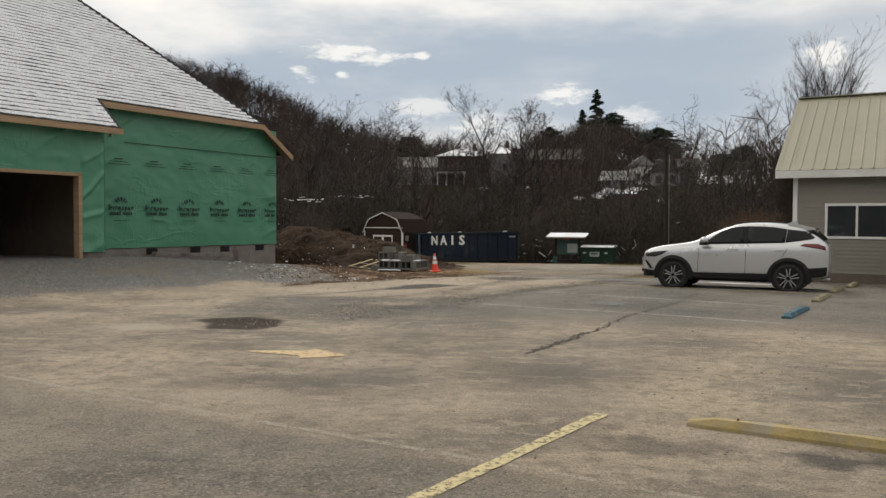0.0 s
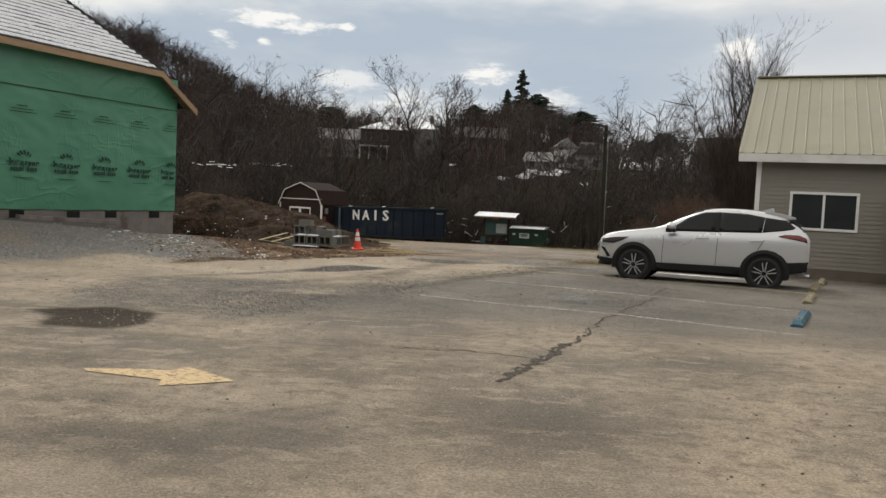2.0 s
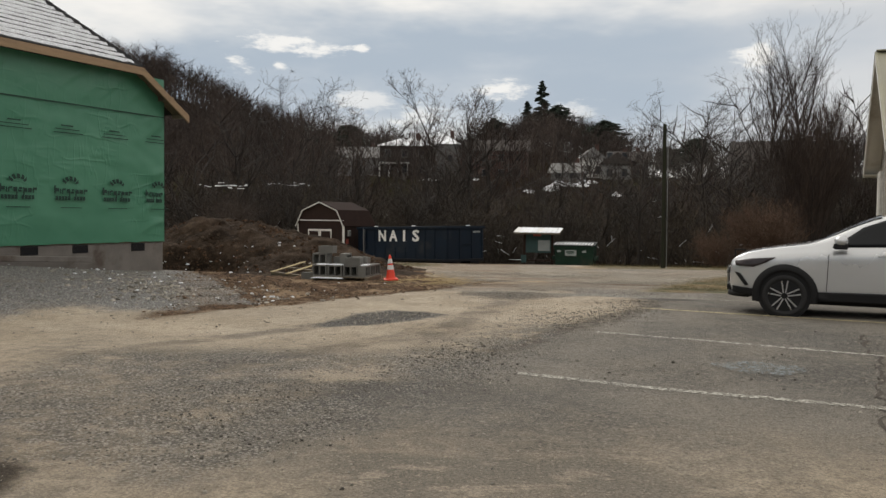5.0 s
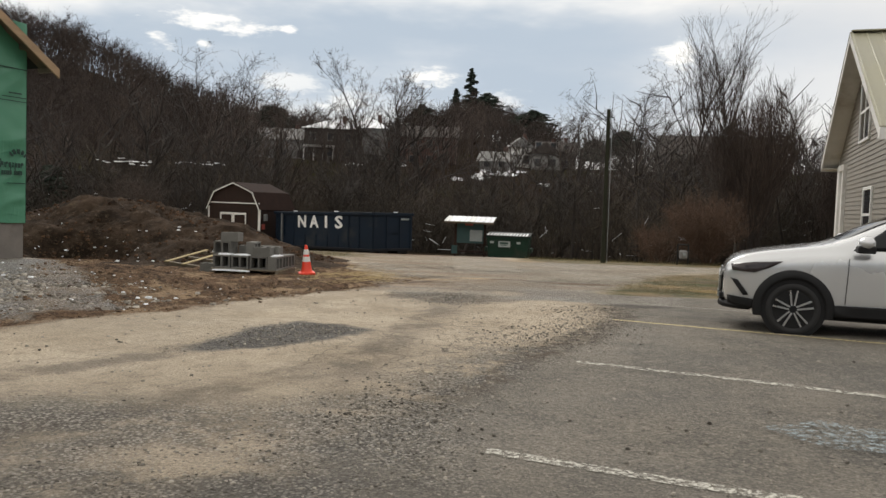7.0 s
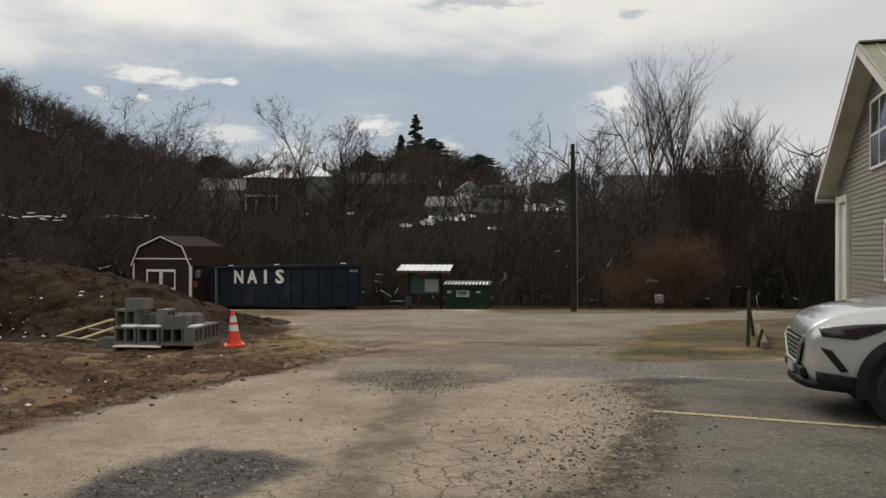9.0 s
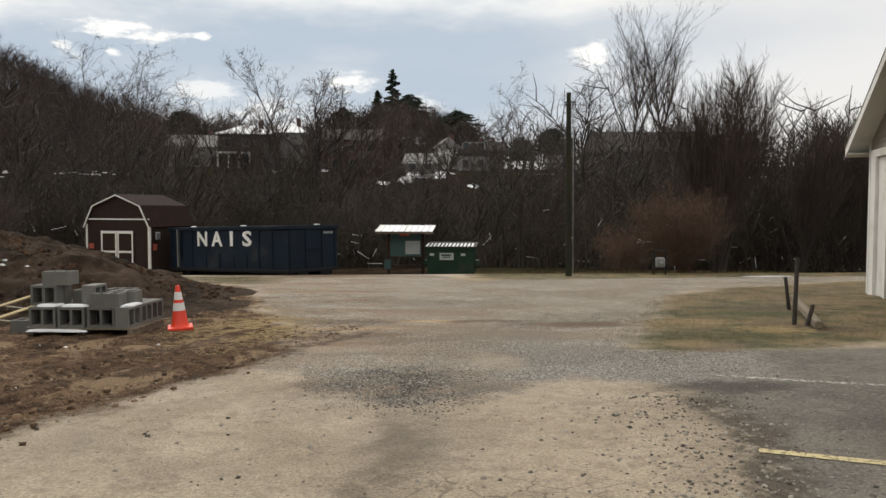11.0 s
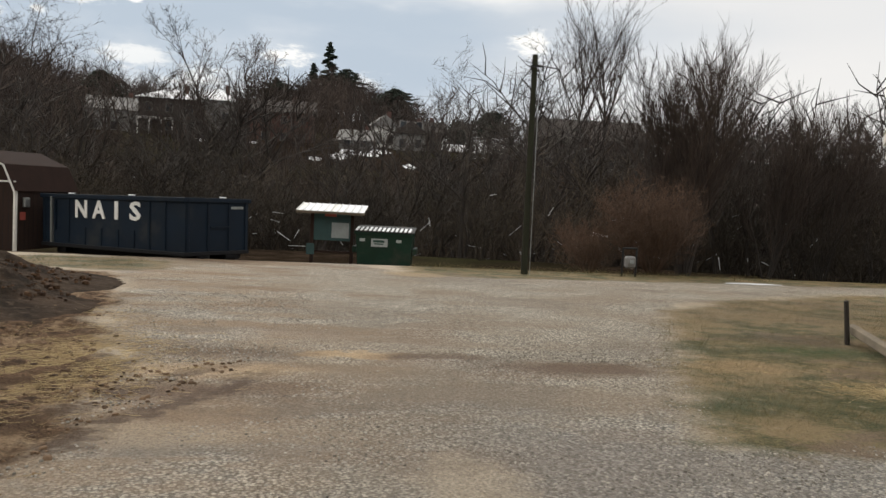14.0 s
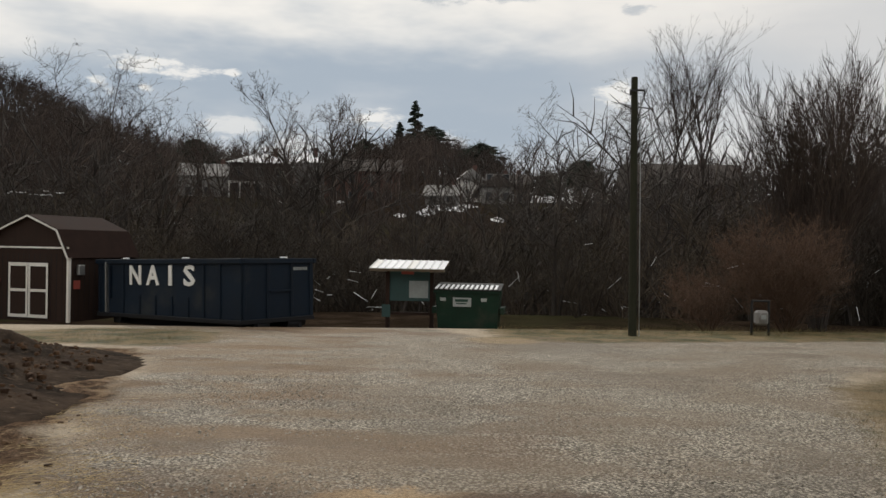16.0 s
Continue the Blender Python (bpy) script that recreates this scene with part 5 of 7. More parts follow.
    for k in range(34):
        p, q = a + (b - a) * (k / 34), a + (b - a) * ((k + 1.15) / 34)
        bm = quad_bm((p + Vector((-0.17, -0.02, -0.09)), p + Vector((0, 0, 0.03)), q + Vector((0, 0, 0.012)), q + Vector((-0.17, -0.02, -0.105))), (p + Vector((0, 0, 0.03)), p + Vector((0.02, 0.17, -0.09)), q + Vector((0.02, 0.17, -0.105)), q + Vector((0, 0, 0.012))))
        part("hip_shingle", bm, M["hip_cap"], top)
    # boards along the eaves and the clipped gable
    part("fascia", boxes((-6.9, -0.85, E0 - 0.03, E0 + 0.01, Z0 - 0.17, Z0 - 0.012)), M["wood_raw"], top, "raw pine fascia board")
    part("fascia", boxes((-14.4, -6.82, E0 - 0.88, E0 - 0.84, Z0 - 0.84 * P - 0.16, Z0 - 0.84 * P - 0.012)), M["wood_raw"], top, "raw pine fascia board")
    bm = prism(bmesh.new(), [(-0.90, Z0 - 0.012), (0.47, Z0 - 0.90), (0.47, Z0 - 1.07), (-0.90, Z0 - 0.18)], E0 - 0.03, E0 + 0.01)
    part("rake_board", bm, M["wood_raw"], top, "raw pine rake board")
    bm = prism(bmesh.new(), [(-0.87, Z0 - 0.02), (0.45, Z0 - 0.89), (0.45, Z0 - 0.93), (-0.87, Z0 - 0.06)], E0 + 0.01, 0.05)
    part("soffit", bm, M["wood_old"], top, "open wooden soffit")
    part("lookout", boxes((-0.16, 0.02, E0, 0.0, Z0 - 0.62, Z0 - 0.53)), M["wood_old"], top, "lookout block under the rake")
    part("lookout", boxes((0.3, 0.38, E0, 0.0, Z0 - 0.98, Z0 - 0.90)), M["wood_old"], top, "lookout block under the rake")
    part("soffit", boxes((-6.9, -0.87, E0 + 0.01, 0.0, Z0 - 0.08, Z0 - 0.05)), M["wood_old"], top, "open wooden soffit")
    part("soffit", boxes((-14.4, -6.85, E0 - 0.84, W, Z0 - 0.84 * P - 0.08, Z0 - 0.84 * P - 0.05)), M["wood_old"], top, "open wooden soffit")
    part("wrap_lap", boxes((-5.9, 0.02, -0.062, -0.05, 3.62, 3.64)), M["print"], top, "lapped edge of the upper sheet")
    part("trim_board", boxes((-6.35, -6.30, -0.11, -0.05, 3.75, 4.05)), M["wood_raw"], top, "loose wooden batten")
    return top


build_green()


# ---- tan building with a metal roof ----
def window_unit(parent, x0, x1, z0, z1, y, panes=2, tall=False):
    w = part("window", boxes((x0, x1, y - 0.06, y + 0.02, z0, z0 + 0.07), (x0, x1, y - 0.06, y + 0.02, z1 - 0.07, z1), (x0, x0 + 0.07, y - 0.06, y + 0.02, z0 + 0.07, z1 - 0.07), (x1 - 0.07, x1, y - 0.06, y + 0.02, z0 + 0.07, z1 - 0.07), bevel=0.006), M["white_vinyl"], parent, "white vinyl window frame")
    step = (x1 - x0 - 0.14) / panes
    for k in range(panes):
        a = x0 + 0.07 + k * step
        if k:
            part("mullion", boxes((a - 0.03, a + 0.03, y - 0.05, y + 0.01, z0 + 0.07, z1 - 0.07)), M["white_vinyl"], w)
        part("pane", boxes((a + 0.005, a + step - 0.005, y - 0.04, y - 0.028, z0 + 0.07, z1 - 0.07)), M["glass"], w, "dark glass pane")
        if tall:
            zm = (z0 + z1) / 2
            part("sash_bar", boxes((a, a + step, y - 0.045, y, zm - 0.03, zm + 0.03)), M["white_vinyl"], w)
    return w


def siding(parent, x0, x1, z0, z1, y, limit=None, step=0.11):
    """Lapped boards on a wall facing -y; limit(z) gives the board's ends."""
    k = 0
    z = z0
    while z < z1:
        a, b = (x0, x1) if limit is None else limit(z + step * 0.5)
        if b - a > 0.05:
            vs = [(a, y - 0.022, z), (b, y - 0.022, z), (b, y - 0.004, z + step), (a, y - 0.004, z + step), (a, y, z), (b, y, z)]
            link_mesh("siding_board", vs, [(0, 1, 2, 3), (4, 5, 1, 0)], M["siding"], parent)
        z += step
        k += 1


def build_office():
    # local frame: x along the front wall, y along the gable end, away from the lot
    top = thing("office_building", site(7.85, 24.0, 0.0, 1.5), "tan vinyl-sided building with an olive metal roof", "building")
    D, L, EZ, RZ = 9.95, 11.0, 3.2, 5.76
    front = part("wall", boxes((0, L, 0, 0.2, -0.35, EZ)), M["siding"], top, "tan sided front wall")
    bm = prism(bmesh.new(), [(0.0, -0.8), (D, -0.8), (D, EZ), (D / 2, RZ - 0.12), (0.0, EZ)], 0, 0.2)
    bm.transform(Matrix(((0, 1, 0, 0), (1, 0, 0, 0), (0, 0, 1, 0), (0, 0, 0, 1))))
    gable = part("wall", bm, M["siding"], top, "tan sided gable wall")
    part("wall", boxes((0, L, D - 0.2, D, -0.8, EZ), (L - 0.2, L, 0.2, D - 0.2, -0.8, EZ)), M["siding"], top, "tan sided back walls")
    # base takes a dark colour for the shadow gap below the siding
    part("foundation", boxes((-0.015, L, -0.015, 0.1, -0.6, 0.12)), M["dark"], top, "block base coloured dark for the shade below the siding")
    siding(front, 0.1, L, 0.12, EZ - 0.05, 0.0)
    # boards on the gable end, laid in the gable's own plane
    k = (RZ - EZ) / (D / 2)
    z = 0.0
    while z < RZ - 0.2:
        a = 0.0 if z < EZ else (z - EZ) / k
        b = D - a
        vs = [(-0.022, a, z), (-0.022, b, z), (-0.004, b, z + 0.11), (-0.004, a, z + 0.11), (0, a, z), (0, b, z)]
        link_mesh("siding_board", vs, [(3, 2, 1, 0), (0, 1, 5, 4)], M["siding"], gable)
        z += 0.11
    # corner posts
    part("corner_post", boxes((-0.03, 0.09, -0.03, 0.09, -0.2, EZ), bevel=0.006), M["white_vinyl"], top, "white corner post")
    part("corner_post", boxes((-0.03, 0.09, D - 0.09, D + 0.03, -0.6, EZ), bevel=0.006), M["white_vinyl"], top, "white corner post")
    window_unit(top, 0.82, 2.45, 1.10, 2.10, 0.0)
    window_unit(top, 5.4, 7.0, 1.10, 2.10, 0.0)
    # gable windows and door, facing -x
    turned = Matrix.Rotation(radians(-90), 4, "Z")
    for y0, y1, z0, z1, panes, tall in ((4.15, 5.8, 3.25, 4.75, 2, True), (3.2, 4.5, 0.9, 2.15, 1, True)):
        w = window_unit(top, -y1, -y0, z0, z1, 0.0, panes, tall)
        w.matrix_basis = turned
    door = part("door", boxes((-0.03, 0.0, 8.25, 9.1, -0.55, 2.75)), M["white_paint"], top, "white door in a deep white frame")
    part("door_frame", boxes((-0.10, 0.0, 8.1, 8.25, -0.55, 2.92), (-0.10, 0.0, 9.1, 9.5, -0.55, 2.92), (-0.10, 0.0, 8.25, 9.1, 2.75, 2.92)), M["white_paint"], door)
    # roof of ribbed sheets
    O, F = 0.42, 0.45
    for side in (0, 1):
        for j in range(13):
            x0 = -F + j * 0.92
            prof = []
            for r in range(3):
                a = x0 + r * 0.305
                prof += [(a, 0.0), (a + 0.012, 0.028), (a + 0.035, 0.028), (a + 0.047, 0.0)]
            prof.append((x0 + 0.918, 0.0))
            y0, y1 = (-O, D / 2) if side == 0 else (D + O, D / 2)
            z0 = EZ - O * k + 0.06
            vs = [(x, y0, z0 + h) for x, h in prof] + [(x, y1, RZ + 0.06 + h) for x, h in prof]
            n = len(prof)
            fs = [(i, i + 1, n + i + 1, n + i) for i in range(n - 1)]
            link_mesh("roof_sheet", vs, fs, M["roof_metal"], top)
    part("ridge_cap", boxes((-F, L + 0.4, D / 2 - 0.14, D / 2 + 0.14, RZ + 0.07, RZ + 0.10)), M["roof_metal"], top, "olive ridge cap")
    part("fascia", boxes((-F, L + 0.4, -O - 0.02, -O + 0.02, EZ - O * k - 0.16, EZ - O * k + 0.05)), M["white_paint"], top, "white fascia board")
    part("fascia", boxes((-F, L + 0.4, D + O - 0.02, D + O + 0.02, EZ - O * k - 0.16, EZ - O * k + 0.05)), M["white_paint"], top, "white fascia board")
    for y0, y1 in ((-O + 0.02, 0.0), (D, D + O - 0.02)):
        part("soffit", boxes((-F, L + 0.4, y0, y1, EZ - O * k - 0.10, EZ - O * k - 0.08)), M["white_paint"], top, "white soffit")
    zz = EZ - O * k
    for sgn in (0, 1):
        pts = [(-O, zz + 0.04), (D / 2, RZ + 0.04), (D / 2, RZ - 0.16), (-O, zz - 0.16)]
        if sgn:
            pts = [(D - p, q) for p, q in pts]
        for nm, d0, d1, mat, lab, drop in (("rake_board", -F - 0.02, -F + 0.02, "white_paint", "weathered white rake board", 0.0), ("soffit", -F + 0.02, 0.0, "white_paint", "white rake soffit", -0.08)):
            q = pts if not drop else [pts[0][:1] + (pts[0][1] - 0.12,), pts[1][:1] + (pts[1][1] - 0.12,), pts[2][:1] + (pts[1][1] - 0.15,), pts[3][:1] + (pts[0][1] - 0.15,)]
            bm = prism(bmesh.new(), q, d0, d1)
            bm.transform(Matrix(((0, 1, 0, 0), (1, 0, 0, 0), (0, 0, 1, 0), (0, 0, 0, 1))))
            part(nm, bm, M[mat], top, lab)
        bm = prism(bmesh.new(), [(p, q + 0.035) for p, q in pts[:2]] + [(p, q + 0.02) for p, q in pts[1::-1]], -F - 0.03, -F + 0.1)
        bm.transform(Matrix(((0, 1, 0, 0), (1, 0, 0, 0), (0, 0, 1, 0), (0, 0, 0, 1))))
        part("rake_flashing", bm, M["roof_metal"], top, "olive edge flashing")
    # flue
    flue = part("flue", boxes((4.03, 4.47, -0.3, 0.14, EZ - 0.12, 4.05), bevel=0.015), M["black_metal"], top, "square black metal flue")
    part("flue_cap", tube(tube(bmesh.new(), (4.25, -0.08, 3.95), (4.25, -0.08, 4.12), 0.13, 0.12, 14), (4.25, -0.08, 4.12), (4.25, -0.08, 4.30), 0.24, 0.20, 14), M["rust"], flue, "rusty round cap")
    part("flue_bracket", boxes((3.8, 4.03, -0.35, -0.1, EZ - 0.05, EZ + 0.0), (4.5, 4.75, -0.35, -0.1, EZ - 0.05, EZ + 0.05)), M["steel"], flue)
    return top


build_office()


def build_white_shed():
    """Small white lap-sided store in front of the tan building."""
    top = thing("garden_shed", site(10.85, 22.95, -0.1), "small white lap-sided shed against the tan wall", "shed")
    w, d, h = 2.4, 2.85, 2.15
    part("wall", boxes((0.05, w, -d + 0.05, -0.05, 0.05, h)), M["white_vinyl"], top)
    for k in range(9):
        z = 0.12 + k * 0.225
        vs = [(0, -d, z), (w, -d, z), (w, -d + 0.045, z + 0.22), (0, -d + 0.045, z + 0.22), (0, -0.05, z), (0.045, -0.05, z + 0.22), (0, -d + 0.05, z), (w, -d + 0.05, z)]
        link_mesh("siding_board", [vs[0], vs[1], vs[2], vs[3], vs[6], vs[7]], [(0, 1, 2, 3), (4, 5, 1, 0)], M["white_vinyl"], top)
        link_mesh("siding_board", [(0, -0.05, z), (0, -d, z), (0.045, -d, z + 0.22), (0.045, -0.05, z + 0.22), (0.05, -0.05, z), (0.05, -d, z)], [(0, 1, 2, 3), (4, 5, 1, 0)], M["white_vinyl"], top)
    part("corner_post", boxes((-0.02, 0.06, -d - 0.02, -d + 0.06, 0.05, h + 0.05)), M["stucco_far"], top, "grey corner trim")
    part("door_post", boxes((0.75, 0.85, -d - 0.03, -d + 0.02, 0.05, h - 0.15)), M["stucco_far"], top, "grey door trim")
    bm = prism(bmesh.new(), [(-0.08, h + 0.02), (w / 2, h + 0.75), (w + 0.08, h + 0.02), (w + 0.08, h - 0.08), (w / 2, h + 0.62), (-0.08, h - 0.08)], -d - 0.08, 0)
    part("roof", bm, M["stucco_far"], top, "pale grey gable roof")
    bm = prism(bmesh.new(), [(0.0, h), (w, h), (w / 2, h + 0.62)], -d + 0.03, -d + 0.05)
    part("gable_panel", bm, M["white_vinyl"], top)
    part("base", boxes((0.1, w - 0.1, -d + 0.1, -0.1, -0.1, 0.06)), M["wood_old"], top, "dark wooden skids")


build_white_shed()


# ---- navy roll-off container ----
def build_container():
    top = thing("roll_off_container", pose(-8.25, 46.85, -0.98, 0, -1.5, -40.2), "navy blue steel roll-off container with white letters", "container")
    L, D, z0, z1 = 6.4, 2.42, 0.2, 1.78
    for name, plate in (("side_plate", (0, L, 0, 0.06, z0, z1)), ("side_plate", (0, L, D - 0.06, D, z0, z1)), ("end_plate", (0, 0.06, 0.06, D - 0.06, z0, z1)), ("end_plate", (L - 0.06, L, 0.06, D - 0.06, z0, z1)), ("floor_plate", (0.06, L - 0.06, 0.06, D - 0.06, z0, z0 + 0.06))):
        part(name, boxes(plate), M["navy"], top)
    part("top_rail", boxes((-0.05, L + 0.07, -0.07, 0.05, z1 - 0.1, z1 + 0.03), (-0.05, L + 0.07, D - 0.05, D + 0.07, z1 - 0.1, z1 + 0.03), (-0.05, 0.06, 0.05, D - 0.05, z1 - 0.1, z1 + 0.03), (L - 0.06, L + 0.07, 0.05, D - 0.05, z1 - 0.1, z1 + 0.03), bevel=0.012), M["navy"], top)
    part("bottom_rail", boxes((0, L, -0.06, 0.02, z0 - 0.02, z0 + 0.09), (L - 0.02, L + 0.06, -0.06, D, z0 - 0.02, z0 + 0.09), bevel=0.01), M["navy_dark"], top, "rubbed black bottom rail")
    bm = prism(bmesh.new(), [(-0.06, 0.0), (0.06, 0.0), (0.045, -0.06), (-0.045, -0.06)], z0 + 0.09, z1 - 0.1)
    bm.transform(Matrix(((1, 0, 0, 0), (0, 0, 1, 0), (0, 1, 0, 0), (0, 0, 0, 1))))
    rib = part("rib", bm, M["navy"], top)
    bars_x = (0.12, 1.3, 4.95, 5.6)
    box_rib = boxes((-0.05, 0.05, -0.035, 0.0, z0 + 0.09, z1 - 0.1), bevel=0.015)
    me = bpy.data.meshes.new("rib")
    box_rib.to_mesh(me)
    box_rib.free()
    me.materials.append(M["navy"])
    rib.data = me
    rib.matrix_basis = pose(bars_x[0], 0, 0)
    for x in bars_x[1:]:
        again(rib, "rib", top, pose(x, 0, 0))
    for y in (0.1, 0.85, 1.65, D - 0.1):
        again(rib, "rib", top, pose(L, y, 0, 0, 0, 90))
    low = boxes((-0.04, 0.04, -0.03, 0.0, z0 + 0.09, z0 + 0.62), bevel=0.012)
    me2 = bpy.data.meshes.new("rib")
    low.to_mesh(me2)
    low.free()
    me2.materials.append(M["navy"])
    for x in (2.1, 2.85, 3.6, 4.3):
        o = new("rib", me2)
        o.parent = top
        o.matrix_basis = pose(x, 0, 0)
    part("hinge_post", boxes((0.5, 0.56, -0.1, 0.02, z0 + 0.1, z1 - 0.05), bevel=0.01), M["steel"], top, "worn bright hinge bar")
    part("hinge_post", boxes((0.66, 0.71, -0.08, 0.02, z0 + 0.5, z1 - 0.15), bevel=0.01), M["navy"], top)
    part("cross_bar", boxes((L, L + 0.05, 0.9, 1.7, 0.95, 1.0)), M["navy"], top)
    w = part("roller", tube(bmesh.new(), (0.9, 0.1, 0.12), (0.9, 0.35, 0.12), 0.12, n=16), M["navy_dark"], top, "black steel ground roller")
    for x, y in ((0, D - 0.45), (L - 1.2, 0), (L - 1.2, D - 0.45)):
        again(w, "roller", top, pose(x, y, 0))
    w2 = part("roller", tube(bmesh.new(), (L - 0.1, 0.5, 0.13), (L - 0.1, 0.9, 0.13), 0.13, n=16), M["navy_dark"], top, "black steel ground roller")
    again(w2, "roller", top, pose(0, 1.0, 0))
    part("skid", boxes((0.1, L, 0.42, 0.52, -0.05, z0)), M["navy_dark"], top)
    part("skid", boxes((0.1, L, D - 0.52, D - 0.42, -0.05, z0)), M["navy_dark"], top)
    for ch, x, w in (("N", 1.64, 0.55), ("A", 2.44, 0.60), ("I", 3.46, 0.15), ("S", 4.12, 0.48)):
        lettering("letter", ch, 0.74, M["letter_white"], top, Matrix.Translation((x, -0.012, z1 - 0.66)) @ FACE_V, w, 0.012, 0.018)
    bar = boxes(*[(L, L + 0.015, 1.72 + j * 0.062, 1.72 + j * 0.062 + 0.042, z1 - 0.28, z1 - 0.20) for j in range(8)])
    part("marking_bar", bar, M["paper"], top, "row of small white marks")
    for x, y in ((1.45, 0.0), (4.2, 0.0), (L, 1.4)):
        part("snow_cap", boxes((x - 0.12, x + 0.1, y - 0.05, y + 0.05, z1 + 0.03, z1 + 0.07), bevel=0.015), M["snow"], top, "scrap of snow on the rail")


build_container()


# ---- brown barn-roofed shed ----
def build_barn():
    top = thing("barn_shed", site(-10.25, 46.9, -1.08), "dark brown gambrel-roofed shed with white trim", "shed")
    w, d, h, kz, kx, pz = 1.42, 2.8, 2.05, 2.55, 1.08, 3.2
    out = [(-w, 0.1), (w, 0.1), (w, h), (kx - 0.05, kz + 0.18), (0, pz - 0.06), (-kx + 0.05, kz + 0.18), (-w, h)]
    part("wall", prism(bmesh.new(), out, 0, d), M["shed_brown"], top, "dark brown board walls")
    part("board_groove", boxes(*[(x, x + 0.012, -0.004, 0.0, 0.15, h) for x in np.arange(-w + 0.2, w, 0.2)], *[(w, w + 0.004, y, y + 0.012, 0.15, h) for y in np.arange(0.2, d, 0.2)]), M["navy_dark"], top)
    roof = []
    for s in (1, -1):
        roof.append([(s * (w + 0.1), h - 0.1), (s * kx, kz + 0.22), (s * kx * 0.97, kz + 0.17), (s * (w + 0.04), h - 0.1)])
        roof.append([(s * kx, kz + 0.22), (0, pz), (0, pz - 0.06), (s * kx * 0.97, kz + 0.17)])
    for q in roof:
        part("roof_panel", prism(bmesh.new(), q, -0.1, d + 0.1), M["shed_roof"], top, "brown shingled roof slope")
    edge = [(w + 0.07, h - 0.12), (kx, kz + 0.2), (0, pz - 0.02), (-kx, kz + 0.2), (-w - 0.07, h - 0.12)]
    for a, b in zip(edge, edge[1:]):
        v = Vector((b[0] - a[0], b[1] - a[1])).normalized()
        nn = Vector((-v.y, v.x)) * 0.045
        part("trim", prism(bmesh.new(), [a, b, (b[0] + nn.x, b[1] + nn.y), (a[0] + nn.x, a[1] + nn.y)], -0.13, -0.1), M["white_paint"], top, "white gable trim")
    part("trim", boxes((-w, w, -0.03, 0.0, h + 0.16, h + 0.21), (-w - 0.01, -w + 0.055, -0.03, 0.0, 0.1, h), (w - 0.055, w + 0.012, -0.03, 0.0, 0.1, h)), M["white_paint"], top, "white corner and band trim")
    part("trim", boxes((w, w + 0.03, 0.0, 0.05, 0.1, h - 0.1)), M["white_paint"], top)
    for s in (-1, 1):
        door = part("door", boxes((0.01 if s > 0 else -0.72, 0.72 if s > 0 else -0.01, -0.04, 0.0, 0.2, 1.78)), M["shed_brown"], top, "brown door leaf framed in white")
        x0, x1 = (0.015, 0.72) if s > 0 else (-0.72, -0.015)
        part("door_trim", boxes((x0, x1, -0.06, -0.04, 0.2, 0.29), (x0, x1, -0.06, -0.04, 0.95, 1.03), (x0, x1, -0.06, -0.04, 1.69, 1.79), (x0, x0 + 0.06, -0.06, -0.04, 0.29, 1.69), (x1 - 0.06, x1, -0.06, -0.04, 0.29, 1.69)), M["white_paint"], door)
    part("meter_box", boxes((w + 0.03, w + 0.13, 0.25, 0.5, 1.45, 1.75), bevel=0.02), M["steel"], top, "grey meter box")
    part("sign", boxes((w + 0.03, w + 0.04, 0.15, 0.4, 1.05, 1.3)), M["red_sign"], top, "small red sign")
    part("sign", boxes((-w + 0.12, -w + 0.36, -0.045, -0.03, 1.1, 1.3)), M["red_sign"], top, "small red sign")


build_barn()


# ---- notice kiosk, dumpster, pole, meter ----
def build_kiosk():
    top = thing("notice_kiosk", pose(0.85, 48.9, z_at(0.85, 48.9) + 0.13, 0, 0, -10), "wooden notice kiosk with a snowy metal roof", "kiosk")
    for x in (-0.72, 0.72):
        part("post", boxes((x - 0.06, x + 0.06, -0.06, 0.06, -0.4, 1.85)), M["shed_brown"], top)
    part("backboard", boxes((-0.69, 0.69, -0.02, 0.03, 0.75, 1.7)), M["teal"], top, "green notice board")
    part("rail", boxes((-0.69, 0.69, -0.02, 0.03, 0.30, 0.38)), M["shed_brown"], top, "dark low rail")
    part("notice", boxes((-0.62, -0.1, -0.03, -0.02, 0.95, 1.45)), M["teal"], top)
    part("notice", boxes((-0.02, 0.6, -0.03, -0.02, 0.85, 1.4)), M["paper"], top, "sun-bleached notice sheet")
    part("notice", boxes((-0.9, -0.62, -0.08, -0.06, 0.22, 0.62)), M["teal"], top, "small green sign")
    part("notice", boxes((-0.22, 0.18, -0.36, -0.34, 1.62, 1.74)), M["red_sign"], top, "red name board under the roof")
    for k in range(10):
        x = -1.2 + k * 0.24
        link_mesh("roof_sheet", [(x, -0.75, 1.82), (x + 0.03, -0.75, 1.86), (x + 0.06, -0.75, 1.82), (x + 0.238, -0.75, 1.82), (x, 0.65, 2.05), (x + 0.03, 0.65, 2.09), (x + 0.06, 0.65, 2.05), (x + 0.238, 0.65, 2.05), (x, -0.75, 1.80), (x + 0.238, -0.75, 1.80)], [(0, 1, 5, 4), (1, 2, 6, 5), (2, 3, 7, 6), (8, 9, 3, 2, 1, 0)], M["snow"] if k % 5 else M["white_vinyl"], top, "white ribbed roof sheet")
    part("roof_beam", boxes((-1.2, 1.2, -0.65, -0.58, 1.72, 1.81), (-1.2, 1.2, 0.45, 0.52, 1.9, 1.99)), M["wood_old"], top)
    part("brace", boxes((-0.8, -0.72, -0.6, 0.5, 1.70, 1.78), (0.72, 0.8, -0.6, 0.5, 1.70, 1.78)), M["wood_old"], top)


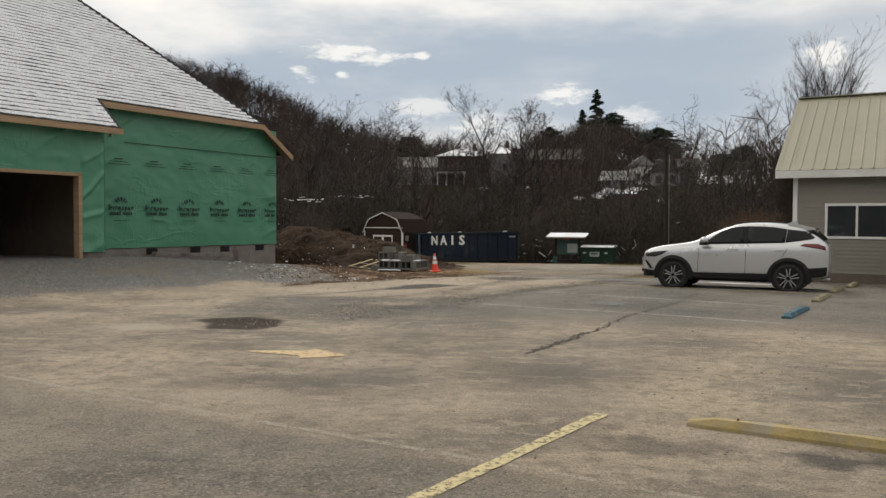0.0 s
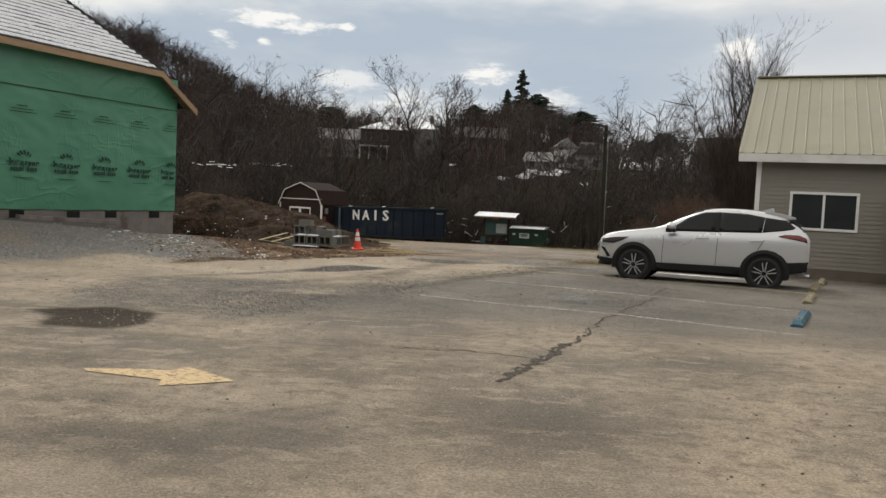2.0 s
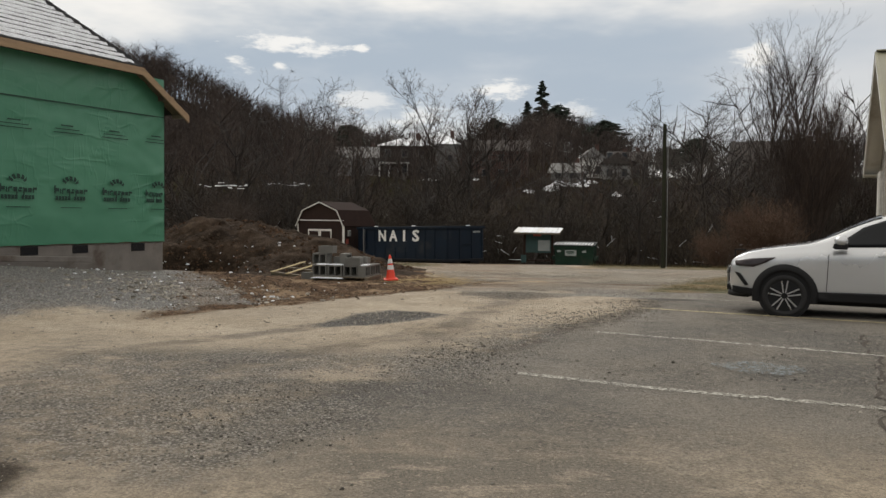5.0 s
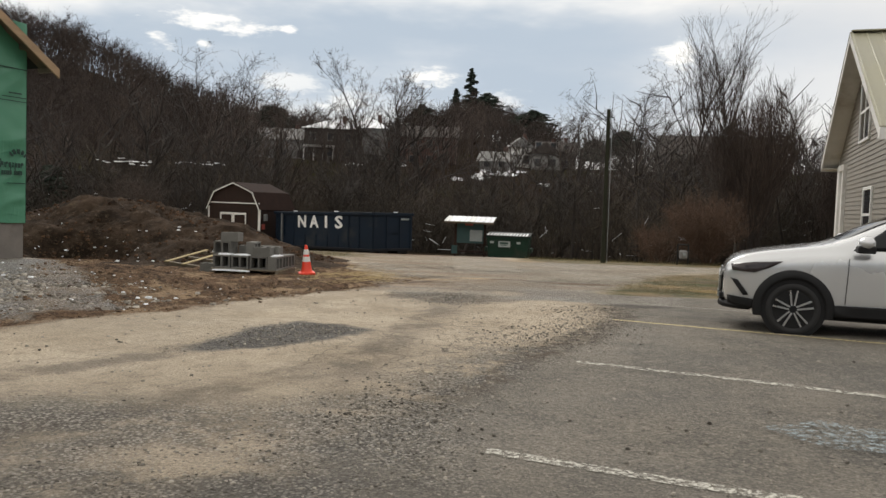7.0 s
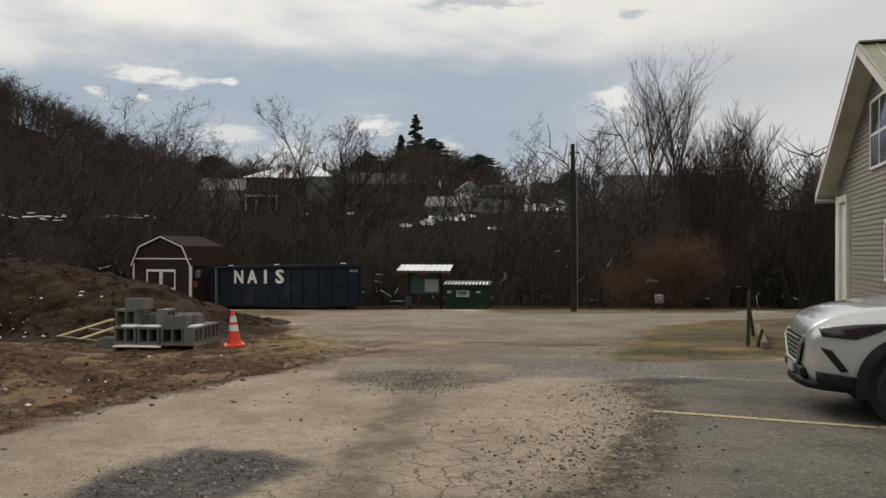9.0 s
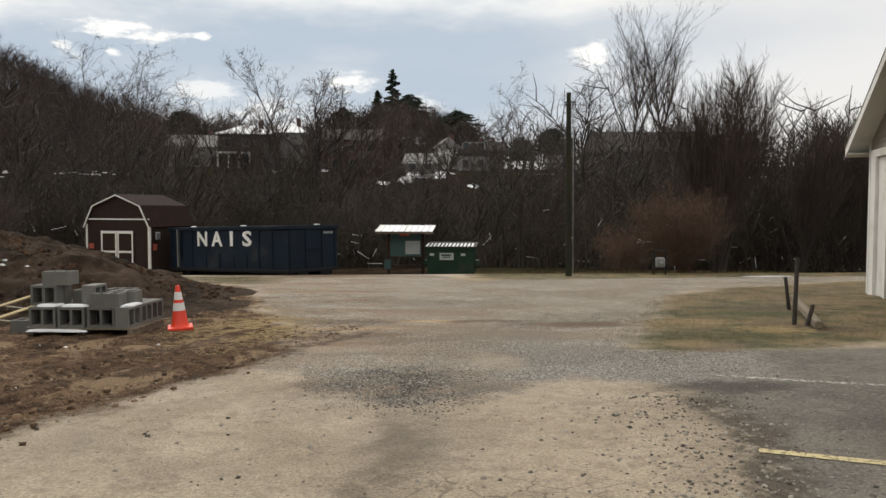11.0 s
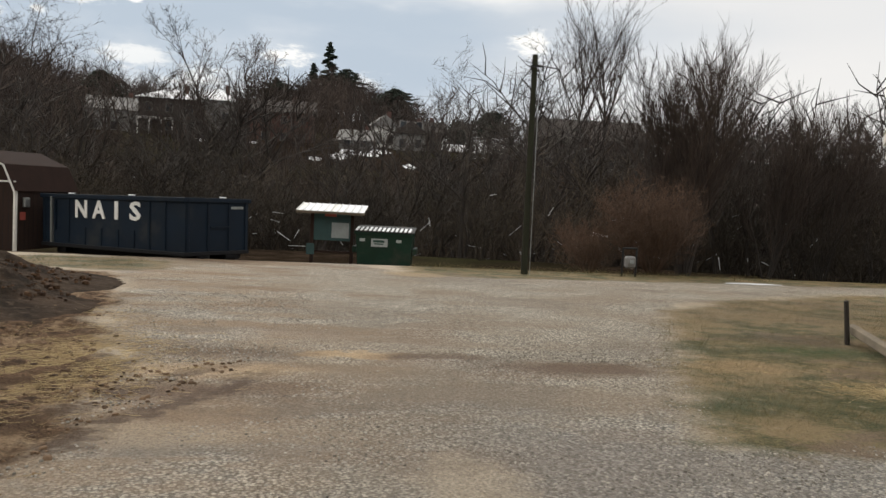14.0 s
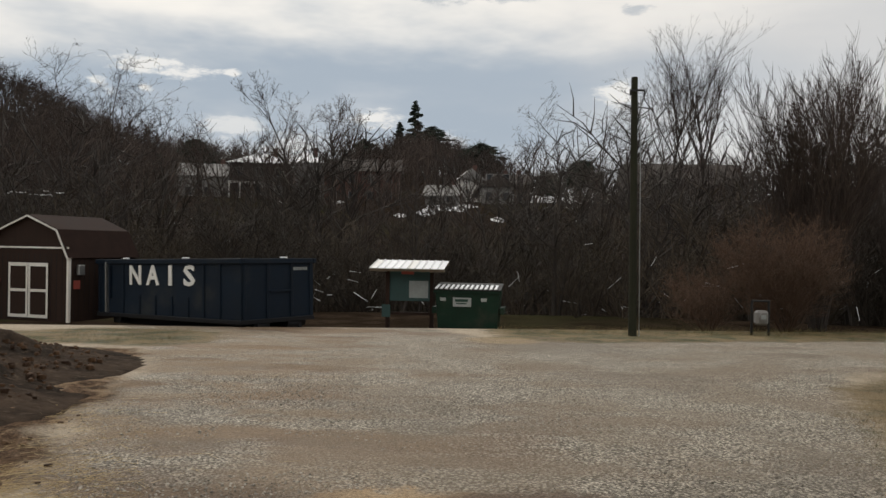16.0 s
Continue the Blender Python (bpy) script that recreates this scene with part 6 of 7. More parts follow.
def build_dumpster():
    x, y = 1.62, 47.75
    top = thing("dumpster", pose(x, y, z_at(x + 0.8, y + 0.5) - 0.04, 0, 0, -11), "dark green steel dumpster with a snowy lid", "dumpster")
    w, d, h = 2.0, 1.35, 1.42
    bm = bmesh.new()
    lo = [bm.verts.new(p) for p in ((0.08, 0.1, 0.1), (w - 0.08, 0.1, 0.1), (w - 0.08, d, 0.1), (0.08, d, 0.1))]
    hi = [bm.verts.new(p) for p in ((0, 0, h - 0.12), (w, 0, h - 0.12), (w, d, h), (0, d, h))]
    bm.faces.new(lo[::-1])
    for k in range(4):
        j = (k + 1) % 4
        bm.faces.new((lo[k], lo[j], hi[j], hi[k]))
    bm.faces.new(hi)
    part("body", bm, M["green_steel"], top)
    part("rim", boxes((-0.05, w + 0.05, -0.05, 0.03, h - 0.22, h - 0.1), bevel=0.01), M["green_steel"], top)
    part("fork_pocket", boxes((-0.12, 0.02, 0.15, d - 0.2, 0.55, 0.75), bevel=0.01), M["green_steel"], top)
    part("fork_pocket", boxes((w - 0.02, w + 0.12, 0.15, d - 0.2, 0.55, 0.75), bevel=0.01), M["green_steel"], top)
    lid = part("lid", quad_bm(((-0.04, -0.1, h - 0.1), (w + 0.04, -0.1, h - 0.1), (w + 0.04, d, h + 0.04), (-0.04, d, h + 0.04)), ((-0.04, -0.1, h - 0.1), (-0.04, -0.1, h - 0.13), (w + 0.04, -0.1, h - 0.13), (w + 0.04, -0.1, h - 0.1))), M["rubber"], top, "black plastic lid")
    for k in range(13):
        x0 = 0.0 + k * 0.153
        part("snow_ridge", boxes((x0, x0 + 0.08, -0.1, d * 0.5, 0, 0.035), bevel=0.01), M["snow"], lid).matrix_basis = pose(0, 0, h - 0.09, math.degrees(math.atan2(0.14, d)))
    part("sign", boxes((0.55, 1.12, 0.012, 0.022, 0.78, 1.06)), M["paper"], top, "white sign with dark marks")
    part("sign_bar", boxes((0.62, 1.02, 0.004, 0.011, 0.93, 1.01), (0.66, 0.98, 0.004, 0.011, 0.86, 0.90)), M["print"], top)
    part("sticker", boxes((0.15, 0.33, 0.012, 0.022, 0.95, 1.05)), M["paper"], top, "small pale sticker")
    part("sticker", boxes((1.42, 1.6, 0.012, 0.022, 0.95, 1.05)), M["paper"], top, "small pale sticker")
    part("skid", boxes((0.2, 0.3, 0.15, d, 0, 0.11), (w - 0.3, w - 0.2, 0.15, d, 0, 0.11)), M["navy_dark"], top)


build_kiosk()
build_dumpster()


def build_pole():
    x, y = 5.95, 41.4
    top = thing("utility_pole", pose(x, y, z_at(x, y)), "short weathered green utility pole", "pole")
    part("shaft", tube(bmesh.new(), (0, 0, -0.4), (-0.05, 0, 6.05), 0.10, 0.075, 14), M["pole"], top, smooth_faces=False)
    part("bracket", boxes((-0.2, 0.16, -0.17, -0.12, 5.7, 5.74), (-0.2, -0.17, -0.17, -0.12, 5.6, 5.74), (0.13, 0.16, -0.17, -0.12, 5.6, 5.74)), M["black_metal"], top)
    part("ground_wire", tube(bmesh.new(), (0.12, -0.1, 0), (0.08, -0.09, 5.6), 0.012, n=5), M["steel"], top)


def build_meter():
    x, y = 9.25, 41.9
    top = thing("gas_meter", pose(x, y, z_at(x, y)), "grey gas meter on a black pipe stand", "meter")
    part("pipe", tube(tube(tube(bmesh.new(), (-0.22, 0, -0.1), (-0.22, 0, 0.85), 0.03), (0.2, 0, -0.1), (0.2, 0, 0.85), 0.03), (-0.22, 0, 0.83), (0.2, 0, 0.83), 0.028), M["black_metal"], top)
    part("meter_body", tube(boxes((-0.14, 0.16, -0.12, 0.12, 0.25, 0.6), bevel=0.05), (0.0, -0.16, 0.45), (0.0, -0.1, 0.45), 0.1, n=16), M["stucco_far"], top, "grey meter body")
    part("dial", boxes((-0.06, 0.06, -0.175, -0.16, 0.4, 0.5)), M["paper"], top)


build_pole()
build_meter()


# ---- soil pile ----
def pile_height(x, y):
    """Height of the heap above the land."""
    dx, dy = x + 10.1, y - 33.4
    a = dx * 0.95 + dy * 0.3
    b = -dx * 0.3 + dy * 0.95
    e = 1 - math.hypot(a / 7.0, b / 5.0)
    lobe = max(0.0, 1 - math.hypot((x + 6.1) / 3.2, (y - 31.2) / 3.4))
    return 1.6 * min(1.0, 1.28 * max(0.0, e) ** 1.45) + 0.5 * lobe * (3 - 2 * lobe) * lobe + 0.2 * lobe


def build_pile():
    n = Nodes("brown soil")
    c = n.mix(n.step(n.noise(1.1, 7, 0.7), 0.35, 0.68), (0.019, 0.0135, 0.0095), (0.072, 0.050, 0.035))
    c = n.mix(n.step(n.noise(6, 5, 0.7), 0.52, 0.72), c, (0.105, 0.077, 0.054))
    n.bump(n.noise(9, 7, 0.75), 0.9, 0.08)
    n.bsdf.inputs["Specular IOR Level"].default_value = 0.05
    M["soil"] = n.done(c, 0.95)
    vs, fs = [], []
    xs, ys = np.arange(-17, -2.4, 0.12), np.arange(27.5, 39, 0.12)
    for y in ys:
        for x in xs:
            h = pile_height(x, y)
            p = Vector((x, y, 0))
            k = min(1.0, h / 0.5)
            h += k * (0.26 * noise.noise(p * 0.8) + 0.16 * noise.noise(p * 2.1) + 0.09 * noise.noise(p * 5))
            h -= 0.85 * k * max(0.0, 1 - ((x + 9.6) / 1.7) ** 2 - ((y - 29.6) / 1.3) ** 2)
            vs.append((x, y, z_at(x, y) + (h if h > 0 else -0.15) - (0.1 if pile_height(x, y) <= 0 else 0)))
    w = len(xs)
    for j in range(len(ys) - 1):
        for i in range(w - 1):
            a = j * w + i
            fs.append((a, a + 1, a + w + 1, a + w))
    tagged(link_mesh("soil_heap", vs, fs, M["soil"], smooth_faces=True), "heap of loose brown excavated soil", "soil heap")


build_pile()


# ---- cone, blocks, pallet, stops ----
def build_cone():
    top = thing("traffic_cone", pose(-3.37, 27.35, z_at(-3.37, 27.35) + 0.02, 2, -3, 14), "orange traffic cone with two white bands", "cone")
    part("base", boxes((-0.18, 0.18, -0.18, 0.18, -0.02, 0.035), bevel=0.014), M["cone"], top, "scuffed orange base")
    radius = lambda z: 0.130 - 0.160 * z
    prof = [(0.155, 0.03), (0.135, 0.05), (radius(0.08), 0.08), (radius(0.35), 0.35), (radius(0.62), 0.62), (radius(0.64) - 0.006, 0.64), (0.012, 0.642)]
    bm = bmesh.new()
    n = 28
    rings = [[bm.verts.new((r * math.cos(2 * math.pi * k / n), r * math.sin(2 * math.pi * k / n), z)) for k in range(n)] for r, z in prof]
    for a, b in zip(rings, rings[1:]):
        for k in range(n):
            bm.faces.new((a[k], a[(k + 1) % n], b[(k + 1) % n], b[k]))
    part("body", bm, M["cone"], top, smooth_faces=True)
    for z0, z1 in ((0.27, 0.385), (0.43, 0.545)):
        bm = bmesh.new()
        bmesh.ops.create_cone(bm, segments=n, radius1=radius(z0) + 0.004, radius2=radius(z1) + 0.004, depth=z1 - z0, cap_ends=False, matrix=Matrix.Translation((0, 0, (z0 + z1) / 2)))
        part("band", bm, M["reflective"], top, "white reflective band", True)


def block_mesh():
    """A wide hollow building block with two cores, lying on its bed."""
    bm = bmesh.new()
    L, W, H, t = 0.39, 0.29, 0.19, 0.036
    for r in ((0, L, 0, t, 0, H), (0, L, W - t, W, 0, H), (0, t, t, W - t, 0, H), (L - t, L, t, W - t, 0, H), (L / 2 - t / 2, L / 2 + t / 2, t, W - t, 0, H)):
        box(bm, *r)
    me = bpy.data.meshes.new("concrete_block")
    bm.to_mesh(me)
    bm.free()
    me.materials.append(M["block_new"])
    return me


def build_blocks():
    gx, gy = -4.62, 27.3
    base = pose(gx, gy, z_at(gx, gy) - 0.01, 0, 0, -8)
    pal = thing("pallet", base, "old wooden pallet under stacked blocks", "pallet")
    for k in range(6):
        part("deck_board", boxes((-0.7, 0.88, -0.5 + k * 0.19, -0.38 + k * 0.19, 0.10, 0.122)), M["wood_old"], pal)
    for k in range(3):
        part("stringer", boxes((-0.68 + k * 0.72, -0.60 + k * 0.72, -0.5, 0.57, 0.0, 0.10)), M["wood_old"], pal)
    me = block_mesh()
    rng = random.Random(4)
    FRONT, SIDE, FLAT = pose(0, 0, 0, 90), pose(0, 0, 0, 90, 0, 90), Matrix()
    rows = [(-0.66, -0.30, 0.122, FRONT), (-0.24, -0.30, 0.122, FRONT), (-0.66, -0.09, 0.122, FRONT), (-0.24, -0.09, 0.122, FRONT), (-0.66, 0.12, 0.122, FRONT), (-0.24, 0.12, 0.122, FRONT),
            (0.17, -0.30, 0.122, FRONT), (0.17, -0.09, 0.122, FRONT), (0.17, 0.12, 0.122, FRONT), (0.58, -0.49, 0.122, SIDE), (0.58, -0.07, 0.122, SIDE), (0.36, 0.33, 0.122, SIDE), (0.58, 0.31, 0.122, SIDE),
            (-0.72, -0.14, 0.412, FRONT), (-0.72, 0.07, 0.412, FRONT), (-0.28, 0.0, 0.412, FLAT), (0.02, -0.32, 0.412, SIDE), (0.22, -0.45, 0.412, FLAT), (0.30, -0.12, 0.412, FLAT), (0.12, 0.18, 0.412, FLAT), (-0.58, -0.28, 0.702, FLAT), (-1.05, -0.30, 0.0, FLAT)]
    for x, y, h, way in rows:
        ob = new("concrete_block", me)
        ob.matrix_basis = base @ Matrix.Translation((x, y, h)) @ pose(0, 0, 0, 0, 0, rng.uniform(-2.5, 2.5)) @ way
        tagged(ob, "grey hollow concrete block stacked on a pallet", "concrete block", "stacked concrete blocks")
    for x0, x1, y0, y1, h in ((-0.60, -0.28, -0.48, -0.16, 0.412), (-0.22, 0.14, -0.48, -0.31, 0.412), (0.62, 0.78, -0.46, 0.0, 0.412), (-0.66, 0.2, -0.60, -0.50, 0.075), (-0.1, 0.1, 0.02, 0.2, 0.602)):
        vs, fs = [], []
        n = 14
        for j, (f, up) in enumerate(((1.0, 0.0), (0.96, 0.022), (0.7, 0.032), (0.0, 0.036))):
            for i in range(n):
                a = 2 * math.pi * i / n
                q = 1.0 / max(abs(math.cos(a)), abs(math.sin(a))) ** 0.75 * f * (1 + rng.uniform(-0.06, 0.06))
                vs.append(((x0 + x1) / 2 + (x1 - x0) / 2 * q * math.cos(a), (y0 + y1) / 2 + (y1 - y0) / 2 * q * math.sin(a), up))
        for j in range(3):
            for i in range(n):
                k = (i + 1) % n
                fs.append((j * n + i, j * n + k, (j + 1) * n + k, (j + 1) * n + i))
        o = link_mesh("snow_patch", vs, fs, M["snow"], smooth_faces=True)
        o.matrix_basis = base @ Matrix.Translation((0, 0, h))
        tagged(o, "thin cap of snow on the blocks", "snow")
    # a second pallet leaning on the heap
    p2 = thing("pallet", pose(-6.05, 28.7, z_at(-6.05, 28.7) + 0.12, 9, 3, -24), "pale wooden pallet lying tilted on the mud", "pallet")
    for k in range(3):
        part("deck_board", boxes((-0.60 + k * 0.53, -0.51 + k * 0.53, -0.72, 0.72, 0.09, 0.108)), M["straw"], p2, "pale bare deck board")
    for k in range(3):
        part("stringer", boxes((-0.64, 0.64, -0.66 + k * 0.62, -0.61 + k * 0.62, 0.0, 0.09)), M["wood_old"], p2)


def parking_stop(x, y, deg, length, mat, label):
    top = thing("parking_stop", pose(x, y, z_at(x, y), 0, 0, deg), label, "parking stop", "concrete parking stops")
    rng = random.Random(int(x * 100))
    bm = bmesh.new()
    n = 12
    rings = []
    for k in range(n + 1):
        a = length * k / n
        e = min(1.0, min(k, n - k) + 0.55)
        j = lambda s=0.006: rng.uniform(-s, s)
        rings.append([bm.verts.new((a + j(), w, h)) for w, h in ((-0.075, -0.03), (-0.073 + j(), 0.03), (-0.042 + j(), 0.08 * e + j()), (0.042 + j(), 0.08 * e + j()), (0.073 + j(), 0.03), (0.075, -0.03))])
    for r, s in zip(rings, rings[1:]):
        for i in range(6):
            q = (i + 1) % 6
            bm.faces.new((r[i], r[q], s[q], s[i]))
    bm.faces.new(rings[0][::-1]), bm.faces.new(rings[-1])
    part("kerb", bm, M[mat], top)
    for a in (0.35, length - 0.35):
        part("pin", tube(bmesh.new(), (a, 0, 0.06), (a, 0, 0.095), 0.01, n=8), M["rust"], top, "rusty steel pin")


build_cone()
build_blocks()
parking_stop(2.66, 5.42, -21.5, 2.3, "stop_yellow", "yellow concrete parking stop, chipped at the end")
parking_stop(5.05, 12.72, 66.5, 1.75, "stop_blue", "faded blue concrete parking stop")
parking_stop(6.28, 15.72, 67, 1.6, "stop_worn", "worn yellow concrete parking stop")
parking_stop(7.25, 18.1, 67, 1.6, "stop_worn", "worn yellow concrete parking stop")
parking_stop(8.35, 20.6, 67, 1.6, "stop_worn", "worn yellow concrete parking stop")


# ---- painted lines, crack, patches ----
def paint_material(name, colour, wear):
    n = Nodes(name)
    worn = n.step(n.noise(22, 8, 0.8), wear - 0.05, wear + 0.05)
    c = n.mix(n.noise(30, 3), tuple(k * 0.8 for k in colour), colour)
    tr = n.t.nodes.new("ShaderNodeBsdfTransparent")
    mixer = n.t.nodes.new("ShaderNodeMixShader")
    n.done(c, 0.85)
    n.t.links.new(worn, mixer.inputs[0])
    n.t.links.new(tr.outputs[0], mixer.inputs[1])
    n.t.links.new(n.bsdf.outputs[0], mixer.inputs[2])
    n.t.links.new(mixer.outputs[0], n.t.nodes["Material Output"].inputs[0])
    return n.m


M["line_yellow"] = paint_material("worn yellow line paint", (0.55, 0.46, 0.25), 0.45)
M["line_pale"] = paint_material("worn pale line paint", (0.50, 0.48, 0.42), 0.505)
M["line_blue"] = paint_material("worn blue line paint", (0.24, 0.285, 0.30), 0.535)
M["orange_paint"] = paint_material("orange marking paint", (0.60, 0.44, 0.24), 0.44)


def strip(name, pts, width, mat, label, category="marking", lift=0.006, ragged=0.0, seed=1):
    """A flat painted strip laid on the ground along a line of points."""
    rng = random.Random(seed)
    vs, fs = [], []
    pts = [Vector(p) for p in pts]
    fine = []
    for a, b in zip(pts, pts[1:]):
        n = max(1, int((b - a).length / 0.12))
        fine += [a + (b - a) * k / n for k in range(n)]
    fine.append(pts[-1])
    for k, p in enumerate(fine):
        d = (fine[min(k + 1, len(fine) - 1)] - fine[max(k - 1, 0)]).normalized()
        w = Vector((-d.y, d.x)) * width / 2
        for s in (-1, 1):
            q = p + w * s * (1 + rng.uniform(-ragged, ragged))
            vs.append((q.x, q.y, surface(q.x, q.y) + lift))
    for k in range(len(fine) - 1):
        fs.append((2 * k, 2 * k + 1, 2 * k + 3, 2 * k + 2))
    return tagged(link_mesh(name, vs, fs, M[mat]), label, category, kind="structure")


strip("parking_line", [(0.75, 2.95), (2.02, 5.62)], 0.11, "line_yellow", "worn yellow parking line", ragged=0.1)
strip("parking_line", [(2.0, 20.2), (5.2, 18.4), (7.0, 17.6)], 0.10, "line_yellow", "worn pale yellow parking line")
strip("parking_line", [(0.95, 16.75), (3.3, 15.75), (5.9, 14.5)], 0.10, "line_pale", "worn pale parking line")
strip("parking_line", [(0.0, 14.0), (1.3, 13.45), (2.8, 13.0), (4.85, 12.0)], 0.11, "line_pale", "worn pale parking line")
strip("parking_line", [(2.9, 22.9), (5.0, 21.9)], 0.10, "line_pale", "worn pale parking line")


def flat_patch(name, x, y, rx, ry, mat, label, seed, lift=0.014, turn=0.0):
    rng = random.Random(seed)
    n = 28
    o = rng.uniform(0, 99)
    vs = [(x, y, z_at(x, y) + lift)]
    for k in range(n):
        a = 2 * math.pi * k / n
        r = 1 + 0.45 * noise.noise(Vector((math.cos(a) * 1.6 + o, math.sin(a) * 1.6, 0)))
        px, py = rx * r * math.cos(a), ry * r * math.sin(a)
        c, s = math.cos(turn), math.sin(turn)
        q = (x + px * c - py * s, y + px * s + py * c)
        vs.append((*q, z_at(*q) + lift))
    return tagged(link_mesh(name, vs, [(0, 1 + k, 1 + (k + 1) % n) for k in range(n)], M[mat]), label, "marking", kind="structure")


ARROW = [(-1.98, 7.98), (-1.62, 8.06), (-1.33, 8.08), (-1.25, 8.24), (-0.98, 8.05), (-0.76, 7.88), (-1.0, 7.72), (-1.22, 7.60), (-1.28, 7.78), (-1.60, 7.84), (-1.92, 7.90)]
tagged(link_mesh("paint_arrow", [(x, y, surface(x, y) + 0.007) for x, y in ARROW], [tuple(range(len(ARROW)))], M["orange_paint"]), "pale orange painted arrow on the pavement", "marking", kind="structure")
flat_patch("paint_symbol", 2.3, 14.55, 0.38, 0.32, "line_blue", "worn blue painted parking symbol", 5)

M["tar"] = plain("crack filled with dirt", (0.055, 0.043, 0.031), 0.95, vary=0.4, scale=6, grain=60, bump=0.6)
M["broken"] = plain("broken asphalt", (0.075, 0.068, 0.06), 0.95, vary=0.5, scale=5, grain=40, bump=0.8)


def crack(pts, width, seed):
    rng = random.Random(seed)
    fine = []
    for a, b in zip(pts, pts[1:]):
        for k in range(14):
            f = k / 14
            fine.append((a[0] + (b[0] - a[0]) * f + rng.uniform(-0.045, 0.045), a[1] + (b[1] - a[1]) * f + rng.uniform(-0.05, 0.05)))
    strip("pavement_crack", fine, width, "tar", "ragged open crack in the pavement", "crack", 0.005, 0.9, seed)


crack([(1.2, 8.4), (1.55, 9.3), (1.9, 10.3), (2.15, 11.1), (2.75, 13.0), (3.6, 15.1), (4.3, 17.3)], 0.034, 2)
crack([(1.6, 9.5), (0.9, 9.7), (0.2, 9.65)], 0.014, 3)
crack([(1.26, 8.65), (1.5, 9.2), (1.72, 9.8), (1.9, 10.4)], 0.05, 5)


# ---- far houses ----
def house(r, deg, w, d, h, roof_h, turn, wall, roof, label, hip=False, porch=False, floors=2, gable_front=False):
    x, y = at(r, deg)
    z = z_at(x, y) - 0.5
    top = thing("house", pose(x, y, z, 0, 0, turn), label, "house")
    part("wall", boxes((-w / 2, w / 2, 0, d, -2, h)), M[wall], top)
    o = 0.5
    bm = bmesh.new()
    if hip:
        b = [bm.verts.new(p) for p in ((-w / 2 - o, -o, h), (w / 2 + o, -o, h), (w / 2 + o, d + o, h), (-w / 2 - o, d + o, h))]
        c = max(0.4, w / 2 - d / 2)
        t = [bm.verts.new((-c, d / 2, h + roof_h)), bm.verts.new((c, d / 2, h + roof_h))]
        for f in ((b[0], b[1], t[1], t[0]), (b[1], b[2], t[1]), (b[2], b[3], t[0], t[1]), (b[3], b[0], t[0]), b[::-1]):
            bm.faces.new(f)
    elif gable_front:
        prism(bm, [(-w / 2 - o, h - 0.2), (0, h + roof_h), (w / 2 + o, h - 0.2)], -o, d + o)
    else:
        prism(bm, [(-o, h - 0.2), (d / 2, h + roof_h), (d + o, h - 0.2)], -w / 2 - o, w / 2 + o)
        bm.transform(Matrix(((0, 1, 0, 0), (1, 0, 0, 0), (0, 0, 1, 0), (0, 0, 0, 1))))
    part("roof", bm, M[roof], top)
    for f in range(floors):
        n = max(2, int(w / 3))
        for k in range(n):
            x0 = -w / 2 + (k + 0.5) * w / n
            zz = 1.0 + f * 2.8
            win = part("window", boxes((x0 - 0.55, x0 + 0.55, -0.06, 0.0, zz, zz + 1.4)), M["stucco_far"], top)
            part("pane", boxes((x0 - 0.45, x0 + 0.45, -0.08, -0.06, zz + 0.1, zz + 1.3)), M["glass"], win)
    if porch:
        p = part("porch", boxes((-w / 2, w * 0.1, -2.2, 0, 2.6, 2.85), (-w / 2, w * 0.1, -2.2, 0, -1, 0.2)), M["white_paint"], top, "white porch")
        for k in range(4):
            xx = -w / 2 + 0.2 + k * (w * 0.6 - 0.4) / 3
            part("column", boxes((xx - 0.12, xx + 0.12, -2.15, -1.9, 0.2, 2.6)), M["white_paint"], p)
    part("chimney", boxes((w * 0.2, w * 0.2 + 0.7, d / 2, d / 2 + 0.7, h, h + roof_h + 0.8)), M["brick_far"], top)


house(142, -8.6, 9.0, 8, 5.9, 1.9, 4, "dark_far", "snow", "dark two-storey house with a white porch and snowy roof", hip=True, porch=True)
house(152, -6.0, 7.5, 8, 7.2, 2.2, 0, "stucco_far", "snow", "grey house with a snow-covered hip roof", hip=True)
house(150, -2.2, 12.5, 8, 6.0, 2.2, -4, "brick_far", "dark_far", "dark red brick house with a brown roof", floors=2, gable_front=False)
house(150, -11.8, 9, 8, 4.4, 2.2, 8, "pale_far", "stucco_far", "long pale house with a grey roof", floors=1)
house(134, 3.0, 5, 5, 2.2, 1.6, -15, "stucco_far", "pale_far", "low grey outbuilding on the slope", floors=1)
house(140, 4.9, 3.6, 5, 4.0, 1.6, 5, "white_paint", "stucco_far", "small white gabled house", floors=1, gable_front=True)
house(138, 6.6, 5, 6, 3.4, 1.8, -5, "pale_far", "dark_far", "small pale gabled house", gable_front=True)
house(150, 7.4, 7, 7, 4.2, 1.8, -5, "dark_far", "dark_far", "dark house among trees")
house(124, 18.2, 15, 10, 5.2, 3.0, -6, "dark_far", "dark_far", "long dark building with a wide brown roof", floors=1)


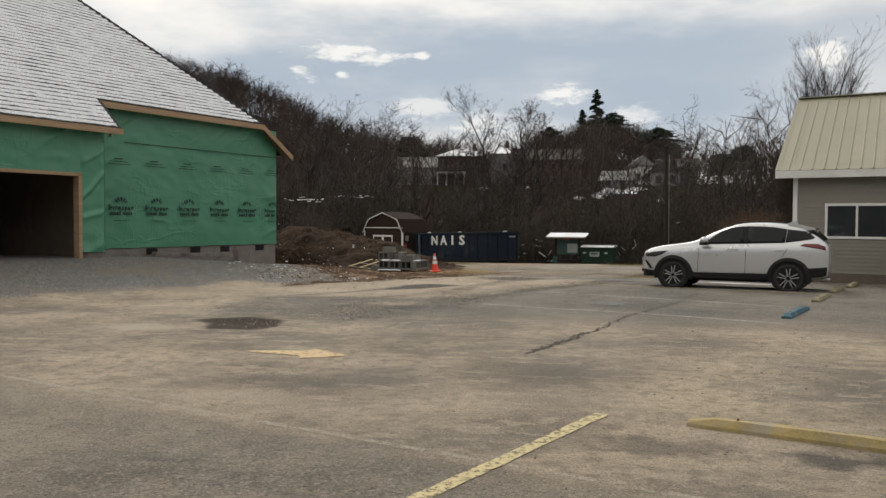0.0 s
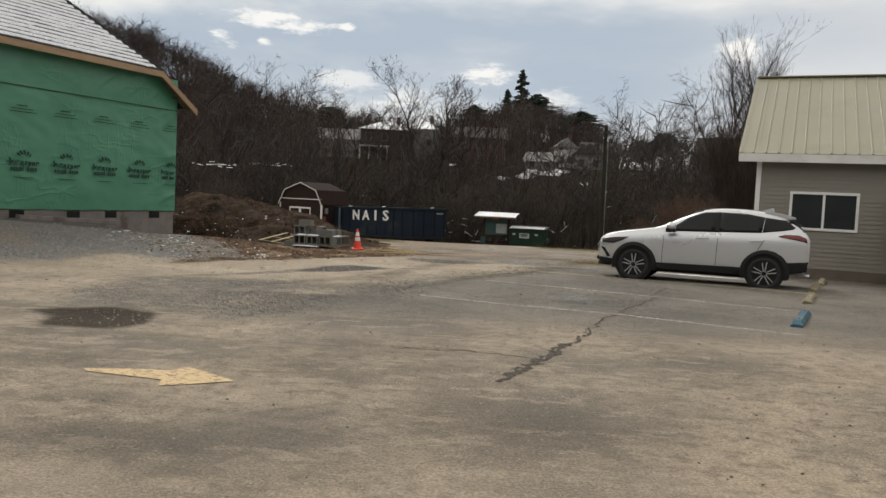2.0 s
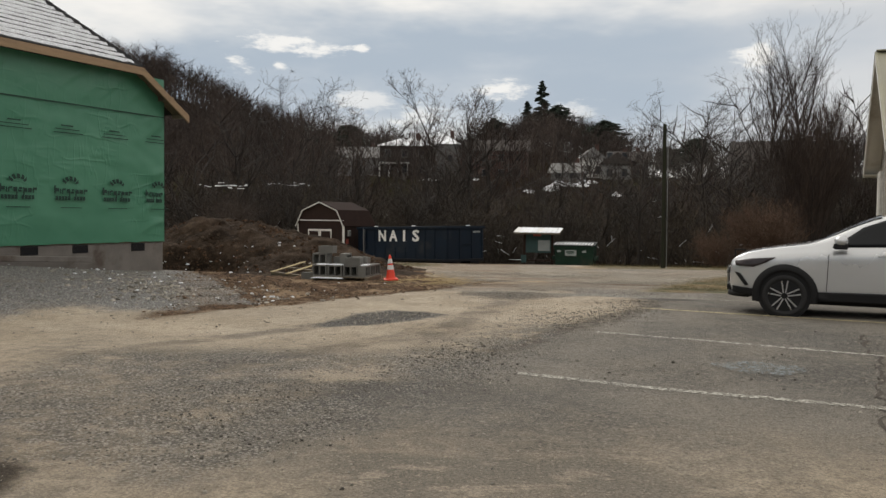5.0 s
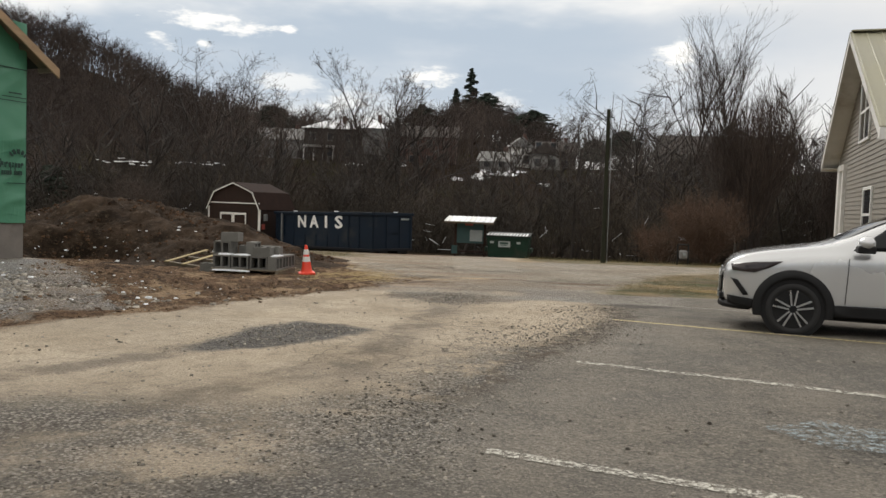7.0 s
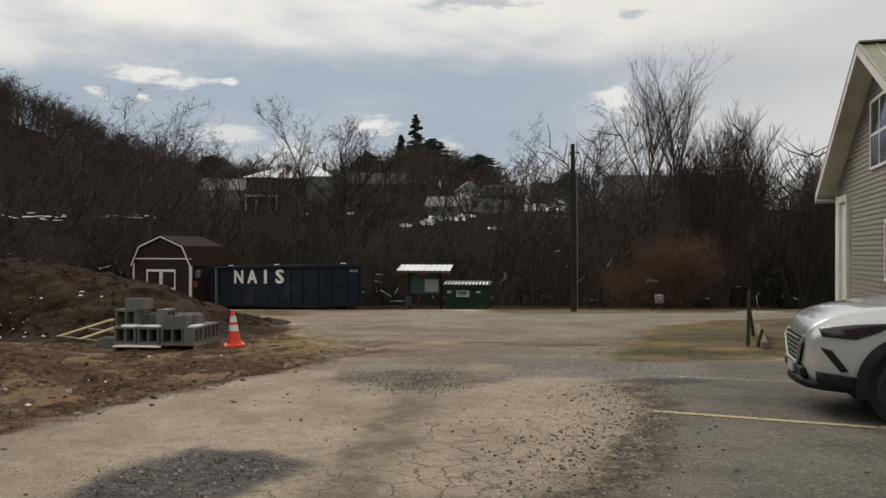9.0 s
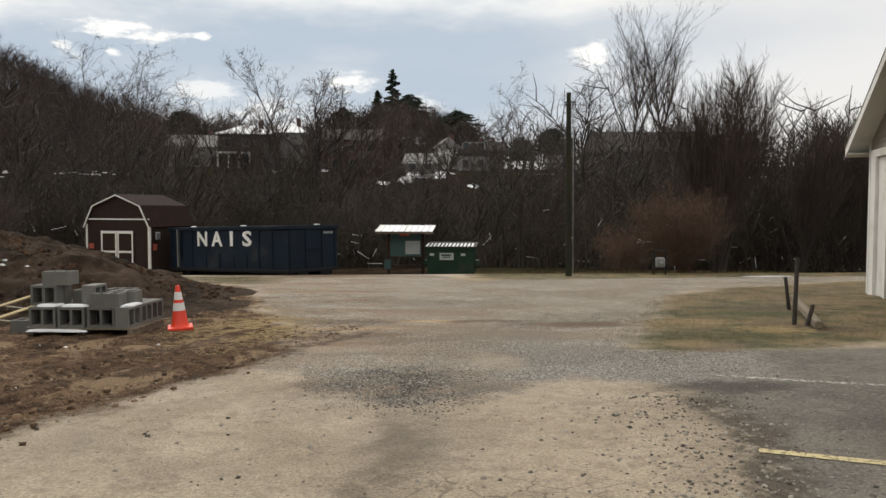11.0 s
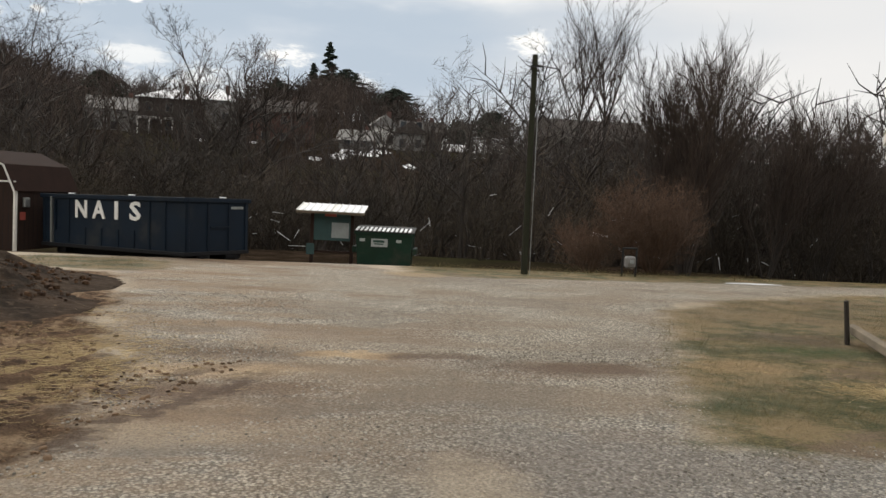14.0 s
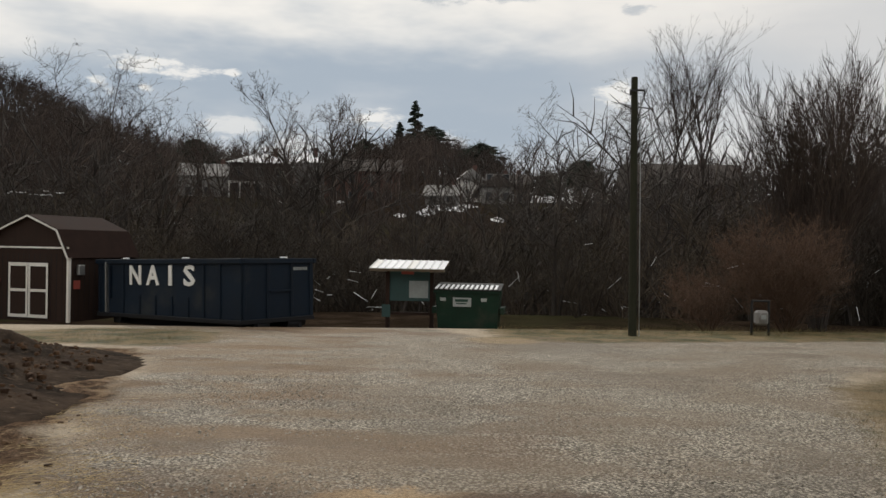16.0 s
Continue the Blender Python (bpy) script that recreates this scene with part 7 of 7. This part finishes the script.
# ---- snow scraps, posts by the drive ----
M["snow_scrap"] = M["snow"]
for k, (r, deg, rx, ry) in enumerate(((126, 2.0, 1.6, 2.6), (129, 3.6, 2.2, 2.4), (131, 2.6, 1.2, 3.0), (133, 4.6, 1.5, 3.0), (123, 0.4, 1.0, 1.6), (134, -6.8, 1.4, 2.4), (136, -3.6, 1.0, 2.2), (121, 6.6, 0.9, 1.6))):
    flat_patch("snow_patch", *at(r, deg), rx, ry, "snow_scrap", "patch of old snow on the far slope", 20 + k, 0.12)
# narrow white strip on the ground by the car, in the snow material
flat_patch("snow_patch", 5.9, 21.8, 1.1, 0.16, "snow_scrap", "thin white strip on the ground beside the parked car", 9, 0.016, radians(-30))
flat_patch("snow_patch", 12.3, 40.4, 0.9, 0.22, "snow_scrap", "thin scrap of old snow on the grass", 8, 0.02)


def build_snow_heap():
    vs, fs = [], []
    n, m = 20, 5
    for j in range(m + 1):
        for i in range(n):
            a = 2 * math.pi * i / n
            f = j / m
            r = math.cos(f * math.pi / 2) * (1 + 0.25 * noise.noise(Vector((math.cos(a) * 2, math.sin(a) * 2, f))))
            vs.append((1.1 * r * math.cos(a), 0.8 * r * math.sin(a), 0.95 * math.sin(f * math.pi / 2) - 0.1))
    for j in range(m):
        for i in range(n):
            k = (i + 1) % n
            fs.append((j * n + i, j * n + k, (j + 1) * n + k, (j + 1) * n + i))
    ob = link_mesh("snow_heap", vs, fs, M["snow"], smooth_faces=True)
    ob.matrix_basis = pose(-13.6, 37.5, z_at(-13.6, 37.5) + 0.15)
    tagged(ob, "melting heap of snow behind the soil", "snow heap")


build_snow_heap()


def build_posts():
    spots = ((6.05, 27.2, 1.04, 2), (6.12, 26.95, 0.34, 20), (7.2, 29.5, 0.62, -10))
    for x, y, h, tilt in spots:
        top = thing("fence_post", pose(x, y, z_at(x, y), 0, tilt, 20), "weathered short wooden post in the grass", "post", "posts in the grass")
        part("shaft", tube(bmesh.new(), (0, 0, -0.2), (0, 0, h), 0.036, 0.031, 8), M["bark"], top)
    log = thing("timber", pose(6.05, 26.5, z_at(6.05, 26.5) + 0.07, 0, -1, 67.5), "weathered grey timber lying by the posts", "timber")
    part("beam", boxes((0, 3.4, -0.055, 0.055, -0.07, 0.06), bevel=0.02), M["wood_old"], log)
    t = thing("timber", pose(-8.35 - 5.3 * U.x + 0.45 * V.x, 24.75 - 5.3 * U.y + 0.45 * V.y, z_at(-8.35 - 5.3 * U.x + 0.45 * V.x, 24.75 - 5.3 * U.y + 0.45 * V.y) + 0.10, 0, 3.0, 68.7), "grey plank lying along the wall foot", "timber")
    part("beam", boxes((0, 2.9, -0.08, 0.08, -0.06, 0.05), bevel=0.01), M["block"], t)


build_posts()


def scatter_snow():
    rng = random.Random(6)
    hill = lambda x, y: max(0.0, pile_height(x, y)) + 0.02
    spread("snow_scraps", pebble_shapes(6, 4, 0.4), SNOW_BITS, M["snow"], "small scraps of old snow and pale stones on the soil", "snow", hill)
    rows = []
    for _ in range(2600):
        a, q = rng.uniform(0, 6.3), math.sqrt(rng.random())
        x, y = -9.3 + 6.2 * q * math.cos(a), 33.0 + 5.0 * q * math.sin(a)
        if pile_height(x, y) > 0.05:
            rows.append((x, y, 0.02 + 0.045 * rng.random() ** 3, a))
    spread("soil_clods", pebble_shapes(6, 5, 0.9), rows, M["clods"], "clods of brown soil on the heap", "soil", hill)


scatter_snow()


# ---- parked car ----
def build_car():
    M["car_white"] = plain("pearl white car paint", (0.57, 0.58, 0.59), 0.28, metal=0.45, vary=0.03, scale=0.5, grain=5, bump=0, shift=0.0)
    M["car_white"].node_tree.nodes["Principled BSDF"].inputs["Coat Weight"].default_value = 1.0
    M["car_white"].node_tree.nodes["Principled BSDF"].inputs["Coat Roughness"].default_value = 0.04
    M["cladding"] = plain("black car plastic", (0.014, 0.014, 0.015), 0.6, grain=120)
    M["alloy"] = plain("machined alloy", (0.55, 0.56, 0.57), 0.3, metal=0.9, vary=0.1)
    M["tail_red"] = plain("red tail lamp", (0.12, 0.006, 0.008), 0.15, vary=0.2, bump=0)
    M["lamp_clear"] = plain("dark clear headlamp", (0.05, 0.04, 0.042), 0.08, metal=0.2, vary=0.3, bump=0)
    d = Vector((4.015 - 6.447, 19.366 - 18.545, 0)).normalized()   # towards the nose
    away = Vector((-d.y, d.x, 0))
    if away.y < 0:
        away = -away
    mid = Vector(((4.015 + 6.447) / 2, (19.366 + 18.545) / 2, 0)) + away * 0.78
    m = Matrix(((-d.x, away.x, 0, mid.x), (-d.y, away.y, 0, mid.y), (0, 0, 1, z_at(mid.x, mid.y)), (0, 0, 0, 1)))
    top = thing("parked_car", m, "white small crossover car with black wheel-arch cladding", "car")
    # stations along the car: x (nose at -2.12), sill, shoulder, roof height, half widths at sill, shoulder, roof
    S = [(-2.12, 0.40, 0.67, 0.74, 0.50, 0.56, 0.50), (-2.06, 0.30, 0.79, 0.88, 0.68, 0.72, 0.60), (-1.85, 0.26, 0.89, 0.985, 0.80, 0.82, 0.66), (-1.45, 0.24, 0.95, 1.055, 0.84, 0.865, 0.70), (-1.05, 0.24, 0.99, 1.11, 0.855, 0.88, 0.72),
         (-0.82, 0.24, 1.01, 1.15, 0.86, 0.885, 0.70), (-0.40, 0.24, 1.025, 1.375, 0.86, 0.885, 0.62), (-0.05, 0.24, 1.04, 1.525, 0.86, 0.885, 0.58), (0.28, 0.24, 1.05, 1.59, 0.86, 0.885, 0.57), (0.80, 0.24, 1.065, 1.598, 0.86, 0.885, 0.565),
         (1.25, 0.25, 1.08, 1.565, 0.86, 0.885, 0.555), (1.55, 0.27, 1.09, 1.505, 0.85, 0.875, 0.54), (1.80, 0.30, 1.09, 1.385, 0.83, 0.85, 0.54), (2.02, 0.34, 1.06, 1.17, 0.78, 0.80, 0.60), (2.12, 0.42, 0.97, 1.03, 0.70, 0.72, 0.60)]
    rings = []
    for x, zs, zb, zr, ws, wb, wr in S:
        c = min(1.0, (zr - zb) / 0.25)
        half = [(0.0, zs), (ws * 0.8, zs), (ws, zs + 0.06), (ws + (wb - ws) * 0.5, zs + (zb - zs) * 0.35), (wb, zs + (zb - zs) * 0.72), (wb - 0.015, zb - 0.03), (wb - 0.05, zb), (wb - 0.05 + (wr - wb + 0.05) * 0.55, zb + (zr - zb) * 0.55), (wr + 0.03, zr - 0.05 * c), (wr * 0.8, zr - 0.008), (0.0, zr + 0.015 * c)]
        rings.append([(x, -w, z) for w, z in half] + [(x, w, z) for w, z in half[-2:0:-1]])
    bm = bmesh.new()
    vr = [[bm.verts.new(p) for p in r] for r in rings]
    n = len(vr[0])
    for r, s in zip(vr, vr[1:]):
        for k in range(n):
            j = (k + 1) % n
            bm.faces.new((r[k], r[j], s[j], s[k]))
    bm.faces.new(vr[0][::-1]), bm.faces.new(vr[-1])
    # wheel wells: take away the skirt faces near the wheels
    body = part("body", bm, M["car_white"], top, "pearl white bodywork", True)
    sub = body.modifiers.new("round", "SUBSURF")
    sub.levels = sub.render_levels = 2

    def skin(x, z):
        """Half width of the body at x and height z, by the stations."""
        xs = [s[0] for s in S]
        v = [np.interp(x, xs, [s[k] for s in S]) for k in range(1, 7)]
        zs, zb, zr, ws, wb, wr = v
        return float(np.interp(z, [zs + 0.06, zs + (zb - zs) * 0.35, zs + (zb - zs) * 0.72, zb - 0.03, zb, zb + (zr - zb) * 0.55, zr - 0.05, zr], [ws, ws + (wb - ws) * 0.5, wb, wb - 0.015, wb - 0.05, wb - 0.05 + (wr - wb + 0.05) * 0.55, wr + 0.03, wr * 0.8]))

    def panel(name, outline, mat, out, label="", parent=None, inset=0.02):
        """A thin panel that follows the body's flank, on both sides."""
        for s in (-1, 1):
            b = bmesh.new()
            c = (sum(p[0] for p in outline) / len(outline), sum(p[1] for p in outline) / len(outline))
            dense = []
            for p, q in zip(outline, outline[1:] + outline[:1]):
                k = max(1, int(math.dist(p, q) / 0.12))
                dense += [(p[0] + (q[0] - p[0]) * i / k, p[1] + (q[1] - p[1]) * i / k) for i in range(k)]
            rows = []
            for f, lift in ((1.0, out - inset), (0.985, out), (0.66, out), (0.33, out)):
                rows.append([b.verts.new((c[0] + (x - c[0]) * f, s * (skin(c[0] + (x - c[0]) * f, c[1] + (z - c[1]) * f) + lift), c[1] + (z - c[1]) * f)) for x, z in dense])
            mid_v = b.verts.new((c[0], s * (skin(*c) + out), c[1]))
            k = len(dense)
            for r, q in zip(rows, rows[1:]):
                for i in range(k):
                    b.faces.new((r[i], r[(i + 1) % k], q[(i + 1) % k], q[i]))
            for i in range(k):
                b.faces.new((rows[-1][i], rows[-1][(i + 1) % k], mid_v))
            part(name, b, M[mat], parent or top, label, True)

    # side glass, pillars, cladding
    M["car_glass"] = glass_dark("tinted car glass", (0.006, 0.007, 0.008))
    M["car_glass"].node_tree.nodes["Principled BSDF"].inputs["Specular IOR Level"].default_value = 0.22
    M["cladding"].node_tree.nodes["Principled BSDF"].inputs["Specular IOR Level"].default_value = 0.2
    panel("side_window", [(-0.66, 1.065), (0.30, 1.09), (0.34, 1.50), (0.08, 1.49), (-0.24, 1.37)], "car_glass", 0.006, "dark front side glass")
    panel("side_window", [(0.38, 1.095), (1.20, 1.125), (1.24, 1.44), (0.9, 1.495), (0.40, 1.505)], "car_glass", 0.006, "dark rear side glass")
    panel("pillar_cover", [(0.29, 1.09), (0.39, 1.09), (0.41, 1.505), (0.33, 1.505)], "cladding", 0.005, "black door pillar")
    panel("quarter_glass", [(1.20, 1.13), (1.60, 1.19), (1.90, 1.25), (1.74, 1.385), (1.24, 1.44)], "cladding", 0.005, "black rear pillar panel")
    panel("sill_cladding", [(-0.95, 0.26), (0.95, 0.26), (0.95, 0.42), (-0.95, 0.40)], "cladding", 0.02, "black sill cladding")
    panel("bumper_cladding", [(1.60, 0.32), (2.06, 0.40), (2.08, 0.60), (1.62, 0.56)], "cladding", 0.02, "black rear bumper cladding")
    panel("bumper_cladding", [(-2.04, 0.34), (-1.60, 0.28), (-1.62, 0.40), (-2.05, 0.44)], "cladding", 0.02, "black front bumper lip")
    panel("tail_light", [(1.50, 1.075), (1.95, 1.0), (2.04, 0.97), (2.03, 1.06), (1.88, 1.12), (1.62, 1.12)], "tail_red", 0.012, "red tail lamp")
    panel("headlight", [(-2.0, 0.755), (-1.74, 0.745), (-1.55, 0.82), (-1.42, 0.90), (-1.75, 0.875), (-2.02, 0.83)], "lamp_clear", 0.012, "dark slanted headlamp")
    panel("fog_light_trim", [(-2.02, 0.66), (-1.93, 0.64), (-1.80, 0.46), (-1.86, 0.45)], "cladding", 0.012, "black bumper slot")
    for x0, x1 in ((-0.05, 0.2), (0.98, 1.22)):
        panel("door_handle", [(x0, 0.945), (x1, 0.955), (x1, 0.985), (x0, 0.975)], "car_white", 0.03, "white door handle")
    for pts in ([(-0.72, 0.42), (-0.71, 0.42), (-0.69, 0.97), (-0.70, 0.97)], [(0.345, 0.42), (0.355, 0.42), (0.375, 0.98), (0.365, 0.98)], [(1.0, 0.55), (1.01, 0.55), (1.26, 1.0), (1.25, 1.0)]):
        panel("door_gap", pts, "cladding", 0.003, inset=0.0)
    # wheels and arches
    for sx in (-1.285, 1.285):
        for s in (-1, 1):
            y = s * 0.80
            wheel = thing("wheel", pose(sx, y, 0.325), "", "")
            wheel.parent = top
            for key in ("label", "category"):
                if key in wheel:
                    del wheel[key]
            b = bmesh.new()
            prof = [(0.235, -0.10), (0.30, -0.105), (0.322, -0.08), (0.325, 0.0), (0.322, 0.08), (0.30, 0.105), (0.235, 0.10)]
            k = 36
            vv = [[b.verts.new((r * math.cos(2 * math.pi * i / k), yy, r * math.sin(2 * math.pi * i / k))) for r, yy in prof] for i in range(k)]
            for i in range(k):
                for j in range(len(prof)):
                    q = (j + 1) % len(prof)
                    b.faces.new((vv[i][j], vv[i][q], vv[(i + 1) % k][q], vv[(i + 1) % k][j]))
            part("tyre", b, M["rubber"], wheel, "black tyre", True)
            b = tube(bmesh.new(), (0, s * 0.02, 0), (0, s * 0.094, 0), 0.238, n=32)
            part("rim_well", b, M["cladding"], wheel, "dark wheel well")
            b = bmesh.new()
            for a in range(5):
                for off in (-0.16, 0.16):
                    t = 2 * math.pi * a / 5 + math.pi / 2 + off * 2.2
                    e = 2 * math.pi * a / 5 + math.pi / 2 + off * 1.15
                    p0, p1 = (0.045 * math.cos(t), 0.045 * math.sin(t)), (0.232 * math.cos(e), 0.232 * math.sin(e))
                    nx, nz = -(p1[1] - p0[1]), (p1[0] - p0[0])
                    ll = math.hypot(nx, nz)
                    nx, nz = nx / ll * 0.009, nz / ll * 0.009
                    prism(b, [(p0[0] - nx, p0[1] - nz), (p1[0] - nx * 1.2, p1[1] - nz * 1.2), (p1[0] + nx * 1.2, p1[1] + nz * 1.2), (p0[0] + nx, p0[1] + nz)], s * 0.09, s * 0.116)
            part("rim", b, M["alloy"], wheel, "machined twin-spoke alloy rim")
            # arch lip
            b = bmesh.new()
            k = 22
            ring = []
            for i in range(k + 1):
                a = math.radians(-14 + 208 * i / k)
                row = []
                for r, yy in ((0.36, 0.78), (0.36, 0.915), (0.39, 0.92), (0.45, 0.905), (0.468, 0.86)):
                    row.append(b.verts.new((r * math.cos(a), s * yy, r * math.sin(a))))
                ring.append(row)
            for p, q in zip(ring, ring[1:]):
                for j in range(4):
                    b.faces.new((p[j], p[j + 1], q[j + 1], q[j]))
            arch = part("wheel_arch", b, M["cladding"], top, "black wheel-arch cladding", True)
            arch.matrix_basis = pose(sx, 0, 0.335)
            b = tube(bmesh.new(), (0, s * 0.60, 0), (0, s * 0.892, 0), 0.375, n=30)
            well = part("wheel_well", b, M["cladding"], top, "dark wheel well", False)
            well.matrix_basis = pose(sx, 0, 0.335)
    # mirrors
    for s in (-1, 1):
        b = bmesh.new()
        bmesh.ops.create_uvsphere(b, u_segments=14, v_segments=8, radius=1.0, matrix=Matrix.Translation((-0.54, s * 1.0, 1.17)) @ Matrix.Diagonal((0.10, 0.14, 0.085, 1)))
        mir = part("wing_mirror", b, M["car_white"], top, "white wing mirror with black base", True)
        part("mirror_base", boxes((-0.64, -0.45, s * 0.98 - 0.12, s * 0.98 + 0.11, 1.05, 1.135), bevel=0.015), M["cladding"], mir)
    # windscreen, rear glass, grille, spoiler, plate
    b = bmesh.new()
    for xa, xb in ((-0.78, 0.02),):
        rows = []
        for f in np.linspace(0, 1, 6):
            x = xa + (xb - xa) * f
            zr = np.interp(x, [q[0] for q in S], [q[3] for q in S]) + 0.012
            w = np.interp(x, [q[0] for q in S], [q[6] for q in S]) * 0.80
            rows.append([b.verts.new((x, w * t, zr + 0.012 - 0.03 * abs(t) ** 2)) for t in np.linspace(-1, 1, 9)])
        for p, q in zip(rows, rows[1:]):
            for j in range(8):
                b.faces.new((p[j], p[j + 1], q[j + 1], q[j]))
    part("windscreen", b, M["car_glass"], top, "dark windscreen", True)
    b = bmesh.new()
    rows = []
    for f in np.linspace(0, 1, 4):
        x = 1.70 + 0.30 * f
        zr = np.interp(x, [q[0] for q in S], [q[3] for q in S])
        rows.append([b.verts.new((x + 0.02, 0.50 * t * (1 + 0.15 * f), zr + 0.012)) for t in np.linspace(-1, 1, 7)])
    for p, q in zip(rows, rows[1:]):
        for j in range(6):
            b.faces.new((p[j], p[j + 1], q[j + 1], q[j]))
    part("rear_window", b, M["car_glass"], top, "dark rear glass", True)
    part("spoiler", prism(bmesh.new(), [(1.22, 1.572), (1.55, 1.535), (1.80, 1.465), (1.81, 1.43), (1.60, 1.42), (1.30, 1.51)], -0.53, 0.53), M["car_white"], top, "white roof spoiler")
    part("antenna_fin", prism(bmesh.new(), [(1.15, 1.57), (1.40, 1.55), (1.38, 1.645)], -0.02, 0.02), M["car_white"], top, "white antenna fin")
    across = Matrix(((0, 1, 0, 0), (1, 0, 0, 0), (0, 0, 1, 0), (0, 0, 0, 1)))
    b = prism(bmesh.new(), [(-0.40, 0.73), (-0.44, 0.66), (-0.28, 0.47), (0.28, 0.47), (0.44, 0.66), (0.40, 0.73)], -2.135, -1.98)
    b.transform(across)
    bmesh.ops.recalc_face_normals(b, faces=b.faces[:])
    grille = part("grille", b, M["cladding"], top, "black shield-shaped grille")
    for k in range(5):
        w = float(np.interp(0.52 + 0.045 * k, [0.47, 0.66, 0.73], [0.28, 0.44, 0.40])) - 0.03
        part("slat", boxes((-2.15, -2.13, -w, w, 0.513 + 0.045 * k, 0.525 + 0.045 * k)), M["steel"], grille, "grey grille slat")
    for s in (-1, 1):
        b = bmesh.new()
        for p, q in (((0.0, 0.462), (0.28, 0.462)), ((0.28, 0.462), (0.45, 0.66)), ((0.45, 0.66), (0.47, 0.735))):
            tube(b, (-2.14, s * p[0], p[1]), (-2.11 if q[1] > 0.7 else -2.14, s * q[0], q[1]), 0.016, n=6)
        part("grille_wing", b, M["alloy"], grille, "bright grille surround")
    b = bmesh.new()
    rim = [(-1.80, 0.80), (-1.98, 0.72), (-2.10, 0.55), (-2.15, 0.30), (-2.16, 0.0)]
    rim += [(x, -y) for x, y in rim[-2::-1]]
    low = [b.verts.new((x, y, 0.27)) for x, y in rim]
    high = [b.verts.new((x + 0.02, y, 0.345)) for x, y in rim]
    back = [b.verts.new((x + 0.22, y * 0.8, 0.345)) for x, y in rim]
    for k in range(len(rim) - 1):
        b.faces.new((low[k], low[k + 1], high[k + 1], high[k]))
        b.faces.new((high[k], high[k + 1], back[k + 1], back[k]))
        b.faces.new((low[k + 1], low[k], back[k], back[k + 1]))
    part("front_lip", b, M["cladding"], top, "black front bumper lip", True)
    part("number_plate", boxes((-2.165, -2.14, -0.15, 0.15, 0.36, 0.44)), M["paper"], top, "pale plate")
    part("lower_intake", boxes((-2.145, -2.0, -0.5, 0.5, 0.355, 0.445), bevel=0.015), M["cladding"], top, "black lower air intake")
    part("underbody", boxes((-1.7, 1.7, -0.7, 0.7, 0.2, 0.4)), M["cladding"], top, "dark underbody")
    part("tail_pipe", tube(bmesh.new(), (1.9, -0.45, 0.30), (2.12, -0.45, 0.30), 0.035, n=12), M["alloy"], top)


build_car()
